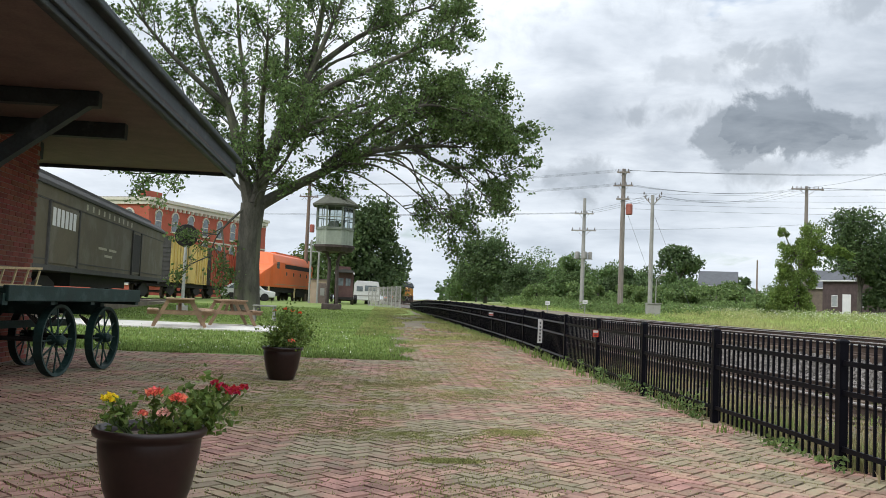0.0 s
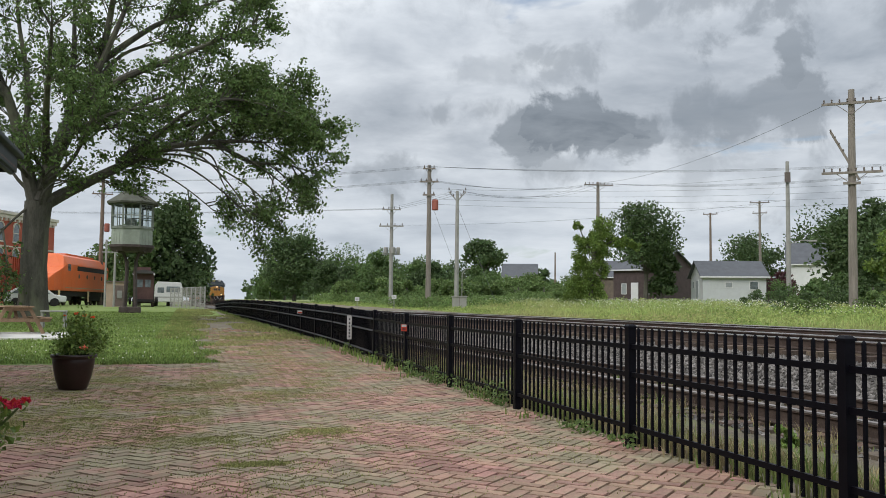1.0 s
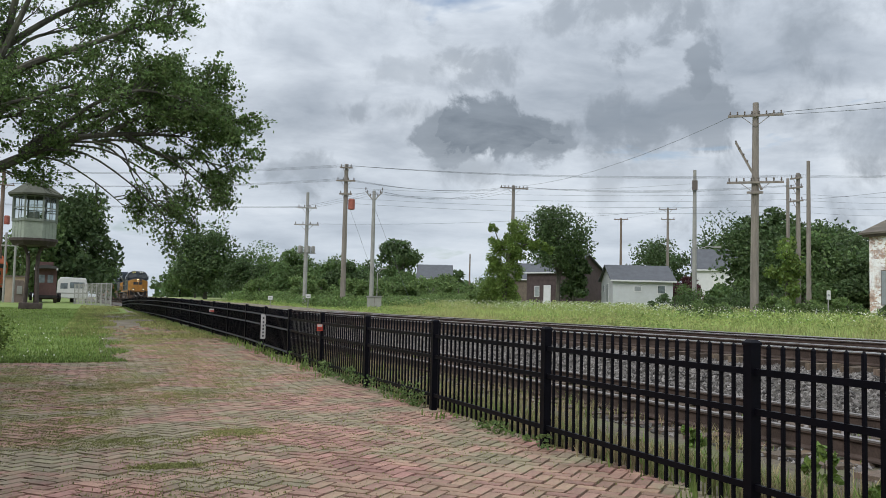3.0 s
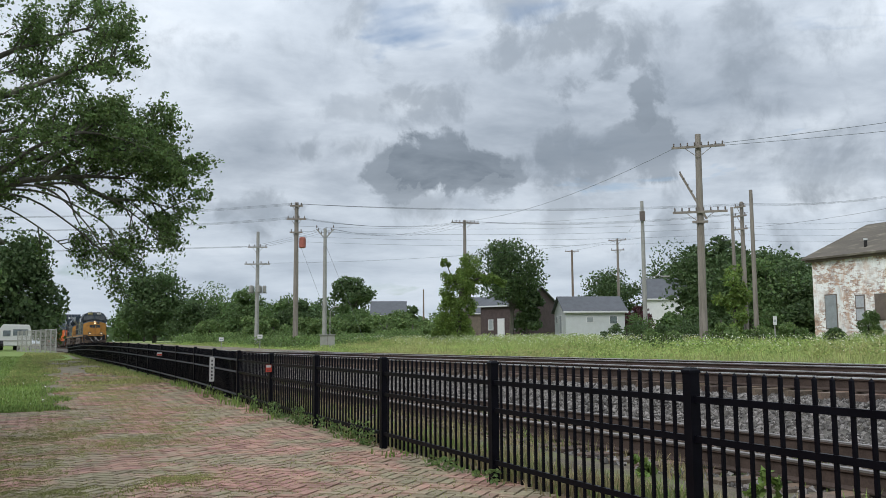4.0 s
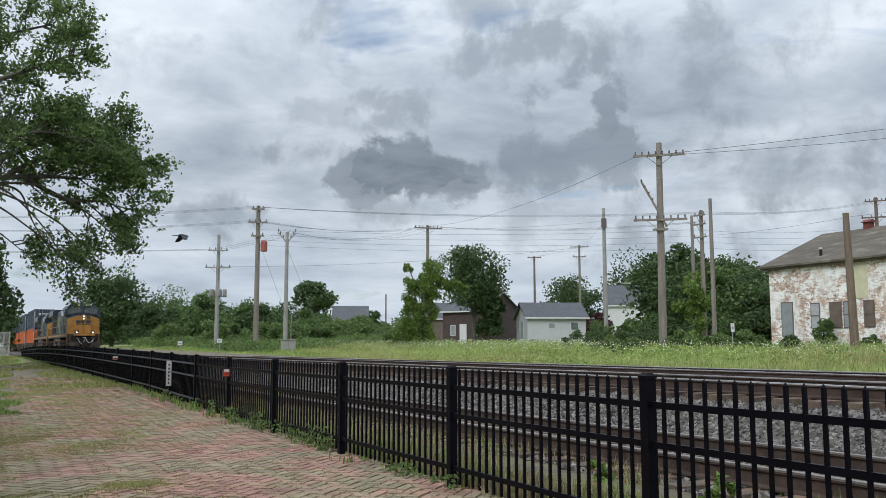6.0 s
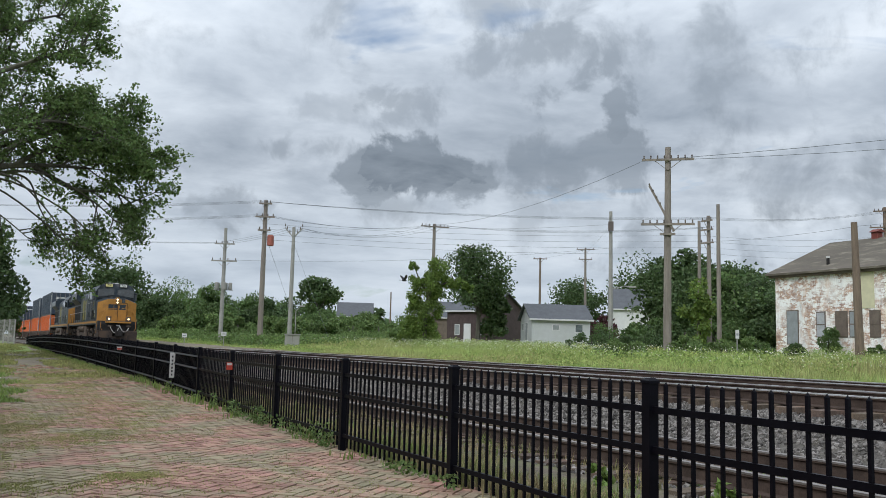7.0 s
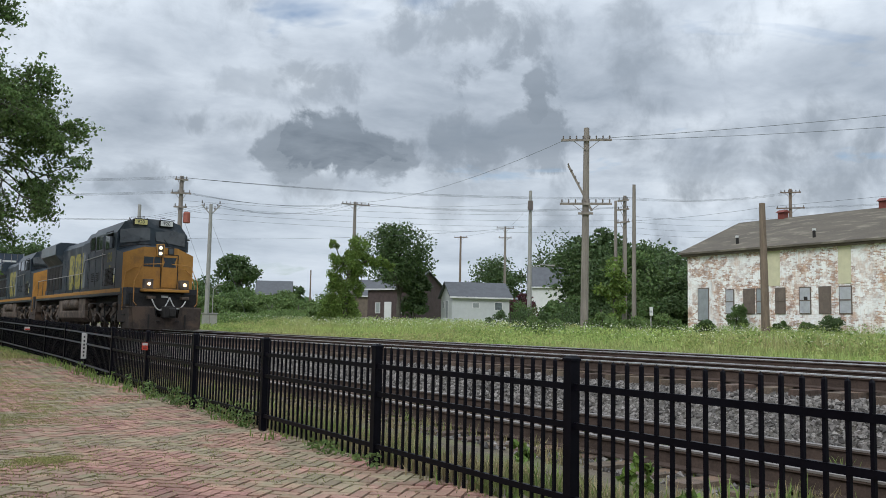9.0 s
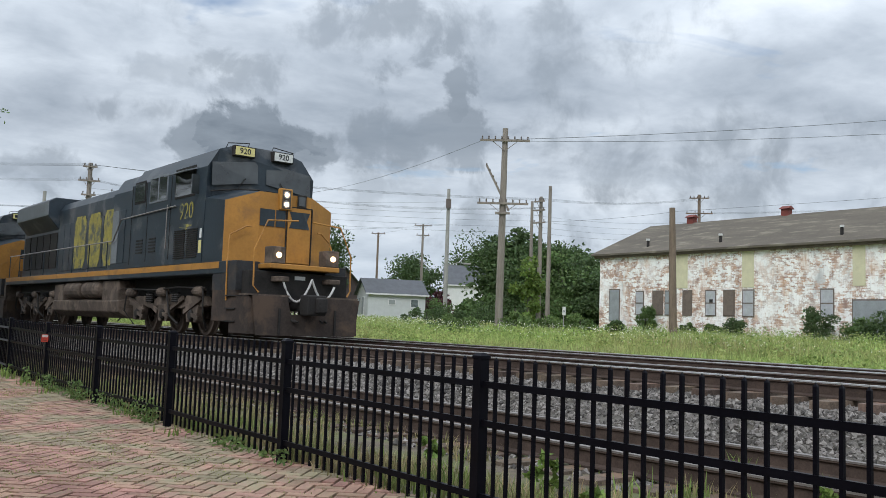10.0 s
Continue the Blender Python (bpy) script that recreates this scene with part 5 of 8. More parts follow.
# ---- depot side: building, cart, pots, tables ----
M["wall_brick"] = surface("wall_brick", (0.24, 0.075, 0.055), 0.9, var=0.2, scale=3, fine=60, bump=0.3, spread=0.2)
M["mortar"] = surface("mortar", (0.24, 0.19, 0.16), 0.95, var=0.2, bump=0.3)
M["trim_green"] = surface("dark_green_trim", (0.032, 0.042, 0.045), 0.6, var=0.35, scale=4, fine=30, bump=0.2, tint=(0.07, 0.085, 0.085), tint_at=0.62, tint_scale=3)
M["soffit"] = surface("soffit_boards", (0.17, 0.13, 0.115), 0.8, var=0.2, scale=3, fine=30, bump=0.2)
M["shingle"] = surface("grey_shingles", (0.1, 0.1, 0.1), 0.95, var=0.3, scale=2, fine=30, bump=0.5)
M["cart_green"] = surface("cart_green", (0.014, 0.036, 0.032), 0.55, var=0.3, scale=4, fine=40, bump=0.15, tint=(0.04, 0.07, 0.066), tint_at=0.6, tint_scale=4)
M["pot"] = surface("brown_glaze", (0.022, 0.011, 0.009), 0.33, var=0.3, scale=3, fine=30, bump=0.05, spec=0.35)
M["pot_soil"] = surface("potting_soil", (0.2, 0.15, 0.12), 0.95, var=0.4, scale=20, fine=80, bump=0.6)
M["petal_coral"] = surface("coral_petal", (0.85, 0.2, 0.14), 0.6, var=0.15, bump=0, spread=0.2, island=True, through_light=0.3)
M["petal_pink"] = surface("pale_pink_petal", (0.9, 0.5, 0.42), 0.6, var=0.15, bump=0, spread=0.2, island=True, through_light=0.3)
M["petal_yellow"] = surface("yellow_petal", (0.85, 0.65, 0.03), 0.6, var=0.15, bump=0, spread=0.15, island=True, through_light=0.3)
M["petal_crimson"] = surface("crimson_petal", (0.45, 0.02, 0.05), 0.6, var=0.15, bump=0, spread=0.2, island=True, through_light=0.3)
M["petal_orange"] = surface("orange_red_petal", (0.8, 0.1, 0.04), 0.6, var=0.15, bump=0, spread=0.2, island=True, through_light=0.3)
M["wood_table"] = surface("weathered_table_wood", (0.27, 0.18, 0.115), 0.85, var=0.25, scale=5, fine=40, bump=0.3, stretch=(1, 0.15, 1))
M["wood_pale"] = surface("pale_wood", (0.6, 0.48, 0.27), 0.8, var=0.2, scale=5, fine=40, bump=0.2)
M["concrete"] = surface("concrete", (0.55, 0.53, 0.49), 0.9, var=0.12, scale=2, fine=60, bump=0.2)


def build_depot():
    """Brick depot with a wide hipped eave on curved brackets."""
    XW, YW, ZE = -4.95, 13.8, 3.2
    root = thing("depot_building", pose(0, 0, 0, 0, 0, 1.5), "red brick railway depot with a wide dark eave", "building")
    part("wall", Geo().box(XW - 9, XW, -14, YW, 0, 3.6), M["mortar"], root)
    g = Geo()
    g.box(-0.105, 0.105, 0, 0.012, 0, 0.057)
    unit = fixed(mesh_of("brick", g, M["wall_brick"]))
    # bricks on the platform face beside the far corner, and on the rest as one layer
    rest = Geo()
    n = 0
    for r in range(46):
        for c in range(30):
            y = YW - 0.11 - c * 0.22 - (0.11 if r % 2 else 0)
            z = 0.02 + r * 0.069
            if c < 7 and n < 300 and z > 0.5:
                ob = new("brick", unit)
                ob.parent, ob.matrix_basis = root, pose(XW, y, z, 0, 0, -90)
                n += 1
            else:
                rest.box(XW, XW + 0.012, y - 0.105, y + 0.105, z, z + 0.057)
    for r in range(46):
        for c in range(14):
            x = XW - 0.105 - c * 0.22 - (0.11 if r % 2 else 0)
            rest.box(x - 0.105, x + 0.105, YW, YW + 0.012, 0.02 + r * 0.069, 0.077 + r * 0.069)
    tagged(part("brick_courses", rest, surface("wall_brick_far", (0.24, 0.075, 0.055), 0.9, var=0.2, scale=3, fine=60, bump=0.3, spread=0.2, island=True), root), kind="stuff")
    # eave: soffit, fascia, gutter edge, hipped roof
    xe, ye, yn = -2.45, 16.2, -14
    soff = part("soffit", Geo().box(XW - 11, xe, yn, ye, ZE, ZE + 0.03), M["soffit"], root, "brown boarded soffit")
    g = Geo()
    g.box(xe - 0.04, xe, yn, ye, ZE - 0.05, ZE + 0.22).box(XW - 11, xe, ye - 0.04, ye, ZE - 0.06, ZE + 0.2)
    part("fascia", g, M["trim_green"], root, "weathered dark green fascia board", bevel=0.008)
    g = Geo()
    g.box(xe - 0.03, xe + 0.09, yn, ye + 0.08, ZE + 0.19, ZE + 0.27).box(XW - 11, xe + 0.09, ye - 0.03, ye + 0.09, ZE + 0.18, ZE + 0.26).box(xe - 0.12, xe - 0.04, yn, ye - 0.04, ZE - 0.1, ZE)
    part("eave_moulding", g, M["trim_green"], root, bevel=0.02)
    g = Geo()
    a = ZE + 0.27
    top = 6.4
    g.add([(xe + 0.06, yn, a), (xe + 0.06, ye + 0.06, a), (XW - 11.4, ye + 0.06, a), (XW - 11.4, yn, a), (XW - 4.5, yn, top), (XW - 4.5, ye - 5.5, top)],
          [(0, 1, 5, 4), (1, 2, 5), (2, 3, 4, 5), (0, 4, 3), (0, 3, 2, 1)])
    part("roof", g, M["shingle"], root, "grey shingled hip roof")
    # brackets along the platform face and at the corner
    for y in (10.2, 6.2, 2.2):
        br = part("bracket", Geo().box(XW, XW + 0.16, y - 0.09, y + 0.09, 0.9, ZE), M["trim_green"], root, "dark timber eave bracket", bevel=0.01)
        part("bracket_beam", Geo().box(XW, xe - 0.6, y - 0.07, y + 0.07, ZE - 0.17, ZE), M["trim_green"], br, bevel=0.01)
        curve = [(XW + 0.12, y, 1.5), (XW + 0.45, y, 1.98), (XW + 0.85, y, 2.42), (XW + 1.3, y, 2.76), (XW + 1.75, y, ZE - 0.1)]
        knee = Geo()
        for p, q in zip(curve, curve[1:]):
            knee.beam(p, Vector(q) + (Vector(q) - Vector(p)) * 0.06, 0.14, 0.17)
        part("bracket_strut", knee, M["trim_green"], br)
    part("end_beam", Geo().box(XW, xe - 0.8, 11.95, 12.09, ZE - 0.2, ZE), M["trim_green"], root)
    part("end_plate", Geo().box(XW - 2, XW, YW + 0.02, YW + 0.14, ZE - 0.25, ZE), M["trim_green"], root)


build_depot()


def build_cart():
    root = thing("baggage_cart", pose(-4.55, 11.9, 0, 0, 0, -7), "dark green antique baggage wagon with spoked wheels", "cart")
    part("deck", Geo().box(-0.5, 0.75, -2.0, 1.35, 0.98, 1.04), M["cart_green"], root, "weathered green plank deck", bevel=0.01)
    for x in (-0.5, 0.75):
        part("side_sill", Geo().box(x - 0.035, x + 0.035, -2.0, 1.4, 0.9, 1.07), M["cart_green"], root, bevel=0.01)
    for y in (-2.0, -1.0, 0, 1.38):
        part("cross_sill", Geo().box(-0.5, 0.75, y - 0.05, y + 0.05, 0.86, 0.98), M["cart_green"], root)
    for x in (-0.45, 0.58):
        for y, r in ((-0.55, 0.43), (0.72, 0.415)):
            w = part("wheel", Geo().lathe([(r - 0.035, -0.045), (r, -0.05), (r, 0.05), (r - 0.035, 0.045), (r - 0.035, -0.045)], (x, y, r), 36, "x", False), M["cart_green"], root, "green spoked iron wheel")
            g = Geo()
            for i in range(12):
                t = math.pi * 2 * i / 12
                g.tube([(x + (0.03 if i % 2 else -0.03), y, r), (x, y + (r - 0.02) * math.cos(t), r + (r - 0.02) * math.sin(t))], 0.011, 5)
            part("spokes", g, M["cart_green"], w)
            part("hub", Geo().lathe([(0.03, -0.1), (0.06, -0.08), (0.065, 0.08), (0.04, 0.12)], (x, y, r), 12, "x"), M["cart_green"], w)
    for y, r in ((-0.55, 0.43), (0.72, 0.415)):
        part("axle", Geo().tube([(-0.5, y, r), (0.64, y, r)], 0.03, 8), M["grime_dark"], root)
        for x in (-0.3, 0.42):
            g = Geo()
            for j in range(4):
                g.tube([(x, y - 0.36 + j * 0.07, r + 0.3 - 0.02 * j), (x, y, r + 0.1 + 0.03 * j), (x, y + 0.36 - j * 0.07, r + 0.3 - 0.02 * j)], 0.014, 5)
            part("leaf_spring", g, M["grime_dark"], root)
        part("bolster", Geo().box(-0.42, 0.55, y - 0.06, y + 0.06, r + 0.3, 0.88), M["cart_green"], root)
    part("reach_bar", Geo().beam((0.06, -1.2, 0.6), (0.06, 0.9, 0.6), 0.07, 0.09), M["cart_green"], root)
    rack = thing("wooden_rack", pose(-4.75, 11.2, 1.045, 0, 0, -7), "pale slatted wooden rack lying on the baggage wagon", "rack")
    for z in (0.02, 0.2):
        part("rail", Geo().beam((0, -0.9, z), (0.02, 1.0, z + (0.05 if z > 0.1 else 0)), 0.03, 0.03), M["wood_pale"], rack)
    for i in range(7):
        y = -0.8 + i * 0.28
        part("slat", Geo().beam((0.01, y, 0.0), (0.01, y + 0.1, 0.22), 0.022, 0.022), M["wood_pale"], rack)
    crate = thing("slatted_crate", pose(-5.0, 10.5, 0, 0, 0, -7), "grey slatted crate standing on the bricks under the eave", "crate")
    for z in (0.04, 0.36, 0.66):
        part("rail", Geo().box(-0.25, 0.25, -0.65, -0.62, z, z + 0.05), M["pole_grey"], crate)
        part("rail", Geo().box(-0.25, -0.22, -0.62, 0.6, z, z + 0.05), M["pole_grey"], crate)
        part("rail", Geo().box(0.22, 0.25, -0.62, 0.6, z, z + 0.05), M["pole_grey"], crate)
    for i in range(9):
        part("slat", Geo().box(0.25, 0.265, -0.62 + i * 0.15, -0.55 + i * 0.15, 0, 0.72), M["pole_grey"], crate)


build_cart()


def flower(parent, centre, r, mat, rng, name="bloom"):
    """A round head of many petals."""
    n = 46
    d = rng.normal(size=(n, 3))
    d /= np.linalg.norm(d, axis=1)[:, None]
    d[:, 2] = np.abs(d[:, 2]) * 0.8
    me = leaves(name, np.array(centre) + d * r * 0.75, r * 0.75, mat, rng)
    ob = new(name, me)
    ob.parent = parent


def build_pot(x, y, seed, label, blooms, bush):
    rng = np.random.default_rng(seed)
    root = thing("flower_pot", pose(x, y, 0), label, "flower pot", "flower pots")
    part("pot", Geo().lathe([(0.15, 0.0), (0.165, 0.02), (0.205, 0.14), (0.235, 0.3), (0.24, 0.36), (0.235, 0.375), (0.262, 0.385), (0.266, 0.405), (0.258, 0.42), (0.235, 0.42), (0.225, 0.38), (0.22, 0.35)], n=40), M["pot"], root, "dark brown glazed pot", smooth=True)
    part("soil", Geo().lathe([(0.22, 0.34), (0.12, 0.385)], n=20), M["pot_soil"], root)
    pts, stems = [], Geo()
    for cx, cy, cz, rad, count in bush:
        p = rng.normal(size=(count, 3)) * rad * np.array([0.5, 0.5, 0.55]) + (cx, cy, cz)
        pts.append(p)
        for i in range(5):
            q = p[rng.integers(count)]
            stems.tube([(cx * 0.4, cy * 0.4, 0.36), tuple((np.array([cx, cy, cz]) + q) / 2 * [1, 1, 0.92]), tuple(q)], 0.005, 4)
    p = np.concatenate(pts)
    ob = new("foliage", leaves("foliage", p[p[:, 2] > 0.38], 0.042, M["leaf_vine"], rng))
    ob.parent = root
    part("stalk", stems, M["leaf_mid"], root)
    for (cx, cy, cz), r, mat in blooms:
        part("stem", Geo().tube([(cx * 0.5, cy * 0.5, 0.38), (cx, cy, cz)], 0.004, 4), M["leaf_mid"], root)
        flower(root, (cx, cy, cz), r, M[mat], rng)


build_pot(-1.22, 4.78, 11, "dark brown glazed pot with coral, yellow and crimson flowers", [((-0.18, -0.08, 0.55), 0.042, "petal_yellow"), ((0.02, -0.05, 0.58), 0.046, "petal_coral"), ((0.14, -0.1, 0.56), 0.046, "petal_coral"),
          ((0.09, -0.14, 0.5), 0.035, "petal_pink"), ((0.0, -0.16, 0.5), 0.025, "petal_coral"), ((0.3, 0.12, 0.6), 0.035, "petal_crimson"), ((0.36, 0.1, 0.585), 0.04, "petal_crimson"), ((0.4, 0.16, 0.6), 0.03, "petal_crimson"), ((0.26, 0.16, 0.62), 0.025, "petal_crimson")],
          [(-0.15, -0.02, 0.47, 0.09, 130), (0.09, -0.06, 0.46, 0.11, 240), (0.24, 0.1, 0.5, 0.12, 420)])
build_pot(-1.42, 11.95, 12, "dark brown glazed pot with a leafy plant and orange flowers", [((0.02, 0, 0.9), 0.035, "petal_orange"), ((0.1, 0.05, 0.88), 0.035, "petal_orange"), ((0.2, 0.0, 0.86), 0.03, "petal_orange"), ((0.13, -0.2, 0.5), 0.05, "petal_coral"), ((-0.12, 0.0, 0.88), 0.02, "petal_orange")],
          [(0.0, 0, 0.6, 0.26, 700), (0.2, 0.02, 0.6, 0.22, 700), (0.05, 0, 0.75, 0.16, 260), (-0.12, 0, 0.5, 0.15, 260)])


def build_picnic_table(m):
    root = thing("picnic_table", m, "weathered brown wooden picnic table on the concrete pad", "table", "picnic tables")
    for i in range(5):
        part("top_plank", Geo().box(-0.36 + i * 0.147, -0.225 + i * 0.147, -0.9, 0.9, 0.71, 0.75), M["wood_table"], root, bevel=0.004)
    for s in (-1, 1):
        for i in range(2):
            part("bench_plank", Geo().box(s * 0.68 - 0.14 + 0.145 * i, s * 0.68 - 0.005 + 0.145 * i, -0.9, 0.9, 0.41, 0.45), M["wood_table"], root, bevel=0.004)
        y = s * 0.68
        for t in (-1, 1):
            part("leg", Geo().beam((t * 0.28, y, 0.72), (t * 0.66, y, 0.0), 0.09, 0.045, up=(0, 1, 0)), M["wood_table"], root)
        part("bench_bearer", Geo().box(-0.82, 0.82, y - 0.02, y + 0.02, 0.32, 0.41), M["wood_table"], root)
        part("top_bearer", Geo().box(-0.35, 0.35, y - 0.02, y + 0.02, 0.62, 0.71), M["wood_table"], root)
        part("brace", Geo().beam((0, y * 0.95, 0.36), (0, s * 0.15, 0.7), 0.08, 0.04), M["wood_table"], root)
    return root


PZ = ground_z(-5, 25)
pad = setting("concrete_pad", Geo().box(-14, -3.1, 23.6, 28.2, PZ - 0.2, PZ + 0.03), M["concrete"], "pale concrete pad under the picnic tables")
table = build_picnic_table(pose(-5.65, 24.6, PZ + 0.03, 0, 0, 14))
copy_thing(table, pose(-4.75, 27.0, PZ + 0.03, 0, 0, 20))
bench = thing("wooden_stand", pose(-4.25, 31.0, ground_z(-4.3, 31)), "small grey wooden stand on the lawn", "stand")
part("top", Geo().box(-0.38, 0.38, -0.22, 0.22, 0.5, 0.55), M["pole_grey"], bench, bevel=0.01)
for x in (-0.33, 0.33):
    part("leg", Geo().box(x - 0.04, x + 0.04, -0.18, 0.18, 0, 0.5), M["pole_grey"], bench)

# ---- museum yard: old cars, signal tower, brick building ----
M["olive"] = surface("olive_car_paint", (0.092, 0.078, 0.05), 0.7, var=0.2, scale=1, fine=16, bump=0.1, tint=(0.12, 0.11, 0.085), tint_at=0.55, tint_scale=0.7)
M["car_roof"] = surface("car_roof", (0.06, 0.058, 0.055), 0.85, var=0.25, scale=2, fine=16, bump=0.2)
M["letter_pale"] = surface("pale_lettering", (0.35, 0.33, 0.25), 0.7, var=0.15, bump=0)
M["box_yellow"] = surface("boxcar_yellow", (0.58, 0.42, 0.13), 0.7, var=0.15, scale=1, fine=14, bump=0.1, tint=(0.4, 0.29, 0.12), tint_at=0.58, tint_scale=0.8)
M["box_brown"] = surface("boxcar_brown", (0.3, 0.07, 0.035), 0.7, var=0.2, scale=1, fine=14, bump=0.1)
M["orange"] = surface("orange_enamel", (0.68, 0.14, 0.035), 0.4, var=0.1, scale=1, fine=14, bump=0.04, spec=0.45)
M["tower_paint"] = surface("faded_tower_paint", (0.2, 0.225, 0.185), 0.8, var=0.18, scale=3, fine=25, bump=0.2)
M["tower_pale"] = surface("pale_tower_panel", (0.29, 0.325, 0.27), 0.8, var=0.15, scale=3, fine=25, bump=0.2)
M["tower_roof"] = surface("mossy_tower_roof", (0.085, 0.088, 0.068), 0.9, var=0.25, scale=3, fine=25, bump=0.3)
M["iron"] = surface("rusty_iron", (0.07, 0.055, 0.05), 0.8, var=0.3, scale=4, fine=30, bump=0.2)
M["town_brick"] = surface("town_brick", (0.36, 0.095, 0.06), 0.9, var=0.15, scale=1.2, fine=20, bump=0.2)
M["cornice"] = surface("cream_cornice", (0.55, 0.52, 0.44), 0.8, var=0.12, scale=2, fine=20, bump=0.1)
M["pane"] = glass("window_pane", (0.12, 0.14, 0.15), 0.15)
M["caboose"] = surface("dark_caboose", (0.1, 0.055, 0.05), 0.75, var=0.25, scale=2, fine=16, bump=0.1)
M["hut"] = surface("tan_hut", (0.42, 0.32, 0.24), 0.8, var=0.12, scale=2, fine=16, bump=0.1)



def build_display_track():
    """Rails and a low bank added under the museum cars, which are raised to fit the camera's view."""
    root = thing("display_track", pose(0, 0, 0), "short museum track on an added cinder bank", "", kind="structure")
    for a, b in (((-11.1, 20), (-14.2, 57)), ((-15.6, 57), (-15.6, 84.5)), ((-12.2, 79), (-9.6, 97))):
        p, q = Vector((*a, 0.2)), Vector((*b, 0.2))
        part("cinder_bed", Geo().beam(p, q, 2.9, 0.62), M["soil"], root)
        d = (q - p).normalized()
        s = Vector((d.y, -d.x, 0)) * 0.75
        for k in (-1, 1):
            part("rail", Geo().beam(p + s * k + Vector((0, 0, 0.33)), q + s * k + Vector((0, 0, 0.33)), 0.07, 0.05), M["rail"], root)


build_display_track()


def car_trucks(root, ys, mat):
    for yc in ys:
        for s in (-1, 1):
            g = Geo()
            g.prism([(yc - 1.2, 0.42), (yc - 1.2, 0.62), (yc - 0.4, 0.85), (yc + 0.4, 0.85), (yc + 1.2, 0.62), (yc + 1.2, 0.42), (yc + 0.35, 0.22), (yc - 0.35, 0.22)], "x", min(s * 0.95, s * 1.1), max(s * 0.95, s * 1.1))
            part("truck_frame", g, mat, root)
        for dy in (-0.85, 0.85):
            w = new("wheelset", WHEEL_SMALL)
            w.parent, w.matrix_basis = root, pose(0, yc + dy, 0.42)


def build_baggage_car():
    L = 21.6
    m = pose(-11.55, 25.6, 0.55, 0, 0, 4.8)
    root = thing("baggage_car", m, "olive green antique railway baggage car with sliding doors", "railcar")
    part("body", Geo().box(-1.5, 1.5, 0, L, 1.1, 3.5), M["olive"], root)
    part("letter_board", Geo().box(-1.52, 1.52, -0.01, L + 0.01, 3.1, 3.48), M["olive"], root, bevel=0.01)
    g = Geo()
    g.prism([(-1.58, 3.48), (1.58, 3.48), (1.58, 3.6), (1.25, 3.85), (0.8, 3.92), (0.75, 4.18), (0, 4.28), (-0.75, 4.18), (-0.8, 3.92), (-1.25, 3.85), (-1.58, 3.6)], "y", -0.35, L + 0.35)
    part("clerestory_roof", g, M["car_roof"], root, "dark clerestory roof", bevel=0.02)
    part("side_sill", Geo().box(-1.53, 1.53, 0, L, 1.0, 1.16), M["car_roof"], root)
    for y0, y1, glazed in ((1.3, 4.6, True), (13.6, 15.4, False)):
        d = part("sliding_door", Geo().box(1.5, 1.53, y0, y1, 1.22, 3.0), M["olive"], root, "olive sliding baggage door", bevel=0.01)
        for y in (y0 - 0.08, y1):
            part("door_post", Geo().box(1.5, 1.57, y, y + 0.1, 1.15, 3.08), M["car_roof"], d)
        if glazed:
            for i in range(6):
                # white panes: the bright look of the glass is put into their colour
                part("door_pane", Geo().box(1.53, 1.538, y0 + 0.3 + i * 0.46, y0 + 0.62 + i * 0.46, 2.35, 2.9), M["paint_white"], d, "door pane, its bright glass put into a white colour")
        else:
            part("door_opening", Geo().box(1.53, 1.536, y0 + 0.1, y1 - 0.1, 1.3, 2.95), M["grime_dark"], d)
    for i in range(10):
        part("lettering", Geo().box(1.52, 1.527, 5.5 + i * 0.84, 5.72 + i * 0.84, 3.18, 3.38), M["letter_pale"], root, "pale lettering bar")
    for y0, y1, z in ((7.6, 8.9, 1.95), (9.3, 10.6, 1.95), (8.6, 9.9, 1.7)):
        part("lettering", Geo().box(1.5, 1.507, y0, y1, z, z + 0.09), M["letter_pale"], root, "pale lettering bar")
    for z in (1.3, 3.06):
        part("belt_rail", Geo().box(1.5, 1.515, 0, L, z, z + 0.04), M["car_roof"], root)
    part("truss_box", Geo().box(-1.0, 1.0, 6, 15, 0.55, 1.0), M["grime_dark"], root)
    car_trucks(root, (2.6, L - 2.6), M["grime_dark"])
    part("end_steps", Geo().box(-1.3, 1.3, L, L + 0.7, 0.9, 1.1), M["grime_dark"], root)


build_baggage_car()


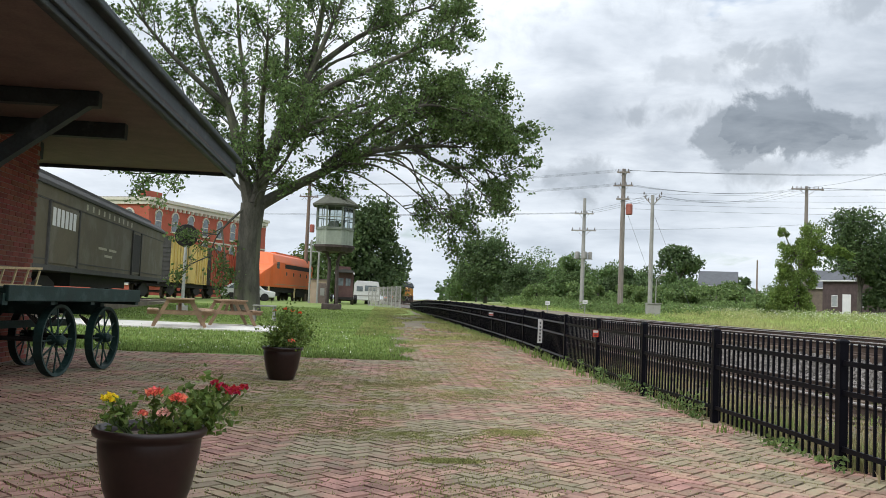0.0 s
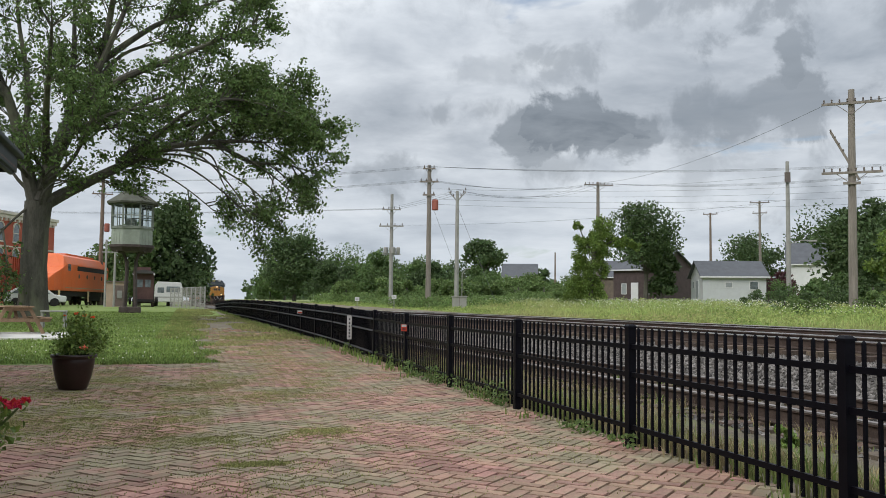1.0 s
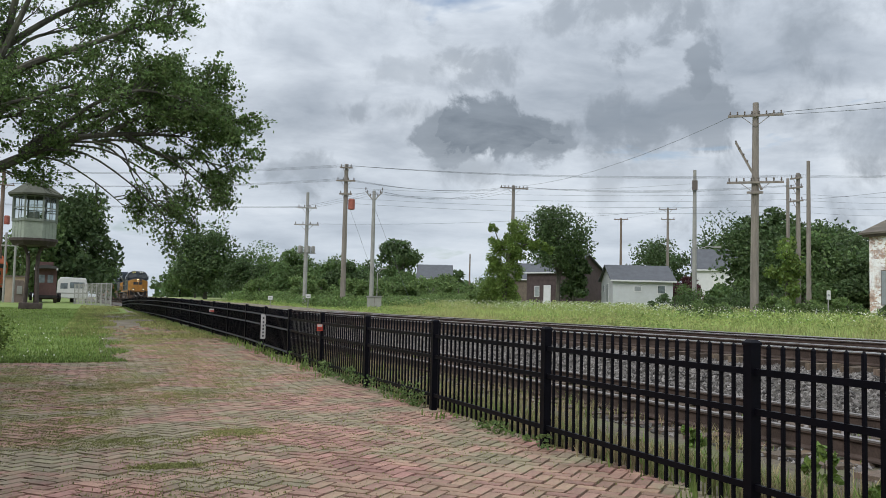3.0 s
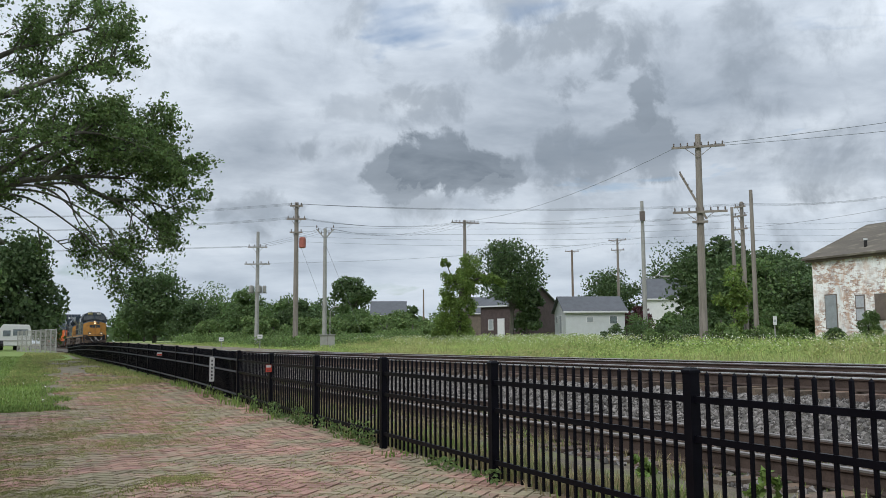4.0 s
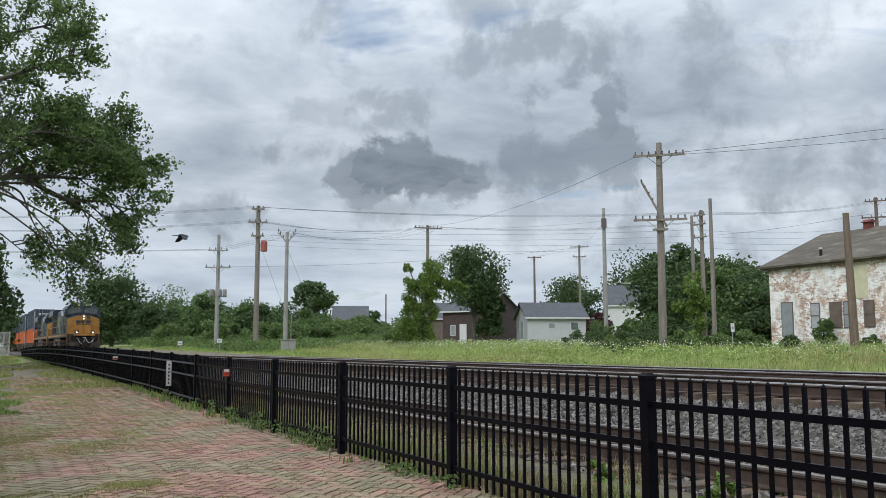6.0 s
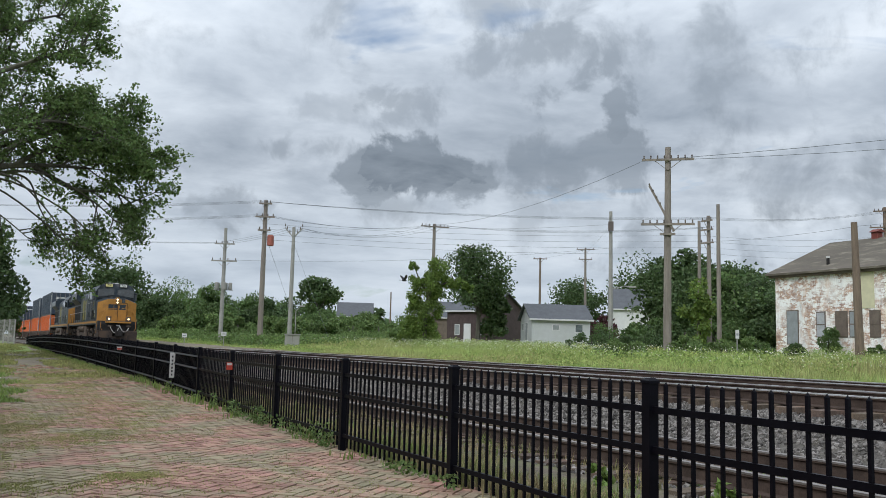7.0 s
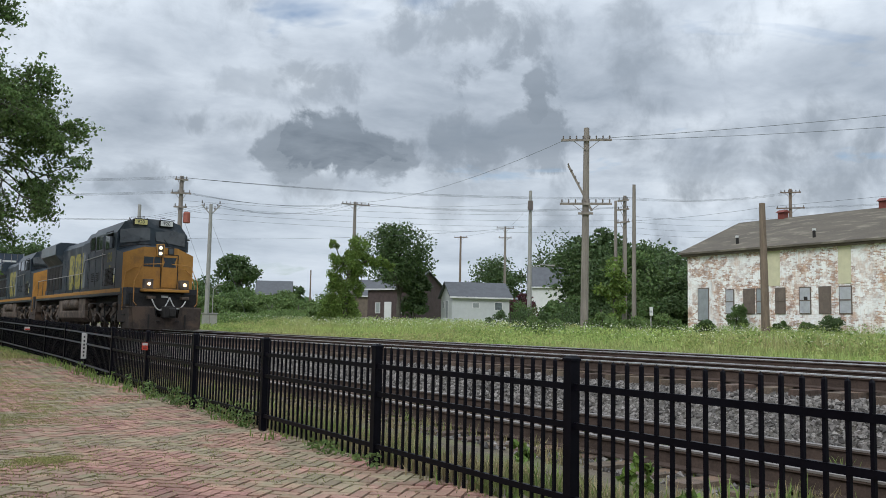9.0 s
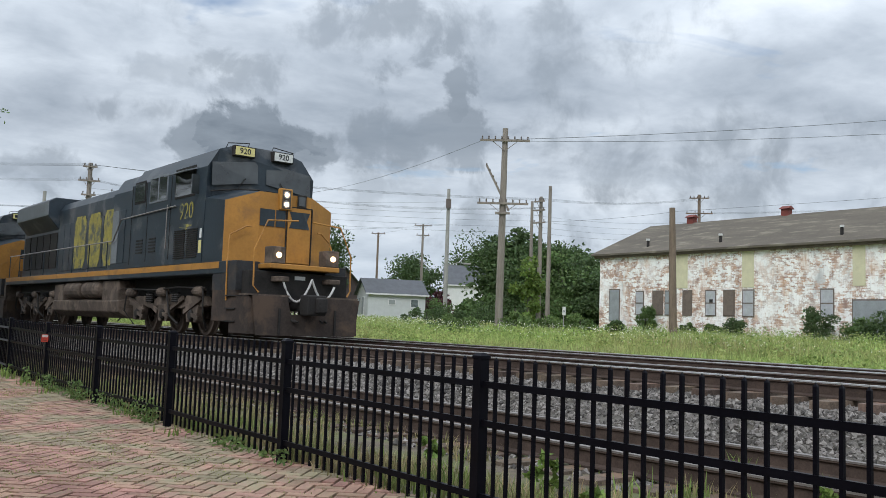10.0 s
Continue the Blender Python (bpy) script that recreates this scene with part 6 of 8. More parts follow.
def build_boxcar(m, mat, label, L=12.2):
    root = thing("boxcar", m, label, "railcar", "museum boxcars")
    part("body", Geo().box(-1.42, 1.42, 0, L, 1.05, 4.0), mat, root)
    part("roof", Geo().prism([(-1.5, 3.98), (1.5, 3.98), (0, 4.25)], "y", -0.05, L + 0.05), M["car_roof"], root)
    for s in (-1, 1):
        for i in range(int(L / 0.9) + 1):
            part("side_post", Geo().box(min(s * 1.42, s * 1.49), max(s * 1.42, s * 1.49), i * 0.9, i * 0.9 + 0.14, 1.05, 3.95), mat, root)
        part("sliding_door", Geo().box(min(s * 1.49, s * 1.53), max(s * 1.49, s * 1.53), L / 2 - 1.2, L / 2 + 1.2, 1.1, 3.85), mat, root)
    g = Geo()
    for j in range(9):
        g.box(-1.4, 1.4, -0.06, 0.0, 1.2 + j * 0.3, 1.35 + j * 0.3)
    part("end_ribs", g, M["car_roof"], root, "dark corrugated car end")
    part("end_wall", Geo().box(-1.42, 1.42, -0.025, -0.001, 1.05, 4.0), M["car_roof"], root)
    part("underframe", Geo().box(-1.2, 1.2, 0.2, L - 0.2, 0.75, 1.05), M["grime_dark"], root)
    car_trucks(root, (2.0, L - 2.0), M["grime_dark"])


build_boxcar(pose(-15.6, 58.5, 0.62, 0, 0, 0.3), M["box_yellow"], "faded yellow ribbed museum boxcar")
build_boxcar(pose(-15.6, 71.8, 0.62, 0, 0, 0.0), M["box_brown"], "rust red museum boxcar behind the big tree")


def build_streamliner():
    root = thing("streamlined_locomotive", pose(-12.3, 80.0, 0.62, 0, 0, -9), "bright orange streamlined diesel locomotive on display", "locomotive")
    g = Geo()
    L = 17.0
    sec = [(-1.5, 1.25), (1.5, 1.25), (1.5, 3.6), (1.15, 4.3), (0.5, 4.5), (-0.5, 4.5), (-1.15, 4.3), (-1.5, 3.6)]
    n = len(sec)
    stations = [(0.0, 0.6, 2.3), (0.35, 0.82, 2.7), (1.2, 0.95, 3.0), (2.0, 1.0, 3.3), (2.9, 1.0, 4.5), (L, 1.0, 4.5)]
    for y, w, h in stations:
        g.v += [(x * w, y, min(z, h if z > 1.3 else z)) for x, z in sec]
    for k in range(len(stations) - 1):
        g.f += [(k * n + i, k * n + (i + 1) % n, (k + 1) * n + (i + 1) % n, (k + 1) * n + i) for i in range(n)]
    g.f += [tuple(reversed(range(n))), tuple(range((len(stations) - 1) * n, len(stations) * n))]
    part("body", g, M["orange"], root, "glossy orange streamlined body", bevel=0.05)
    for s in (-1, 1):
        x0, x1 = min(s * 1.5, s * 1.515), max(s * 1.5, s * 1.515)
        part("air_grille", Geo().box(x0, x1, 6.0, 15.5, 3.1, 3.5), M["grime_dark"], root, "dark air intake grille")
        part("stripe", Geo().box(x0, x1, 2.6, 16.8, 1.5, 1.56), M["letter_pale"], root)
        part("cab_window", Geo().box(x0, x1, 3.2, 4.0, 3.0, 3.6), M["pane"], root)
        part("cab_door", Geo().box(x0, x1, 4.4, 5.0, 1.4, 3.4), M["orange"], root)
        for y in (6.6, 9.2, 11.8, 14.4):
            part("porthole", Geo().lathe([(0.2, s * 1.5), (0.2, s * 1.52)], (0, y, 2.6), 16, "x"), M["pane"], root)
    part("windscreen", Geo().add([(-1.2, 2.3, 3.5), (1.2, 2.3, 3.5), (1.0, 2.78, 4.1), (-1.0, 2.78, 4.1)], [(0, 1, 2, 3)]), M["pane"], root)
    part("roof_hatches", Geo().box(-0.5, 0.5, 6, 15, 4.5, 4.65), M["orange"], root)
    part("underframe", Geo().box(-1.3, 1.3, 0.6, L - 0.3, 0.8, 1.25), M["grime_dark"], root)
    for yc in (3.4, 13.6):
        for s in (-1, 1):
            part("truck_frame", Geo().box(min(s * 1.0, s * 1.2), max(s * 1.0, s * 1.2), yc - 2.1, yc + 2.1, 0.4, 0.95), M["grime_dark"], root, bevel=0.05)
        for dy in (-1.4, 0, 1.4):
            w = new("wheelset", WHEEL_BIG)
            w.parent, w.matrix_basis = root, pose(0, yc + dy, 0.53)
    for y in (0.6, 9.5, 16.5):
        part("ladder_rails", Geo().box(1.5, 1.6, y, y + 0.25, 0.3, 1.3), M["wood_pale"], root)


build_streamliner()


def build_tower():
    bz = ground_z(-3.2, 51)
    root = thing("watchman_tower", pose(-3.2, 51.2, bz), "faded green octagonal crossing tower on an iron pedestal", "tower")
    def ring(r, z, n=8, turn=22.5):
        return [(r * math.cos(radians(turn + 360 / n * i)), r * math.sin(radians(turn + 360 / n * i)), z) for i in range(n)]
    f0, f1 = 3.6, 5.9
    part("base_block", Geo().box(-0.55, 0.55, -0.45, 0.45, 0, 0.35), M["iron"], root, "rusty iron base", bevel=0.05)
    for a in range(4):
        c, s = math.cos(radians(45 + 90 * a)), math.sin(radians(45 + 90 * a))
        part("leg", Geo().tube([(0.42 * c, 0.42 * s, 0.1), (0.3 * c, 0.3 * s, 2.2), (0.34 * c, 0.34 * s, 2.8), (0.6 * c, 0.6 * s, 3.3), (1.0 * c, 1.0 * s, f0 - 0.25)], 0.085, 8), M["iron"], root)
    for r0, r1, z0, z1, mat, nm in ((1.05, 1.22, f0 - 0.28, f0 - 0.05, "iron", "floor_frame"), (1.24, 1.24, f0 - 0.05, f0 + 0.08, "iron", "floor"), (1.12, 1.12, f0 + 0.08, f0 + 0.95, "tower_pale", "lower_wall"), (1.17, 1.17, f0 + 0.95, f0 + 1.02, "tower_paint", "sill")):
        a, b = ring(r0, z0), ring(r1, z1)
        part(nm, Geo().add(a + b, [tuple(range(8)), tuple(range(8, 16))] + [(i, (i + 1) % 8, 8 + (i + 1) % 8, 8 + i) for i in range(8)]), M[mat], root)
    a, b = ring(1.12, f0 + 1.02), ring(1.12, f1)
    for i in range(8):
        j = (i + 1) % 8
        p, q, r, s = Vector(a[i]), Vector(a[j]), Vector(b[j]), Vector(b[i])
        win = part("window_frame", Geo().beam(p, s, 0.09, 0.09), M["tower_paint"], root)
        for t in (0.03, 0.5, 0.97):
            part("sash_bar", Geo().beam(p.lerp(s, t), q.lerp(r, t), 0.05, 0.05), M["tower_paint"], win)
        part("mullion", Geo().beam(p.lerp(q, 0.5), s.lerp(r, 0.5), 0.04, 0.04), M["tower_paint"], win)
        if i in (0, 1, 4, 5, 6, 7):
            mid = (p + q + r + s) / 4
            k = 0.985
            part("pane", Geo().quad(*[tuple(Vector((v.x * k, v.y * k, v.z))) for v in (p, q, r, s)]), M["clear_pane"], win).visible_shadow = False
        for t in (0.25, 0.5, 0.75):
            u, v = Vector(ring(1.125, f0 + 0.1)[i]), Vector(ring(1.125, f0 + 0.1)[j])
            e = u.lerp(v, t)
            part("panel_batten", Geo().beam(e, e + Vector((0, 0, 0.82)), 0.03, 0.02), M["tower_pale"], root)
    part("roof", Geo().add(ring(1.4, f1) + ring(1.42, f1 + 0.1) + ring(0.62, f1 + 0.66) + [(0, 0, f1 + 1.05)], [tuple(range(8))] + [(i, (i + 1) % 8, 8 + (i + 1) % 8, 8 + i) for i in range(8)]
         + [(8 + i, 8 + (i + 1) % 8, 16 + (i + 1) % 8, 16 + i) for i in range(8)] + [(16 + i, 16 + (i + 1) % 8, 24) for i in range(8)]), M["tower_roof"], root, "mossy green faceted roof")
    part("finial", Geo().tube([(0, 0, f1 + 0.85), (0, 0, f1 + 1.2)], 0.05, 6), M["iron"], root)
    part("stool", Geo().box(-0.3, 0.2, -0.2, 0.3, f0 + 0.9, f0 + 1.5), M["tower_paint"], root)


def clear_glass():
    m = bpy.data.materials.new("clear_pane")
    m.use_nodes = True
    n = Nodes(m.node_tree)
    gl = n.add("ShaderNodeBsdfGlossy", Color=(0.8, 0.85, 0.85, 1), Roughness=0.05)
    tr = n.add("ShaderNodeBsdfTransparent", Color=(0.75, 0.8, 0.78, 1))
    f = n.add("ShaderNodeFresnel", IOR=1.5)
    mx = n.add("ShaderNodeMixShader", i0=f.outputs[0], i1=tr.outputs[0], i2=gl.outputs[0])
    out = n.add("ShaderNodeOutputMaterial")
    n.tree.links.new(mx.outputs[0], out.inputs[0])
    return m


M["clear_pane"] = clear_glass()
build_tower()


def arch_window(root, m, w, h, wall_mat):
    """A round-headed sash window with a pale hood, at the middle of its sill."""
    arc = [(-w / 2, 0), (w / 2, 0), (w / 2, h)] + [(w / 2 * math.cos(radians(a)), h + w / 2 * math.sin(radians(a))) for a in (30, 60, 90, 120, 150)] + [(-w / 2, h)]
    fr = part("window", Geo().prism([(x * 1.12, z if z == 0 else z + 0.05) for x, z in arc], "y", -0.04, 0.02), M["cornice"], root, "cream framed round-headed window", at=m)
    part("pane", Geo().prism(arc, "y", -0.06, -0.045), M["pane"], fr)
    part("meeting_rail", Geo().box(-w / 2, w / 2, -0.08, -0.06, h * 0.6, h * 0.6 + 0.08), M["cornice"], fr)
    part("window_sill", Geo().box(-w * 0.65, w * 0.65, -0.14, 0.0, -0.15, 0), M["cornice"], fr)
    hood = [(w * 0.66 * math.cos(radians(a)), h + w * 0.66 * math.sin(radians(a))) for a in range(0, 181, 30)] + [(w * 0.52 * math.cos(radians(a)), h + w * 0.52 * math.sin(radians(a))) for a in range(180, -1, -30)]
    part("window_hood", Geo().prism(hood, "y", -0.12, 0.0), M["cornice"], fr)


def build_brick_block():
    """Three-storey corner block: x along the long front, y into the block."""
    root = thing("brick_block", pose(-25.0, 93.0, 0.5, 0, 0, 68), "red brick three-storey town building with a cream cornice", "building")
    W, D, H = 24.0, 14.0, 10.0
    part("wall", Geo().box(0, W, 0, D, 0, H), M["town_brick"], root)
    part("cornice", Geo().box(-0.35, W + 0.35, -0.35, D + 0.35, H - 0.1, H + 0.25).box(-0.2, W + 0.2, -0.2, D + 0.2, H - 0.5, H - 0.1), M["cornice"], root, "cream bracketed cornice", bevel=0.03)
    for i in range(30):
        part("cornice_bracket", Geo().box(0.2 + i * 0.8, 0.4 + i * 0.8, -0.3, 0, H - 0.8, H - 0.5), M["cornice"], root)
    part("roof", Geo().box(0.2, W - 0.2, 0.2, D - 0.2, H + 0.25, H + 0.35), M["shingle"], root)
    part("chimney", Geo().box(0.6, 3.4, 1.0, 2.0, H, H + 1.1), M["town_brick"], root)
    for k in range(8):
        for z in (1.2, 4.2, 7.0):
            arch_window(root, pose(1.6 + k * 2.9, 0, z), 1.0, 1.5, None)
    for k in range(4):
        for z in (1.2, 4.2, 7.0):
            arch_window(root, pose(0, D - 2.0 - k * 3.2, z, 0, 0, -90), 1.0, 1.5, None)
    part("pilaster", Geo().box(-0.1, 0.4, -0.1, 0.4, 0, H), M["town_brick"], root)
    part("belt_course", Geo().box(-0.06, W, -0.08, 0, 6.35, 6.5), M["cornice"], root)


build_brick_block()

sig = thing("round_signal", pose(-8.5, 37.5, ground_z(-8.5, 37.5)), "black round disc railway signal on a white pole", "signal")
part("pole", Geo().tube([(0, 0, 0), (0, 0, 2.75)], 0.07, 10), M["paint_white"], sig, "white painted pole")
part("disc", Geo().lathe([(0.46, -0.03), (0.48, 0.0), (0.46, 0.03)], (0, 0, 3.15), 28, "y"), M["grime_dark"], sig, "black round target")
part("lamp_hood", Geo().lathe([(0.1, -0.35), (0.13, -0.03), (0.13, 0.25)], (0, 0, 3.15), 14, "y"), M["grime_dark"], sig)
part("base", Geo().box(-0.2, 0.2, -0.2, 0.2, 0, 0.25), M["concrete"], sig)


def build_yard_bits():
    z = 0.55
    cab = thing("old_caboose", pose(-3.6, 74, z, 0, 0, 3), "dark brown wooden caboose behind the tower", "railcar")
    part("body", Geo().box(-0.8, 0.75, 0, 8, 0.6, 2.7), M["caboose"], cab)
    part("roof", Geo().prism([(-0.9, 2.68), (0.85, 2.68), (0.7, 2.85), (0, 2.98), (-0.75, 2.85)], "y", -0.5, 8.4), M["car_roof"], cab)
    part("cupola", Geo().box(-0.55, 0.5, 3, 5, 2.9, 3.3), M["caboose"], cab)
    for x in (-0.5, 0.1):
        part("end_window", Geo().box(x, x + 0.4, -0.02, 0, 1.6, 2.2), M["pane"], cab)
    part("end_beam", Geo().box(-0.85, 0.8, -0.5, 0, 0.45, 0.65), M["grime_dark"], cab)
    for x in (-0.8, 0.75):
        part("lamp", Geo().box(x - 0.06, x + 0.06, -0.5, -0.38, 2.55, 2.7), M["paint_white"], cab)
        part("rail", Geo().tube([(x, -0.45, 0.6), (x, -0.45, 2.65)], 0.02, 5), M["grime_dark"], cab)
    car_trucks(cab, (1.3, 6.5), M["grime_dark"])
    hut = thing("relay_hut", pose(-5.6, 73, z), "tan equipment hut with a flat roof", "hut")
    part("body", Geo().box(-0.7, 0.75, 0, 1.6, 0, 1.95), M["hut"], hut)
    part("roof", Geo().box(-0.8, 0.85, -0.1, 1.7, 1.95, 2.05), M["soffit"], hut)
    part("door", Geo().box(-0.1, 0.55, -0.03, 0, 0.1, 1.7), M["soffit"], hut)
    part("meter", Geo().box(0.1, 0.45, -0.1, -0.03, 0.7, 1.3), M["pole_grey"], hut)
    for x in (-0.45, 0.2):
        p = thing("conduit_pole", pose(-5.9 + x, 72.5, z), "thin pale grey service pole", "pole", "service poles")
        part("shaft", Geo().tube([(0, 0, 0), (0, 0, 5.2)], 0.08, 8), M["pole_grey"], p)
        part("bracket", Geo().box(-0.3, 0.3, -0.03, 0.03, 4.2, 4.3), M["pole_grey"], p)
    rv = thing("camper_van", pose(-2.0, 87, z), "white camper trailer parked beyond the lawn", "camper")
    part("body", Geo().prism([(-1.3, 0.45), (1.3, 0.45), (1.3, 1.5), (1.1, 2.3), (-1.0, 2.35), (-1.25, 2.0)], "y", 0, 5.5), M["paint_white"], rv, bevel=0.06)
    part("windscreen", Geo().box(-0.2, 1.0, -0.02, 0, 1.35, 1.9), M["pane"], rv)
    part("window", Geo().box(-1.0, -0.4, -0.02, 0, 1.3, 1.8), M["pane"], rv)
    part("stripe", Geo().box(-1.25, 1.25, -0.025, -0.005, 0.85, 0.95), M["pole_grey"], rv)
    for y in (1.0, 4.3):
        for x in (-1.2, 1.2):
            part("wheel", Geo().lathe([(0.2, -0.1), (0.33, -0.1), (0.33, 0.1), (0.2, 0.1)], (x, y, 0.33), 16, "x"), M["grime_dark"], rv)
    fen = thing("chain_link_fence", pose(0, 0, 0), "grey chain link fence beyond the picket fence", "fence")
    for i in range(9):
        x, y = 0.9 - 0.3 * i, 62 + 1.2 * i
        part("post", Geo().tube([(x, y, 0.5), (x, y, 2.1)], 0.04, 6), M["pole_grey"], fen)
        if i:
            part("top_rail", Geo().tube([(x, y, 2.05), (px, py, 2.05)], 0.025, 5), M["pole_grey"], fen)
            g = Geo()
            for j in range(14):
                t = j / 14
                a, b = (x + (px - x) * t, y + (py - y) * t), (x + (px - x) * (t + 0.2), y + (py - y) * (t + 0.2))
                g.tube([(*a, 0.55), (*b, 2.02)], 0.004, 3)
                g.tube([(*b, 0.55), (*a, 2.02)], 0.004, 3)
            part("mesh_wire", g, M["pole_grey"], fen)
        px, py = x, y
    for dx, dy, mat in ((-11.2, 72, "paint_white"),):
        c = thing("parked_car", pose(dx, dy, ground_z(dx, dy), 0, 0, 12), "pale parked car beside the museum track", "car", "parked cars")
        part("body", Geo().prism([(-2.1, 0.3), (2.1, 0.3), (2.15, 0.75), (1.3, 0.88), (0.7, 1.35), (-1.2, 1.38), (-1.9, 0.95), (-2.15, 0.8)], "y", -0.85, 0.85), M[mat], c, bevel=0.08)
        for s in (-0.87, 0.87):
            part("side_window", Geo().prism([(1.0, 0.9), (0.6, 1.28), (-1.1, 1.3), (-1.6, 0.95)], "y", s - 0.01, s + 0.01), M["pane"], c)
            for x in (-1.3, 1.3):
                part("wheel", Geo().lathe([(0.18, -0.1), (0.31, -0.1), (0.31, 0.1), (0.18, 0.1)], (x, s * 0.95, 0.31), 16, "y"), M["grime_dark"], c)


build_yard_bits()

# ---- trees and shrubs ----


def build_maple():
    """The big maple on the lawn: forked trunk, fanning leaders, spreading limbs, arching outer twigs."""
    rng = np.random.default_rng(21)
    bx, by, bz = -5.85, 37.0, ground_z(-5.85, 37) - 0.05
    root = thing("maple_tree", pose(bx, by, bz), "large spreading maple with green leaves on the lawn", "tree")
    trunk = Geo()
    trunk.tube([(0, 0, -0.1), (0.02, 0, 0.25), (0.03, 0, 0.9), (0.0, 0, 2.2), (0.02, 0.02, 3.6), (0.08, 0.05, 4.6)], [0.78, 0.62, 0.53, 0.48, 0.47, 0.5], 16)
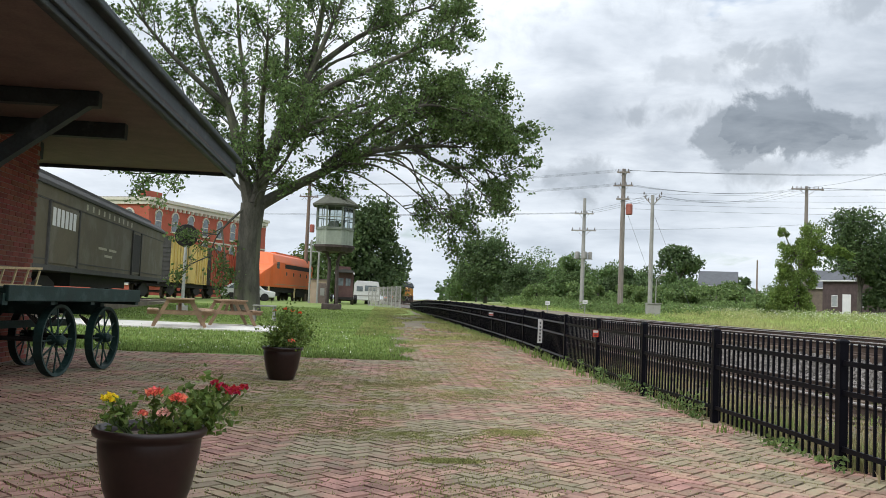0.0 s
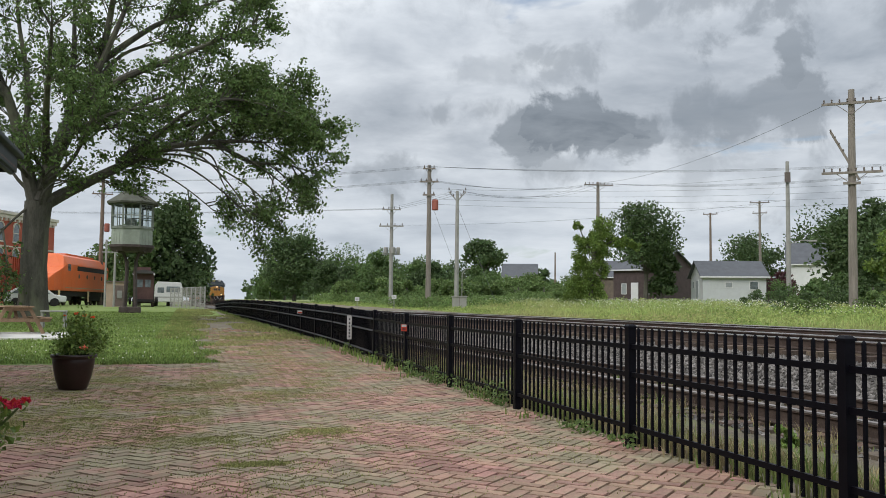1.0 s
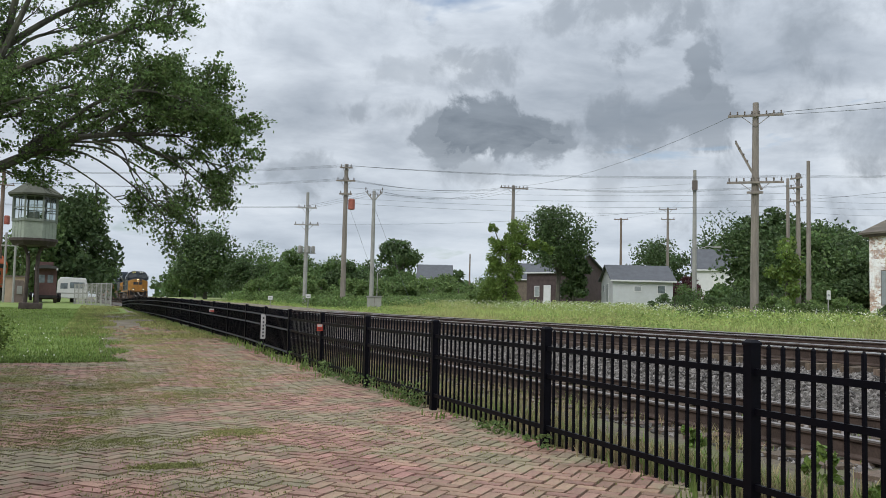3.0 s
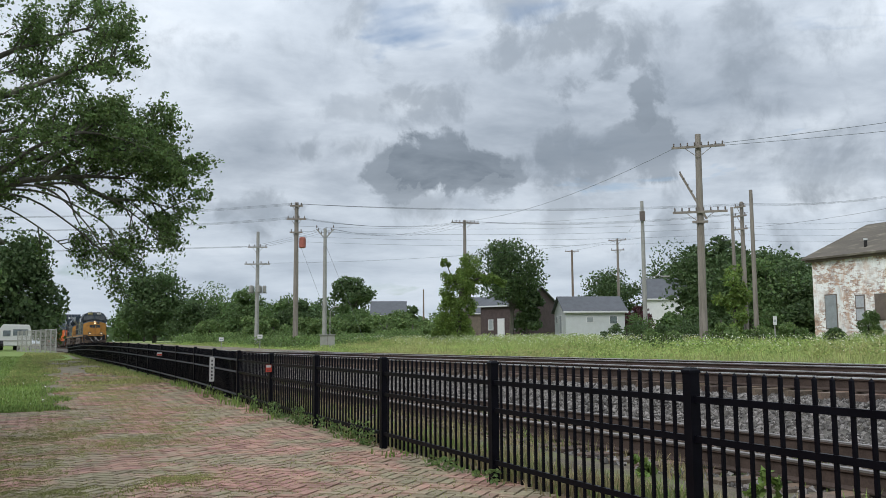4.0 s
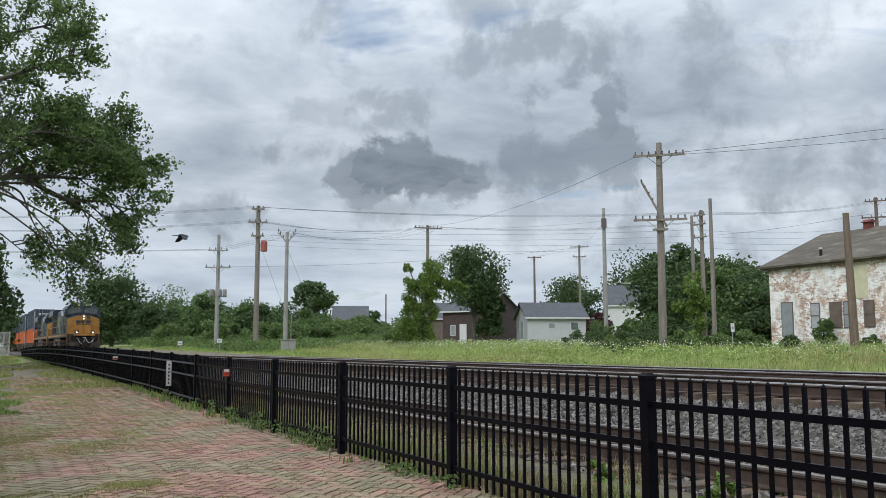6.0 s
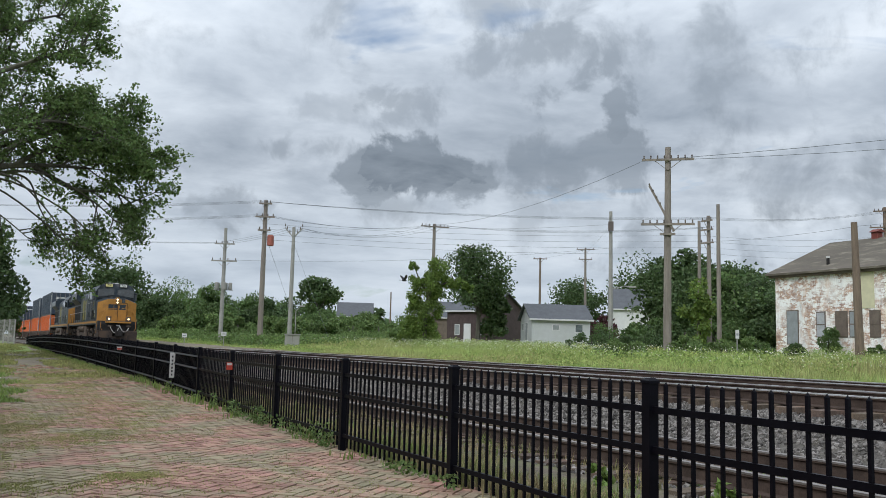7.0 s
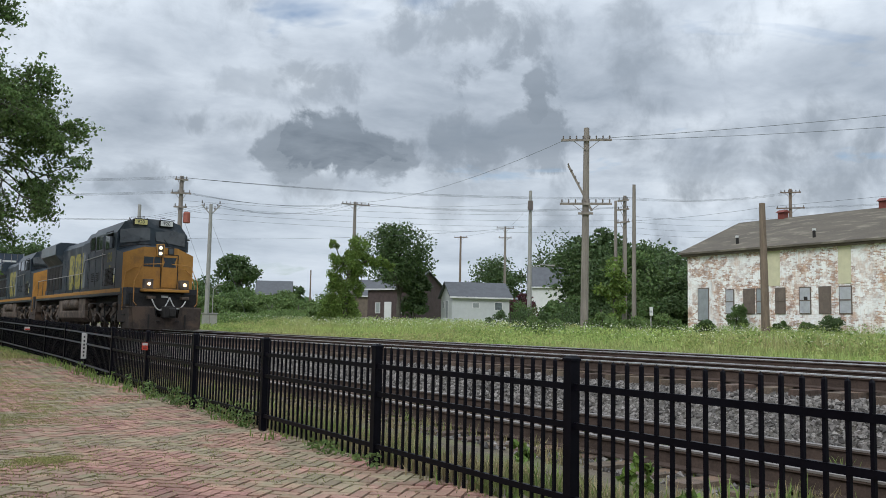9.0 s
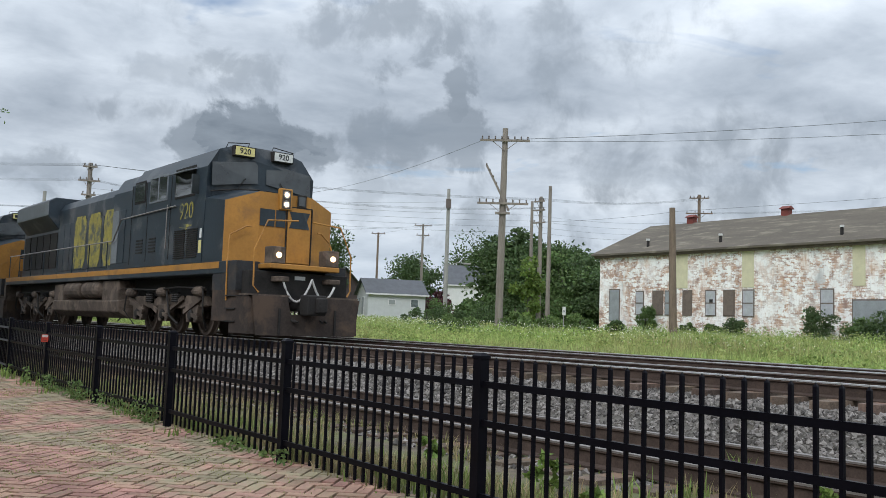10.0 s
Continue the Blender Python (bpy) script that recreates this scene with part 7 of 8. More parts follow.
    # each limb: points outwards, start radius, branchlets to the metre, leafiness, sag of the twigs
    limbs = [
        ([(0.1, 0, 4.4), (1.2, 0.3, 5.4), (2.9, 0.2, 6.3), (4.6, -0.3, 6.9), (6.6, -0.6, 7.2), (8.6, -0.8, 7.3)], 0.26, 2.6, 1.0, -0.1),
        ([(0.1, 0, 4.6), (0.6, 0.2, 6.4), (1.4, 0.4, 8.4), (2.1, 0.5, 10.4), (2.5, 0.6, 13.2), (2.7, 0.5, 16.5)], 0.33, 2.2, 0.75, 0.1),
        ([(0.0, 0, 4.4), (-0.5, -0.1, 6.3), (-1.2, -0.3, 8.6), (-2.4, -0.6, 11.6), (-3.1, -0.8, 14.5)], 0.28, 2.2, 0.75, 0.1),
        ([(-0.4, 0, 5.8), (-1.6, 0.8, 7.2), (-3.4, 1.4, 9.0), (-5.6, 1.8, 10.6)], 0.16, 2.3, 0.85, 0.0),
        ([(0.9, 0.3, 7.2), (1.0, 0.6, 9.6), (0.8, 0.8, 12.0), (0.9, 0.8, 14.8)], 0.16, 2.0, 0.5, 0.15),
        ([(1.4, 0.4, 8.4), (2.5, 0.0, 10.6), (3.4, -0.4, 13.0), (4.0, -0.5, 15.0)], 0.15, 2.2, 0.6, 0.12),
        ([(-0.5, -0.1, 6.3), (-0.4, -0.5, 9.0), (-0.8, -0.7, 12.0), (-0.9, -0.8, 14.8)], 0.13, 2.0, 0.5, 0.12),
        ([(-1.2, -0.3, 8.6), (-2.9, -1.2, 9.9), (-4.3, -1.8, 11.4), (-5.2, -2.0, 12.8)], 0.12, 2.2, 0.6, 0.05),
        ([(1.5, 0.4, 8.7), (3.0, -0.5, 9.7), (4.8, -1.2, 10.4), (6.6, -1.6, 11.2), (8.0, -1.8, 11.8)], 0.18, 2.5, 0.9, 0.05),
        ([(2.9, 0.2, 6.3), (4.4, 1.2, 7.8), (6.4, 1.8, 8.8), (8.2, 2.0, 9.4), (9.6, 2.0, 9.5)], 0.16, 2.7, 1.0, -0.02),
        ([(4.6, -0.3, 6.9), (6.2, 0.3, 8.2), (8.0, 0.5, 9.0), (9.6, 0.5, 9.2)], 0.1, 2.8, 1.1, -0.02),
        ([(6.6, -0.6, 7.2), (8.0, 0.1, 6.8), (9.4, 0.4, 6.6), (10.3, 0.4, 6.2)], 0.08, 2.8, 1.1, -0.12),
        ([(3.6, 0.0, 6.6), (5.2, -1.2, 8.0), (7.0, -1.8, 8.6), (9.0, -2.0, 8.4)], 0.1, 2.6, 1.0, -0.02),
        ([(2.1, 0.5, 10.4), (4.0, 0.9, 12.0), (6.0, 1.0, 13.2), (7.4, 0.9, 13.8)], 0.13, 2.4, 0.8, 0.1),
        ([(0.6, 0.2, 6.6), (0.8, 2.4, 8.4), (1.6, 4.8, 9.8), (2.0, 6.8, 10.4)], 0.18, 1.6, 0.6, 0.0),
        ([(0.3, 0, 6.2), (0.4, -2.0, 8.0), (0.9, -4.2, 9.4), (1.2, -6.0, 10.0)], 0.15, 1.5, 0.55, 0.0),
        ([(-0.2, 0.0, 5.4), (-0.9, -1.4, 5.9), (-2.4, -2.6, 5.6), (-4.2, -3.2, 5.2)], 0.07, 1.6, 0.6, -0.15),
        ([(1.8, 0.4, 7.6), (3.2, 0.6, 8.6), (4.6, 0.8, 9.6), (5.8, 0.9, 10.6)], 0.09, 2.0, 0.6, 0.0),
        ([(1.0, 0.3, 7.4), (2.6, 1.0, 8.0), (4.2, 1.5, 8.4), (5.6, 1.8, 8.4)], 0.08, 2.0, 0.6, 0.0),
        ([(0.8, 0.1, 7.0), (2.2, -1.4, 7.7), (3.8, -2.0, 8.2), (5.4, -2.3, 8.2)], 0.09, 2.0, 0.6, 0.0),
        ([(1.5, 0.4, 9.0), (2.8, 0.9, 10.8), (4.4, 1.2, 11.6), (5.6, 1.3, 12.2)], 0.08, 2.0, 0.6, 0.05),
        ([(5.8, -0.5, 7.1), (7.6, -1.0, 8.2), (9.2, -1.2, 8.4), (10.4, -1.2, 8.0)], 0.08, 2.8, 1.1, -0.04),
        ([(0.0, 0.0, 5.0), (1.0, -0.9, 6.2), (1.8, -1.5, 7.4), (2.2, -1.7, 8.6)], 0.09, 2.4, 0.8, 0.05),
        ([(-0.3, -0.3, 4.3), (-0.9, -0.6, 3.7), (-1.3, -0.7, 2.9), (-1.4, -0.7, 2.3)], 0.04, 2.6, 0.6, -0.2),
        ([(0.2, -0.3, 4.4), (0.6, -0.7, 5.0), (1.1, -0.9, 5.6)], 0.05, 2.6, 0.7, 0.0),
        ([(0.05, 0.0, 4.9), (0.3, -0.7, 5.8), (-0.5, -1.1, 6.8), (-0.5, -1.3, 7.8)], 0.09, 2.2, 0.7, 0.0),
        ([(0.1, 0.0, 4.7), (-0.6, 0.4, 5.6), (-0.8, 0.6, 6.6)], 0.08, 2.4, 0.7, 0.0),
    ]
    # long bare twigs arching down from the right-hand limbs, leafy at their ends
    for x0, z0, x1, z1, y in ((3.4, 6.4, 8.6, 3.6, -0.6), (4.2, 6.7, 9.2, 4.3, -0.2), (4.6, 6.8, 8.0, 4.2, -1.2), (5.4, 6.9, 9.9, 5.0, -0.9), (3.0, 6.2, 6.6, 4.6, 0.6), (5.8, 7.0, 7.4, 4.9, 0.2)):
        limbs.append(([(x0, y * 0.3, z0), (x0 + (x1 - x0) * 0.35, y * 0.6, z0 - 0.05), (x0 + (x1 - x0) * 0.75, y, z0 + (z1 - z0) * 0.5), (x1, y, z1)], 0.04, -1.1, 0.42, -0.3))
    centres = []
    for pts, r0, dense, leafy, sag in limbs:
        P = [np.array(p, float) for p in pts]
        for i in range(1, len(P) - 1):
            P[i] += rng.normal(size=3) * 0.1
        # a smoother line through the points
        Q = []
        for i in range(len(P) - 1):
            a, b, c, d = P[max(i - 1, 0)], P[i], P[i + 1], P[min(i + 2, len(P) - 1)]
            for t in (0, 0.25, 0.5, 0.75):
                Q.append(0.5 * (2 * b + (c - a) * t + (2 * a - 5 * b + 4 * c - d) * t * t + (3 * b - a - 3 * c + d) * t ** 3))
        Q.append(P[-1])
        trunk.tube(Q, [r0 * (1 - 0.9 * i / (len(Q) - 1)) + 0.012 for i in range(len(Q))], 8)
        length = sum(np.linalg.norm(Q[i + 1] - Q[i]) for i in range(len(Q) - 1))
        for k in range(int(length * abs(dense))):
            f = rng.uniform(0.55 if dense < 0 else 0.25, 1.0)
            i = min(int(f * (len(Q) - 1)), len(Q) - 2)
            s0 = Q[i] + (Q[i + 1] - Q[i]) * rng.random()
            way = Q[i + 1] - Q[i]
            way /= np.linalg.norm(way)
            side = rng.normal(size=3)
            side -= way * side.dot(way)
            side /= np.linalg.norm(side)
            d = way * rng.uniform(0.5, 1.0) + side * rng.uniform(0.5, 1.0) + (0, 0, 0.15)
            d /= np.linalg.norm(d)
            L = rng.uniform(1.1, 2.5) * (1.2 - 0.55 * f) * (0.5 if dense < 0 else 1.0)
            mid = s0 + d * L * 0.55 + side * L * 0.08
            end = s0 + d * L + (0, 0, sag * L)
            trunk.tube([s0, mid, end], [0.032, 0.02, 0.008], 5)
            for j in range(10):
                g = rng.uniform(0.3, 1.0)
                q = s0 + (mid - s0) * g / 0.55 if g < 0.55 else mid + (end - mid) * (g - 0.55) / 0.45
                e = d * 0.9 + rng.normal(size=3) * 0.5 + (0, 0, sag + 0.05)
                tip = q + e / np.linalg.norm(e) * rng.uniform(0.4, 0.95)
                trunk.tube([q, tip], 0.009, 3, 0.004, caps=False)
                n = int(rng.integers(19, 33) * leafy)
                h = rng.uniform(0.3, 1.1, (n, 1))
                centres.append(q + (tip - q) * h + rng.normal(size=(n, 3)) * [0.13, 0.13, 0.085])
    part("trunk", trunk, M["bark"], root, "furrowed grey-brown bark")
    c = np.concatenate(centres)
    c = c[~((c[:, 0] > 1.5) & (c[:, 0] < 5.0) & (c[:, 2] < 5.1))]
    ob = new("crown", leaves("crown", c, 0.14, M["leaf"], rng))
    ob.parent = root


build_maple()


def build_tree(name, x, y, h, w, mat, seed, label, count=3500, leaf=0.34, low=0.25, lumps=26, depth=None, category="tree", trunk_r=0.2, shape="round", base=None):
    """A tree or shrub: tapered trunk and limbs, crown of leafy lumps with gaps between them."""
    rng = np.random.default_rng(seed)
    z0 = (ground_z(x, y) if base is None else base) - 0.1
    root = thing(name, pose(x, y, z0), label, category)
    depth = depth or w
    cz, rz = h * (low + 1) / 2, h * (1 - low) / 2
    g = Geo()
    g.tube([(0, 0, 0), (0.05 * w * 0.2, 0, h * 0.3), (0, 0, h * 0.75)], [trunk_r, trunk_r * 0.75, trunk_r * 0.3], 8)
    pts = []
    for k in range(lumps):
        d = rng.normal(size=3)
        d /= np.linalg.norm(d)
        f = rng.uniform(0.35, 0.88)
        up = d[2] * f
        width = 1.0
        if shape == "cone":
            width = max(0.25, 0.75 - 0.6 * up)
        elif shape == "column":
            width = 0.8 + 0.35 * math.sin(5 * up + seed)
        c = np.array([d[0] * f * w / 2 * width, d[1] * f * depth / 2 * width, cz + up * rz])
        r = rng.uniform(0.12, 0.27) * min(w, 2 * rz)
        n = int(count / lumps)
        v = rng.normal(size=(n, 3))
        v /= np.linalg.norm(v, axis=1)[:, None]
        pts.append(c + v * r * rng.uniform(0.4, 1.25, (n, 1)) ** 0.7 * [1, 1, 0.75])
        if k % 2 == 0:
            g.tube([(0, 0, h * rng.uniform(0.2, 0.5)), tuple(c * [0.5, 0.5, 0.9]), tuple(c)], trunk_r * 0.28, 5, trunk_r * 0.06)
    part("trunk", g, M["bark"], root)
    p = np.concatenate(pts)
    p = p[p[:, 2] > 0.02]
    ob = new("crown", leaves("crown", p, leaf, mat, rng))
    ob.parent = root
    return root


DARK, MID = M["leaf_dark"], M["leaf_mid"]
# beyond the tower
build_tree("conifer_tree", -2.0, 92, 11.6, 8.0, DARK, 31, "tall dark tree behind the signal tower", 9000, 0.42, 0.1, 40, shape="cone", trunk_r=0.3)
build_tree("leafy_tree", -4.8, 90, 8.2, 6.5, MID, 32, "green leafy tree beside the dark one", 3600, 0.4, 0.1)
build_tree("leafy_tree", 0.2, 100, 5.0, 5.0, MID, 33, "lower green tree at the edge of the yard", 2600, 0.4, 0.05)
build_tree("leafy_tree", -9.0, 100, 7.0, 7.0, MID, 34, "green tree behind the orange locomotive", 2600, 0.4, 0.1)
# along the far side of the tracks
build_tree("leafy_tree", 16.4, 146, 12.6, 9.6, DARK, 35, "dark broad tree beside the main line", 8000, 0.5, 0.06, 40, trunk_r=0.35)
build_tree("leafy_tree", 17.5, 172, 8.6, 9.0, MID, 36, "green tree beside the main line", 3800, 0.55, 0.03)
build_tree("leafy_tree", 18.5, 215, 9.0, 10.0, MID, 37, "distant tree beside the main line", 3000, 0.7, 0.03)
for n, (x, y, h, w) in enumerate(((19.5, 122, 5.6, 8), (22.5, 108, 6.4, 7), (25.5, 118, 6.2, 8), (28, 105, 5.6, 7), (31.5, 120, 6.4, 8), (35, 112, 5.4, 8), (38.5, 125, 6.0, 9), (27, 135, 7.4, 9), (43, 128, 5.2, 9), (47, 120, 4.4, 9), (51, 132, 4.6, 10),
                                  (57, 126, 4.6, 9), (21, 95, 3.4, 6), (24.5, 90, 3.2, 5), (28.5, 95, 3.6, 6), (33, 98, 3.0, 6), (38, 100, 3.0, 7), (43, 104, 3.0, 7), (20, 83, 2.6, 4.5), (23.5, 78, 2.6, 4), (17, 100, 3.0, 5), (48, 108, 2.8, 7), (24, 148, 9.5, 10), (34, 150, 9.5, 11))):
    build_tree("shrub" if h < 5 else "leafy_tree", x, y, h, w, M["leaf_brush"] if h < 5 else DARK if n % 3 == 0 else MID, 50 + n, "green shrub in the belt behind the meadow" if h < 5 else "green tree in the belt behind the meadow", 3800 if h < 5 else 5600, 0.3 if h < 5 else 0.34, 0.0, 18, category="shrub" if h < 5 else "tree")
build_tree("leafy_tree", 51.0, 152, 12.8, 8.2, DARK, 38, "round dark tree on the skyline", 4200, 0.55, 0.2, trunk_r=0.35)
build_tree("leafy_tree", 75, 190, 8, 12, DARK, 39, "far tree on the skyline", 2200, 0.8, 0.05)
build_tree("leafy_tree", 64, 178, 6.5, 10, MID, 40, "far tree on the skyline", 2200, 0.8, 0.05)
# vine-grown tree and its neighbours


def build_vine_column(x, y):
    """An old stem smothered in vines: a leaning column with a forked top, a side arm and a tangled foot."""
    rng = np.random.default_rng(41)
    root = thing("vine_tree", pose(x, y, ground_z(x, y) - 0.1, 0, 0, -25.6), "bright green vine-covered tree column with a side arm", "tree")
    lumps = [(0.9, 7.3, 0.95), (0.2, 6.6, 0.9), (-1.3, 7.1, 0.45), (-0.9, 6.2, 0.8), (1.0, 6.0, 0.95), (0, 5.4, 1.1), (-1.1, 4.9, 0.8), (1.0, 4.9, 0.75), (-0.2, 4.2, 1.1), (-1.3, 3.6, 0.8), (0.6, 3.5, 0.8),
             (-0.6, 2.7, 1.1), (0.4, 2.3, 0.8), (-1.6, 2.2, 0.8), (-0.4, 1.3, 1.2), (0.5, 1.0, 0.8), (-1.8, 1.0, 0.9), (-2.4, 0.6, 0.7), (1.7, 5.6, 0.55), (2.4, 5.8, 0.5), (3.1, 5.7, 0.5), (3.6, 5.3, 0.35)]
    g = Geo()
    g.tube([(-0.3, 0, -0.1), (-0.2, 0, 3.0), (0.2, 0, 5.5), (0.8, 0, 7.4)], [0.28, 0.22, 0.16, 0.05], 8)
    g.tube([(0, 0, 4.8), (-0.8, 0, 6.0), (-1.3, 0, 7.3)], [0.1, 0.07, 0.03], 6)
    g.tube([(0.2, 0, 5.2), (1.6, 0, 5.8), (2.8, 0, 5.9), (3.7, 0, 5.2)], [0.1, 0.08, 0.05, 0.02], 6)
    part("trunk", g, M["bark"], root)
    pts = []
    for cx, cz, r in lumps:
        for k in range(5):
            d = rng.normal(size=3)
            c = np.array([cx, 0, cz]) + d / np.linalg.norm(d) * r * 0.6
            n = int(300 * r)
            v = rng.normal(size=(n, 3))
            v /= np.linalg.norm(v, axis=1)[:, None]
            v = v * r * 0.48 * rng.uniform(0.3, 1.2, (n, 1))
            v[:, 2] -= 0.25 * r * rng.random(n) ** 3
            pts.append(c + v)
    ob = new("crown", leaves("crown", np.concatenate(pts), 0.155, M["leaf_vine"], rng))
    ob.parent = root


build_vine_column(32.5, 68.0)
build_tree("leafy_tree", 48.9, 88.8, 12.0, 7.8, DARK, 43, "dark green tree beside the brown barn", 10500, 0.3, 0.34, 46, trunk_r=0.3)
build_tree("leafy_tree", 50.7, 88.4, 7.4, 4.2, DARK, 44, "dark green tree beside the pale shed", 3800, 0.4, 0.05)
build_tree("leafy_tree", 66, 116, 9.0, 11, MID, 45, "green tree behind the pale shed", 3600, 0.5, 0.1)
build_tree("plum_tree", 63.6, 85.4, 4.2, 5.2, M["leaf_red"], 46, "dark red leaved plum bush beside the shed", 2600, 0.3, 0.0)
for n, (x, y, h, w, mat) in enumerate(((59.5, 68.5, 8.4, 4.5, DARK), (59.5, 63.5, 9.6, 8.0, DARK), (60, 60.5, 8.2, 8, MID), (62, 57, 6.4, 7, DARK), (50.5, 61, 3.4, 4.0, MID), (66, 70, 9.6, 8, DARK), (66, 63, 7.6, 9, DARK), (54, 56.5, 3.0, 6, MID), (57.5, 54.5, 3.2, 6, DARK), (61, 55, 3.4, 6, DARK), (51, 57, 2.6, 5, DARK), (58.5, 60, 4.5, 7, MID))):
    build_tree("leafy_tree", x, y, h, w, mat, 90 + n, "dense dark green tree beside the old warehouse", 4600, 0.36, 0.04, 28)
for n, (x, y, h, w, mat) in enumerate(((88, 106, 14.5, 12, DARK), (95, 99, 14, 12, MID), (80, 114, 11, 11, DARK), (60.5, 69, 11.6, 7, DARK), (64.5, 58.5, 6.8, 8, DARK), (68, 66, 8.4, 9, DARK), (72, 72, 10, 9, DARK), (60.8, 66, 9.5, 6, DARK))):
    build_tree("leafy_tree", x, y, h, w, mat, 160 + n, "tall dark green tree behind the houses and the warehouse", 7500, 0.4, 0.04, 38, trunk_r=0.3)
build_tree("vine_tree", 46.2, 50.2, 6.4, 2.6, M["leaf_vine"], 98, "vine-grown lower trunk between the poles", 2000, 0.28, 0.0, 16)
for n, (x, y, h, w) in enumerate(((30.5, 38.5, 1.2, 2.4), (33.5, 37.5, 1.5, 3.4), (36.5, 37.6, 1.3, 3.0), (41.5, 41.5, 1.6, 3.6), (46.5, 45.0, 1.5, 3.0), (40, 55, 2.0, 4.5), (44, 58, 2.4, 4.5), (47.5, 42.5, 1.3, 2.0), (52.9, 44.4, 2.6, 1.8), (52.9, 47.3, 1.2, 1.6),
                                  (52.9, 40.5, 1.2, 1.6), (52.8, 36.6, 1.6, 1.8), (52.8, 38.3, 1.2, 1.5), (52.6, 30.6, 2.6, 2.8), (52.3, 27.6, 2.0, 2.4), (51.8, 26.0, 2.4, 2.4), (50.5, 23.0, 2.2, 2.6), (36, 44, 2.0, 4.0), (31.5, 42, 1.3, 3.0))):
    build_tree("shrub", x, y, h, w, M["leaf_brush"] if y < 43 and x < 45 else DARK if n % 2 else MID, 110 + n, "green shrub growing in the meadow grass", 2600, 0.15, 0.0, 18, category="shrub", trunk_r=0.06)
# weeds through the ballast
for n, (x, y, h) in enumerate(((6.4, 8.2, 0.35), (6.3, 4.6, 0.4), (5.6, 3.6, 0.45), (5.0, 5.6, 0.4), (7.9, 6.2, 0.22), (5.2, 7.4, 0.35), (4.5, 4.6, 0.35), (6.9, 3.4, 0.4))):
    build_tree("weed_plant", x, y, h, h * 0.7, M["leaf_vine"], 140 + n, "bright green weed growing beside the rail", 120, 0.08, 0.05, 6, category="weed", trunk_r=0.008, base=-0.2)


def build_far_woods():
    """A low dark line of woods closing the view."""
    rng = np.random.default_rng(77)
    n = 26000
    a = np.radians(rng.uniform(-35, 80, n))
    r = rng.uniform(225, 275, n)
    top = np.array([6.0 + 3.0 * noise.noise((t * 22, 0.0, 1.0)) + 1.6 * noise.noise((t * 80, 0.0, 4.0)) for t in a])
    z = rng.random(n) ** 0.8 * top + 1.0
    x, y = r * np.sin(a), r * np.cos(a)
    near_track = np.abs(x - (10.65 + SLOPE * y)) < 12
    keep = ~near_track
    stuff("far_woods", leaves("far_woods", np.stack([x, y, z], 1)[keep], 1.7, M["leaf_dark"], rng), "distant dark line of woods", "woods")


build_far_woods()

# ---- across the tracks: poles, wires, houses, warehouse ----

def peeling_wall():
    """White paint peeling from red-brown brick, streaked downwards."""
    m = bpy.data.materials.new("peeling_white_brick")
    m.use_nodes = True
    n = Nodes(m.node_tree)
    coord = n.add("ShaderNodeTexCoord").outputs["Object"]
    tall = n.add("ShaderNodeMapping", Vector=coord, Scale=(1, 1, 0.35)).outputs[0]
    wide = n.add("ShaderNodeMapping", Vector=coord, Scale=(1, 1.0, 0.75)).outputs[0]
    flake = n.add("ShaderNodeMapping", Vector=coord, Scale=(1, 0.9, 1.0)).outputs[0]
    drip = n.add("ShaderNodeMapping", Vector=coord, Scale=(1, 2.6, 0.3)).outputs[0]
    paint = n.ramp(n.noise(tall, 0.9, 7, 0.65, 0.4), [(0.28, (0.5, 0.5, 0.5)), (0.4, (0.82, 0.815, 0.8)), (0.54, (0.92, 0.91, 0.89))])
    brick = n.ramp(n.noise(coord, 2.2, 5, 0.6), [(0.4, (0.27, 0.15, 0.105)), (0.62, (0.55, 0.34, 0.22))])
    axes = n.add("ShaderNodeSeparateXYZ", Vector=coord).outputs
    rows = n.add("ShaderNodeTexBrick", Vector=n.add("ShaderNodeCombineXYZ", X=axes[1], Y=axes[2], Z=0.0).outputs[0], Scale=1.0)
    for key, v in (("Brick Width", 0.3), ("Row Height", 0.1), ("Mortar Size", 0.008), ("Color1", (0, 0, 0, 1)), ("Color2", (1, 1, 1, 1))):
        n.put(rows, key, v)
    each = n.math("MULTIPLY", n.math("SUBTRACT", rows.outputs["Color"], 0.5), 0.13)
    bare = n.math("MULTIPLY", n.ramp(n.noise(wide, 0.5, 4, 0.6, 0.5), [(0.4, grey(0.3)), (0.52, grey(1.0))]), n.ramp(n.math("ADD", n.noise(flake, 1.5, 10, 0.8, 0.1), each), [(0.46, grey(0.0)), (0.54, grey(0.9))]))
    paint = n.mix(n.ramp(n.noise(drip, 2.2, 8, 0.75), [(0.52, grey(0.0)), (0.64, grey(0.45))]), paint, (0.5, 0.49, 0.5, 1))
    rust = n.add("ShaderNodeMapping", Vector=coord, Scale=(1, 1.2, 0.5)).outputs[0]
    paint = n.mix(n.ramp(n.noise(rust, 0.8, 9, 0.72, 0.4), [(0.53, grey(0.0)), (0.68, grey(0.75))]), paint, (0.55, 0.33, 0.19, 1))
    colour = n.mix(bare, paint, brick)
    bump = n.add("ShaderNodeBump", Strength=0.5, Distance=0.02, Height=n.math("ADD", n.math("MULTIPLY", rows.outputs["Fac"], -0.5), n.noise(coord, 8, 4)))
    bsdf = n.add("ShaderNodeBsdfPrincipled", Base_Color=colour, Roughness=0.9, Normal=bump.outputs[0])
    out = n.add("ShaderNodeOutputMaterial")
    n.tree.links.new(bsdf.outputs[0], out.inputs[0])
    return m


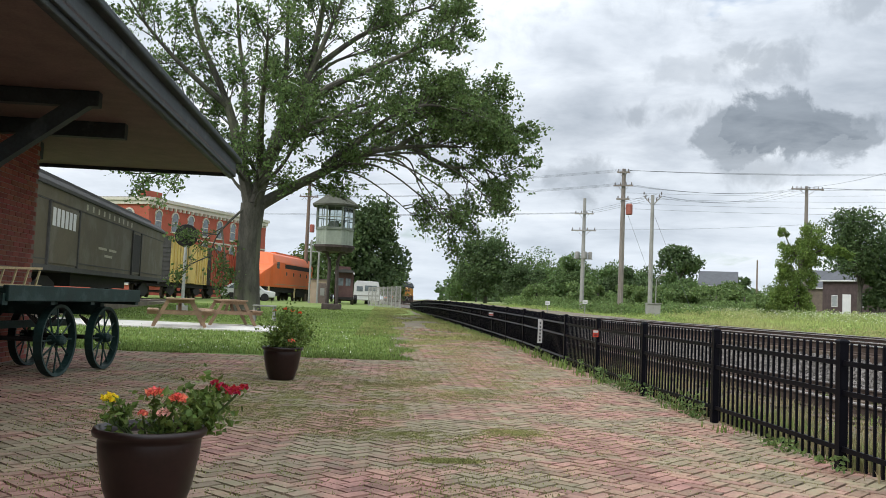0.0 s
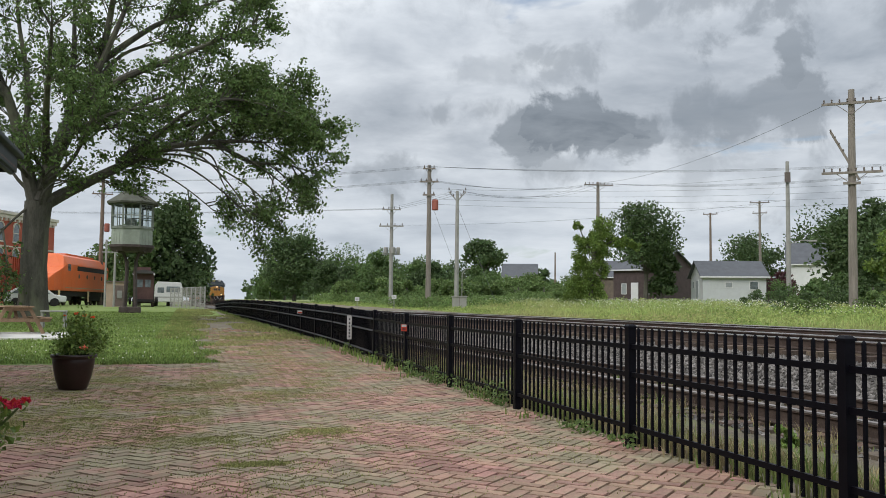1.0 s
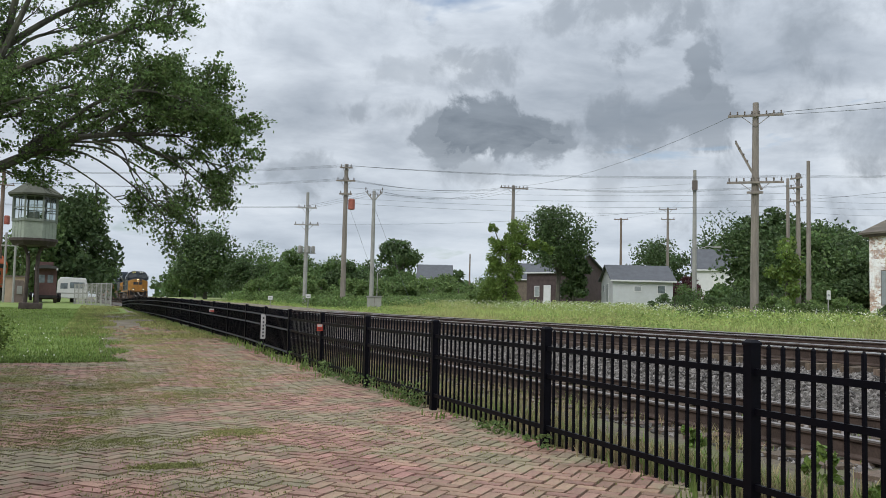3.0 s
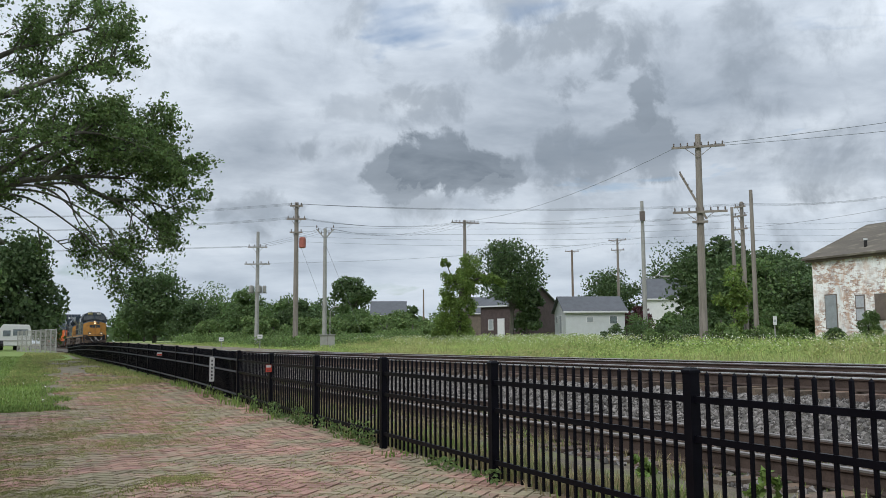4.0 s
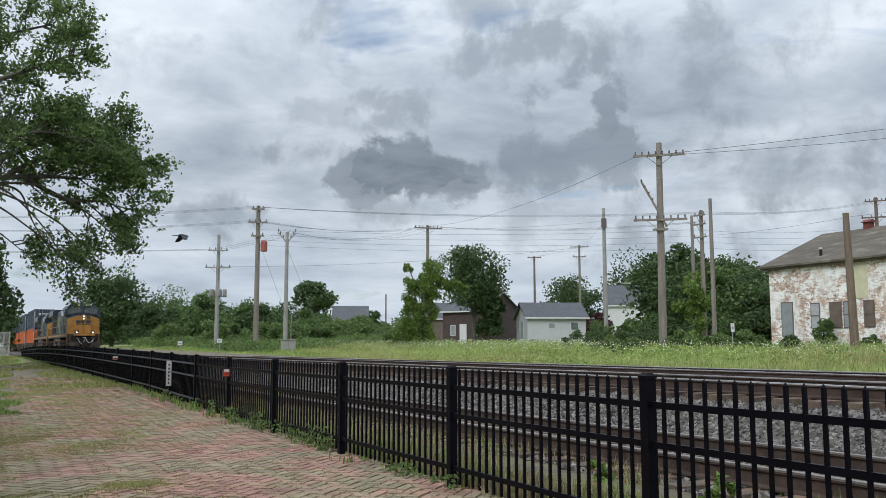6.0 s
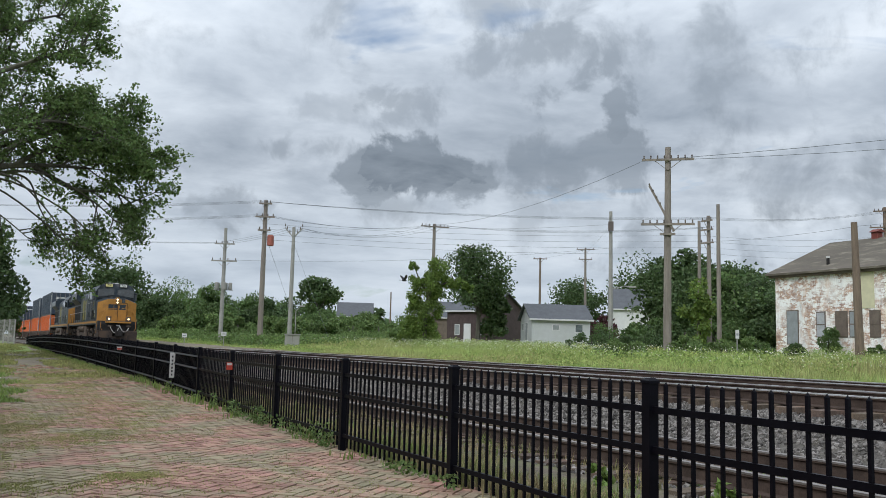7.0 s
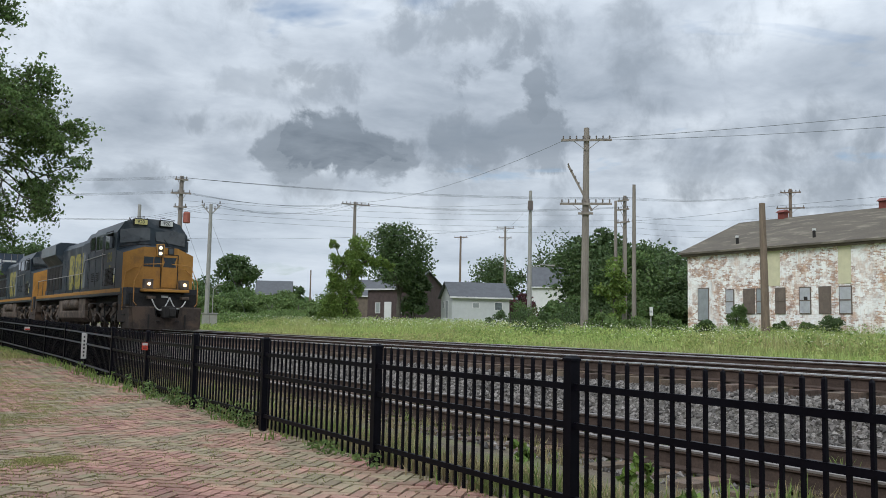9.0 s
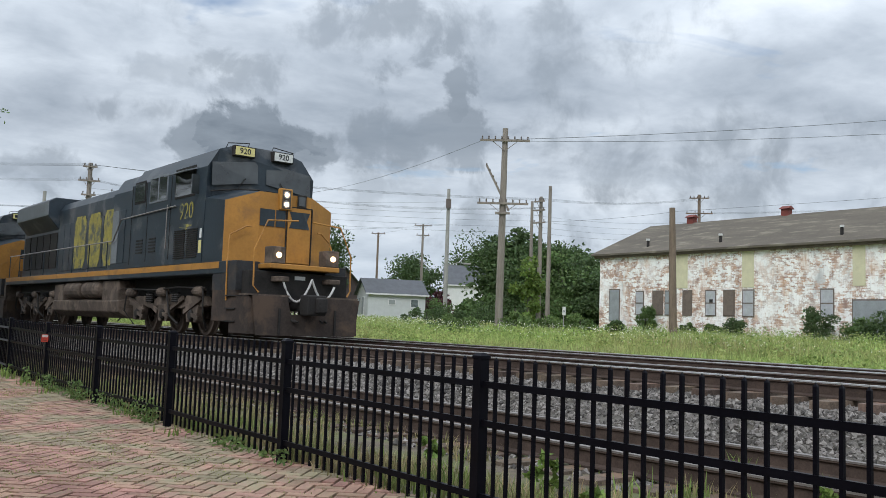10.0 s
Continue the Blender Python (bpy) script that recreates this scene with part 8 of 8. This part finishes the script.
M["peel_white"] = peeling_wall()
M["yellow_panel"] = surface("yellow_siding", (0.57, 0.54, 0.37), 0.8, var=0.1, scale=2, fine=20, bump=0.1)
M["wh_roof"] = surface("stained_roof", (0.115, 0.1, 0.08), 0.95, var=0.2, scale=0.8, fine=14, bump=0.3, tint=(0.2, 0.18, 0.14), tint_at=0.6, tint_scale=1.6, stretch=(1, 0.3, 1))
M["board_grey"] = surface("grey_board", (0.26, 0.28, 0.29), 0.7, var=0.15, scale=2, fine=16, bump=0.05)
M["board_brown"] = surface("brown_board", (0.15, 0.12, 0.1), 0.8, var=0.2, scale=2, fine=16, bump=0.1)
M["vinyl"] = surface("pale_grey_siding", (0.5, 0.515, 0.53), 0.7, var=0.06, scale=2, fine=16, bump=0.05)
M["vinyl_white"] = surface("white_siding", (0.6, 0.6, 0.61), 0.7, var=0.06, scale=2, fine=16, bump=0.05)
M["barn"] = surface("dark_barn_boards", (0.075, 0.055, 0.055), 0.85, var=0.25, scale=2, fine=16, bump=0.2)
M["roof_grey"] = surface("grey_roof", (0.1, 0.105, 0.115), 0.9, var=0.15, scale=1.5, fine=16, bump=0.2)
M["chim_red"] = surface("red_ventilator", (0.17, 0.048, 0.038), 0.7, var=0.2, bump=0.1)


def build_warehouse():
    X, Y0, Y1, ZE = 54.1, 2.0, 50.2, 7.2
    root = thing("old_warehouse", pose(0, 0, 0), "long brick warehouse with peeling white paint and a stained roof", "warehouse")
    part("wall", Geo().box(X, X + 14, Y0, Y1, 0.5, ZE), M["peel_white"], root, "white paint peeling from brick")
    g = Geo()
    g.prism([(X - 0.5, ZE - 0.05), (X + 7, ZE + 3.0), (X + 14.5, ZE - 0.05), (X + 14.5, ZE + 0.1), (X + 7, ZE + 3.18), (X - 0.5, ZE + 0.1)], "y", Y0 - 0.5, Y1 + 0.6)
    part("roof", g, M["wh_roof"], root, "stained grey-brown shingle roof")
    part("gable", Geo().prism([(X, ZE), (X + 14, ZE), (X + 7, ZE + 2.95)], "y", Y1 - 0.3, Y1), M["peel_white"], root)
    part("eave_board", Geo().box(X - 0.3, X - 0.02, Y0 - 0.4, Y1 + 0.4, ZE - 0.22, ZE - 0.02), M["board_brown"], root)
    def opening(y0, y1, z0, z1, mat, name, rail=True):
        w = part(name, Geo().box(X - 0.05, X + 0.02, y0 - 0.07, y1 + 0.07, z0 - 0.07, z1 + 0.09), M["board_brown"], root)
        part("infill", Geo().box(X - 0.07, X - 0.04, y0, y1, z0, z1), M[mat], w)
        if rail:
            part("meeting_rail", Geo().box(X - 0.09, X - 0.06, y0, y1, (z0 + z1) / 2 - 0.04, (z0 + z1) / 2 + 0.04), M["board_brown"], w)
    opening(48.07, 49.05, 1.9, 4.37, "board_grey", "door", False)
    for y0, y1, mat in ((45.63, 46.3, "pale_pane"), (43.75, 44.65, "board_brown"), (42.86, 43.46, "board_grey"), (41.1, 41.82, "board_brown"), (39.02, 39.81, "pale_pane"), (37.48, 38.28, "board_brown"), (35.92, 36.74, "pale_pane"), (30.16, 30.98, "pale_pane"), (22.0, 22.9, "board_brown"), (19.0, 19.9, "pale_pane")):
        opening(y0, y1, 2.45, 4.2, mat, "window")
    part("broken_pane", Geo().box(X - 0.075, X - 0.068, 39.2, 39.5, 3.3, 3.6), M["grime_dark"], root)
    opening(26.3, 28.85, 1.2, 3.5, "board_grey", "garage_door", False)
    for y0, y1 in ((41.47, 42.5), (35.9, 36.83), (28.06, 28.87), (20.5, 21.4), (12.5, 13.4)):
        part("yellow_panel", Geo().box(X - 0.04, X + 0.01, y0, y1, 4.43, ZE - 0.05), M["yellow_panel"], root, "faded yellow siding panel")
    for y in (45.9, 39.2, 30.0):
        part("vent_pipe", Geo().tube([(X + 0.8, y, ZE + 0.3), (X + 0.8, y, ZE + 1.1)], 0.11, 8), M["grime_dark"], root)
        part("pipe_cap", Geo().tube([(X + 0.8, y, ZE + 1.1), (X + 0.8, y, ZE + 1.25)], 0.14, 8), M["paint_white"], root)
    for y in (46.4, 37.7, 28.0):
        v = part("ridge_vent", Geo().box(X + 6.7, X + 7.3, y - 0.28, y + 0.28, ZE + 2.9, ZE + 3.6), M["chim_red"], root, "rust red roof ventilator")
        part("vent_cap", Geo().prism([(X + 6.55, ZE + 3.6), (X + 7.45, ZE + 3.6), (X + 7.0, ZE + 3.85)], "y", y - 0.4, y + 0.4), M["chim_red"], v)


M["pale_pane"] = surface("dusty_white_pane", (0.4, 0.41, 0.43), 0.35, var=0.15, scale=3, fine=20, bump=0.02)
build_warehouse()


def build_house(name, corner, yaw, w, d, h, rise, wall, roof, label, openings=(), base=None, ridge_along=True, battens=True):
    """A gabled house; the front wall runs along local x from the corner, the ridge along it."""
    z = ground_z(*corner) if base is None else base
    root = thing(name, pose(*corner, z, 0, 0, yaw), label, "house" if "house" in name else "shed")
    part("wall", Geo().box(0, w, 0, d, -2.0, h), M[wall], root)
    for x in (0, w):
        part("gable", Geo().prism([(0, h), (d, h), (d / 2, h + rise)], "x", x - 0.05 if x else 0, x if x else 0.05), M[wall], root)
    o = 0.35
    s = rise / (d / 2)
    g = Geo().prism([(-o, h - o * s), (d / 2, h + rise), (d + o, h - o * s), (d + o, h - o * s + 0.12), (d / 2, h + rise + 0.14), (-o, h - o * s + 0.12)], "x", -o, w + o)
    part("roof", g, M[roof], root)
    part("fascia", Geo().box(-o, w + o, -o - 0.03, -o, h - o * s - 0.05, h - o * s + 0.12), M["vinyl_white"], root)
    if battens:
        g = Geo()
        for i in range(int(h / 0.22)):
            g.box(0, w, -0.012, 0, i * 0.22, i * 0.22 + 0.03)
            g.box(-0.012, 0, 0, d, i * 0.22, i * 0.22 + 0.03)
        part("siding", g, M[wall], root)
    for side, a, b, z0, z1, mat, nm in openings:
        def slab(x0, y0, e0, e1, grow):
            if side == "front":
                return Geo().box(a - grow, b + grow, -e1, -e0, z0 - grow, z1 + grow)
            return Geo().box(-e1, -e0, a - grow, b + grow, z0 - grow, z1 + grow)
        win = part(nm, slab(0, 0, 0, 0.05, 0.08), M["vinyl_white"], root)
        part("pane", slab(0, 0, 0.05, 0.065, 0), M[mat], win)
    return root


build_house("white_shed", (53.15, 84.0), -20, 6.7, 6.0, 2.5, 1.6, "vinyl", "roof_grey", "pale grey sided shed with a grey gable roof",
            [("front", 2.4, 3.1, 1.25, 1.75, "board_grey", "window"), ("front", 5.0, 5.8, 1.05, 1.85, "pane", "window"), ("side", 2.0, 3.0, 0.0, 2.0, "board_grey", "door"), ("side", 4.2, 4.8, 1.2, 1.9, "board_grey", "window")], base=1.95)
build_house("brown_barn", (51.6, 101.8), -62, 6.2, 9.0, 4.2, 2.3, "barn", "roof_grey", "dark brown wooden barn with a white door",
            [("front", 2.7, 3.6, 0.2, 2.4, "vinyl_white", "door"), ("front", 1.3, 1.9, 1.1, 2.3, "board_grey", "window"), ("front", 4.6, 5.2, 1.1, 2.4, "board_grey", "window")], base=1.5)
build_house("far_house", (57.8, 160), -22, 6.4, 8, 3.2, 2.6, "board_grey", "roof_grey", "distant grey house with a dark roof", [("front", 4.2, 5.2, 1.2, 2.4, "pane", "window")], base=3.2, battens=False)
build_house("white_house", (76.6, 100.5), -38, 9.5, 8.0, 5.0, 2.8, "vinyl_white", "roof_grey", "white two-storey house with a grey roof", [("side", 3.2, 3.9, 2.6, 4.2, "pane", "window"), ("side", 4.6, 5.3, 2.6, 4.2, "pane", "window")], base=2.0)
build_house("far_house", (60, 128), -30, 10, 8, 3.5, 2.5, "board_brown", "roof_grey", "low dark house beyond the shed", [], base=2.2, battens=False)


def build_pole(x, y, top, label, mat="pole", arms=(), r=0.16, lean=(0, 0), turn=0.0, extras=()):
    """A utility pole: arms are (distance below the top, half length, insulators)."""
    z0 = ground_z(x, y) - 0.2
    root = thing("utility_pole", pose(x, y, z0, lean[0], lean[1], turn), label, "utility pole", "utility poles")
    H = top - z0
    part("shaft", Geo().tube([(0, 0, 0), (0, 0, H * 0.5), (0, 0, H)], [r * 1.15, r, r * 0.78], 10), M[mat], root)
    for drop, half, pins in arms:
        a = part("crossarm", Geo().box(-half, half, -r - 0.1, -r, H - drop - 0.06, H - drop + 0.06), M[mat], root)
        for i in range(pins):
            px = -half + 0.12 + (2 * half - 0.24) * i / max(1, pins - 1)
            part("insulator", Geo().lathe([(0.02, 0), (0.055, 0.06), (0.03, 0.1), (0.05, 0.15), (0.02, 0.2)], (px, -r - 0.05, H - drop + 0.06), 8), M["insulator"], a)
        for s in (-1, 1):
            part("arm_brace", Geo().beam((s * half * 0.5, -r - 0.02, H - drop - 0.05), (0, -r * 0.9, H - drop - 0.6), 0.03, 0.03), M[mat], a)
    for kind, drop in extras:
        if kind == "transformer":
            part("transformer", Geo().lathe([(0.2, 0), (0.26, 0.05), (0.26, 0.75), (0.2, 0.85)], (0.48, 0, H - drop - 0.4), 14), M["transformer"], root, "rust red transformer can")
        if kind == "bank":
            for i in range(5):
                a = radians(72 * i)
                part("transformer", Geo().lathe([(0.14, 0), (0.17, 0.05), (0.17, 0.55), (0.12, 0.62)], (0.62 * math.cos(a), 0.4 * math.sin(a), H - drop), 10), M["pole_grey"], root)
            part("bank_frame", Geo().box(-0.85, 0.85, -0.06, 0.06, H - drop - 0.06, H - drop), M["pole_grey"], root)
        if kind == "broken_arm":
            part("broken_arm", Geo().beam((-1.0, -0.2, H - drop), (0.35, -0.2, H - drop - 2.6), 0.1, 0.12), M[mat], root)
            for i in range(4):
                part("insulator", Geo().lathe([(0.02, 0), (0.055, 0.06), (0.03, 0.12)], (-1.0 + 0.2 * i, -0.24, H - drop - 0.36 * i), 8), M["insulator"], root)
        if kind == "lamp":
            part("lamp_arm", Geo().tube([(0, 0, H - drop), (1.0, 0, H - drop + 0.3), (1.6, 0, H - drop + 0.25)], 0.035, 6), M["pole_grey"], root)
            part("lamp_head", Geo().box(1.5, 2.1, -0.1, 0.1, H - drop + 0.16, H - drop + 0.3), M["pole_grey"], root, bevel=0.03)
        if kind == "vee":
            for s in (-1, 1):
                part("vee_arm", Geo().beam((0, 0, H - 0.9), (s * 0.75, 0, H - 0.05), 0.09, 0.09), M[mat], root)
                for j in (0.5, 0.85, 1.1):
                    part("insulator", Geo().lathe([(0.03, 0), (0.06, 0.1), (0.03, 0.25)], (s * 0.65 * j, 0, H - 0.95 + 0.9 * j), 8), M["insulator"], root)
        if kind == "switch":
            part("switch_gear", Geo().box(-0.22, 0.22, -0.35, -0.12, H - drop - 0.5, H - drop + 0.3), M["insulator"], root)
    return root


VIEW = -20
build_pole(18.0, 67.6, 12.1, "tall weathered utility pole with a rust red transformer", "pole", ((0.3, 0.5, 3), (1.35, 0.75, 4), (2.4, 0.5, 2)), 0.19, turn=VIEW, extras=(("transformer", 3.2),))
build_pole(21.8, 72.4, 10.8, "grey wooden pole with a vee-shaped insulator top", "pole_grey", (), 0.17, turn=VIEW, extras=(("vee", 0),))
build_pole(17.2, 77.5, 10.9, "utility pole with two crossarms and a transformer bank", "pole_grey", ((1.4, 0.85, 4), (2.9, 1.1, 4)), 0.17, turn=VIEW, extras=(("bank", 5.4),))
build_pole(37.9, 78.2, 13.1, "old pole with one crossarm above the vine-covered tree", "pole", ((0.3, 1.45, 8),), 0.19, turn=-8)
build_pole(45.4, 59.7, 12.7, "slim pale pole with switch gear near its top", "pole_grey", (), 0.17, turn=-36, extras=(("switch", 1.2), ("lamp", 6.6)))
build_pole(32.85, 38.3, 12.5, "tall weathered pole with two long crossarms and a broken arm", "pole", ((0.75, 1.42, 8), (4.4, 1.45, 8), (4.95, 0.42, 0)), 0.2, (0, 0.4), -42, extras=(("broken_arm", 2.2),))
build_pole(45.85, 36.3, 9.1, "dark bare pole stub before the warehouse", "pole_dark", (), 0.24, (0, -1.5))
build_pole(48.0, 51.0, 11.5, "utility pole with short crossarms beside the trees", "pole", ((0.4, 0.5, 3), (1.1, 0.55, 2), (2.1, 0.6, 2)), 0.17, turn=-80)
build_pole(45.2, 47.1, 11.6, "slim bare pole beside the trees", "pole", (), 0.15)
build_pole(54.5, 59.0, 12.6, "bare pole behind the trees", "pole", (), 0.16)
build_pole(70.7, 109.5, 14.4, "distant pole with one crossarm", "pole_dark", ((0.2, 1.0, 2),), 0.17, turn=-33)
build_pole(70.3, 97.7, 14.8, "distant pole with two crossarms", "pole", ((0.25, 1.2, 3), (1.6, 0.9, 2)), 0.17, turn=-36)
build_pole(79.0, 184.0, 13.0, "far pole on the skyline", "pole_dark", (), 0.18)
build_pole(86.0, 186.0, 12.0, "far pole on the skyline", "pole_dark", (), 0.18)
build_pole(76.4, 57.0, 15.6, "pole with three crossarms behind the warehouse", "pole_dark", ((0.4, 1.0, 6), (2.0, 1.35, 4), (3.6, 0.5, 2)), 0.19, turn=-52)
build_pole(-8.8, 95.0, 13.4, "tall pole behind the signal tower", "pole_dark", ((0.4, 1.0, 4), (1.6, 1.0, 4)), 0.2, extras=(("transformer", 5.0),))


def build_wires():
    root = thing("overhead_wires", pose(0, 0, 0), "thin dark overhead wires sagging between the poles", "wires")
    def wire(a, b, sag, r=0.009):
        sag *= 0.5
        a, b = Vector(a), Vector(b)
        pts = [a.lerp(b, i / 14) - Vector((0, 0, 4 * sag * (i / 14) * (1 - i / 14))) for i in range(15)]
        part("wire", Geo().tube(pts, r, 4, caps=False), M["wire"], root)
    A, F, G, B, D, C, H, W, L = (18.0, 67.6), (21.8, 72.4), (17.2, 77.5), (37.9, 78.2), (45.4, 59.7), (32.85, 38.3), (48.0, 51.0), (76.4, 57.0), (-8.8, 95.0)
    for i, o in enumerate((-0.6, 0.0, 0.6)):
        wire((A[0] + o, A[1], 12.0), (H[0], H[1] + o, 11.3), 0.9)
        wire((A[0] + o, A[1], 12.0), (L[0] + o, L[1], 13.2), 0.8)
        wire((A[0] + o, A[1], 10.9), (L[0] + o, L[1], 12.0), 0.9)
        wire((A[0] + o, A[1], 10.9), (B[0] + o, B[1], 12.9), 1.2)
        wire((F[0] + o, F[1], 10.9 - abs(o) * 0.2), (B[0] + o * 1.5, B[1], 12.9), 1.9)
        wire((B[0] + o * 2, B[1], 13.0), (H[0], H[1] + o, 10.6), 1.0)
        wire((H[0], H[1] + o, 11.3), (W[0] + o, W[1], 15.2), 0.9)
        wire((G[0] + o, G[1], 9.6), (F[0] + o, F[1], 10.7), 0.2)
        wire((G[0] + o, G[1], 9.6), (-40, 120 + o * 2, 12), 1.2)
        wire((W[0] + o, W[1], 13.6), (120, 20 + o, 18), 1.0)
    for i in range(4):
        wire((A[0], A[1] + 0.3 * i, 9.0 + 0.45 * i), (H[0], H[1] + 0.3 * i, 8.6 + 0.5 * i), 0.8, 0.008)
        wire((H[0], H[1] + 0.3 * i, 8.6 + 0.5 * i), (W[0], W[1] + 0.3 * i, 11.0 + 0.6 * i), 0.8, 0.008)
    wire((G[0], G[1], 8.1), (D[0], D[1], 9.6), 1.0)
    wire((D[0], D[1], 11.6), (B[0], B[1], 12.7), 0.4)
    wire((D[0], D[1], 11.6), (70.3, 97.7, 14.4), 0.6)
    wire((70.7, 109.5, 14.3), (70.3, 97.7, 14.5), 0.2)
    wire((C[0] - 0.9, C[1] + 0.8, 11.8), (B[0], B[1], 13.0), 1.6, 0.012)
    wire((C[0] + 0.6, C[1] - 0.4, 11.9), (70, 8, 17), 1.2, 0.014)
    wire((C[0] + 0.9, C[1] - 0.7, 11.8), (64, -6, 14.5), 2.6, 0.012)
    wire((46.0, 36.1, 8.9), (H[0], H[1], 9.5), 0.3)
    wire((46.0, 36.1, 8.9), (60, 5, 10.5), 0.3)
    wire((A[0], A[1], 9.5), (F[0] + 0.4, F[1] - 2, 1.3), 0.0, 0.012)
    wire((F[0], F[1], 9.5), (F[0] + 3.2, F[1] - 1, 1.3), 0.0, 0.012)


build_wires()


def build_trackside_bits():
    z = ground_z(18.3, 61)
    box = thing("relay_cabinet", pose(18.4, 60.5, z, 0, 0, -15), "pale grey metal relay cabinet among the weeds", "cabinet")
    part("body", Geo().box(-0.5, 0.5, -0.35, 0.35, 0.2, 1.0), M["pole_grey"], box, bevel=0.02)
    part("roof", Geo().box(-0.56, 0.56, -0.42, 0.42, 1.0, 1.06), M["pole_grey"], box)
    part("door_seam", Geo().box(-0.01, 0.01, -0.36, -0.35, 0.25, 0.95), M["board_brown"], box)
    part("plinth", Geo().box(-0.45, 0.45, -0.3, 0.3, -0.1, 0.2), M["concrete"], box)
    for dx, hh in ((0.5, 2.7),):
        p = thing("service_mast", pose(18.4 + dx, 61.5, z), "thin grey service mast with a bent top", "pole", "service masts")
        part("shaft", Geo().tube([(0, 0, 0), (0, 0, hh), (0.35, 0, hh + 0.4)], 0.03, 6), M["pole_grey"], p)
        if dx > 0:
            part("lamp_head", Geo().box(0.3, 0.65, -0.07, 0.07, hh + 0.34, hh + 0.43), M["pole_grey"], p)
    for x, y, w, h, up in ((12.6, 69, 0.35, 0.3, 0.75), (14.2, 63, 0.35, 0.28, 0.75), (34.0, 34.3, 0.2, 0.45, 1.3)):
        s = thing("trackside_sign", pose(x, y, ground_z(x, y), 0, 0, -18), "small white sign on a post in the weeds", "sign", "trackside signs")
        part("post", Geo().tube([(0, 0, 0), (0, 0, up + h)], 0.03, 6), M["pole_grey"], s)
        part("plate", Geo().box(-w / 2, w / 2, -0.05, -0.035, up, up + h), M["paint_white"], s)
        part("marking", Geo().box(-w * 0.3, w * 0.3, -0.056, -0.05, up + h * 0.35, up + h * 0.6), M["board_grey"], s)


build_trackside_bits()


def build_bird():
    """A crow that crosses from the maple to the trees beyond the meadow, on a way fitted to the camera's view."""
    root = thing("flying_crow", pose(0, 0, 0), "black crow in flight with spread wings", "bird")
    black = surface("crow_feathers", (0.012, 0.012, 0.014), 0.5, var=0.2, bump=0.05)
    part("body", Geo().lathe([(0.01, -0.24), (0.05, -0.2), (0.06, -0.14), (0.085, 0.0), (0.07, 0.12), (0.03, 0.2)], n=12, axis="y"), black, root, smooth=True)
    part("beak", Geo().lathe([(0.018, -0.24), (0.003, -0.31)], n=8, axis="y"), M["grime_dark"], root)
    part("tail", Geo().prism([(-0.03, 0.16), (0.03, 0.16), (0.1, 0.42), (-0.1, 0.42)], "z", -0.008, 0.008), black, root)
    wings = []
    for s in (-1, 1):
        w = part("wing", Geo().prism([(0, -0.1), (s * 0.25, -0.14), (s * 0.5, -0.04), (s * 0.56, 0.12), (s * 0.42, 0.14), (s * 0.2, 0.12), (0, 0.1)], "z", -0.008, 0.012), black, root)
        rows = []
        for i in range(101):
            a = 48 * math.sin(i * 0.1 * 2 * math.pi * 2.6)
            rows.append((i * 0.1, pose(s * 0.05, 0, 0.03, 0, -s * a, 0)))
        wings.append((w, rows))
    # parked out of sight in the maple crown until the flight begins
    hidden_start = (1.6, 37.5, 8.9)
    rows = [(0.0, pose(*hidden_start, 0, 0, 100)), (5.0, pose(*hidden_start, 0, 0, 100)), (5.6, pose(3.9, 38.8, 7.9, 0, 0, 100))]
    for t, x, y, z in BIRD_WAY:
        rows.append((t, pose(x, y, z, 0, 0, 100)))
    rows.append((10.0, pose(*BIRD_WAY[-1][1:], 0, 0, 100)))
    return root, rows, wings


BIRD_WAY = [(5.8, 5.41, 40.08, 6.25), (5.9, 6.21, 39.96, 5.9), (6.0, 7.17, 39.8, 5.95), (6.1, 8.25, 39.6, 5.6), (6.2, 9.42, 39.4, 5.66), (6.6, 15.0, 45.0, 6.2), (7.2, 31.8, 69.0, 6.2)]
BIRD, BIRD_ROWS, WINGS = build_bird()


def train_pose(t, behind, over):
    y = NOSE_END + SPEED * (10 - t) + behind
    return pose(main_x(y), y, RAIL_Z + over, 0, 0, TRACK_TURN)


def motions():
    for ob, behind, over in TRAIN:
        walk(ob, [(i * 0.5, train_pose(i * 0.5, behind, over)) for i in range(21)])
    for ob, (x, y, z), r in AXLES:
        step = math.degrees(SPEED / FPS / r)
        walk(ob, [(i / FPS, pose(x, y, z) @ pose(0, 0, 0, (i * step) % 360)) for i in range(301)])
    walk(BIRD, BIRD_ROWS)
    for ob, rows in WINGS:
        walk(ob, rows)


motions()
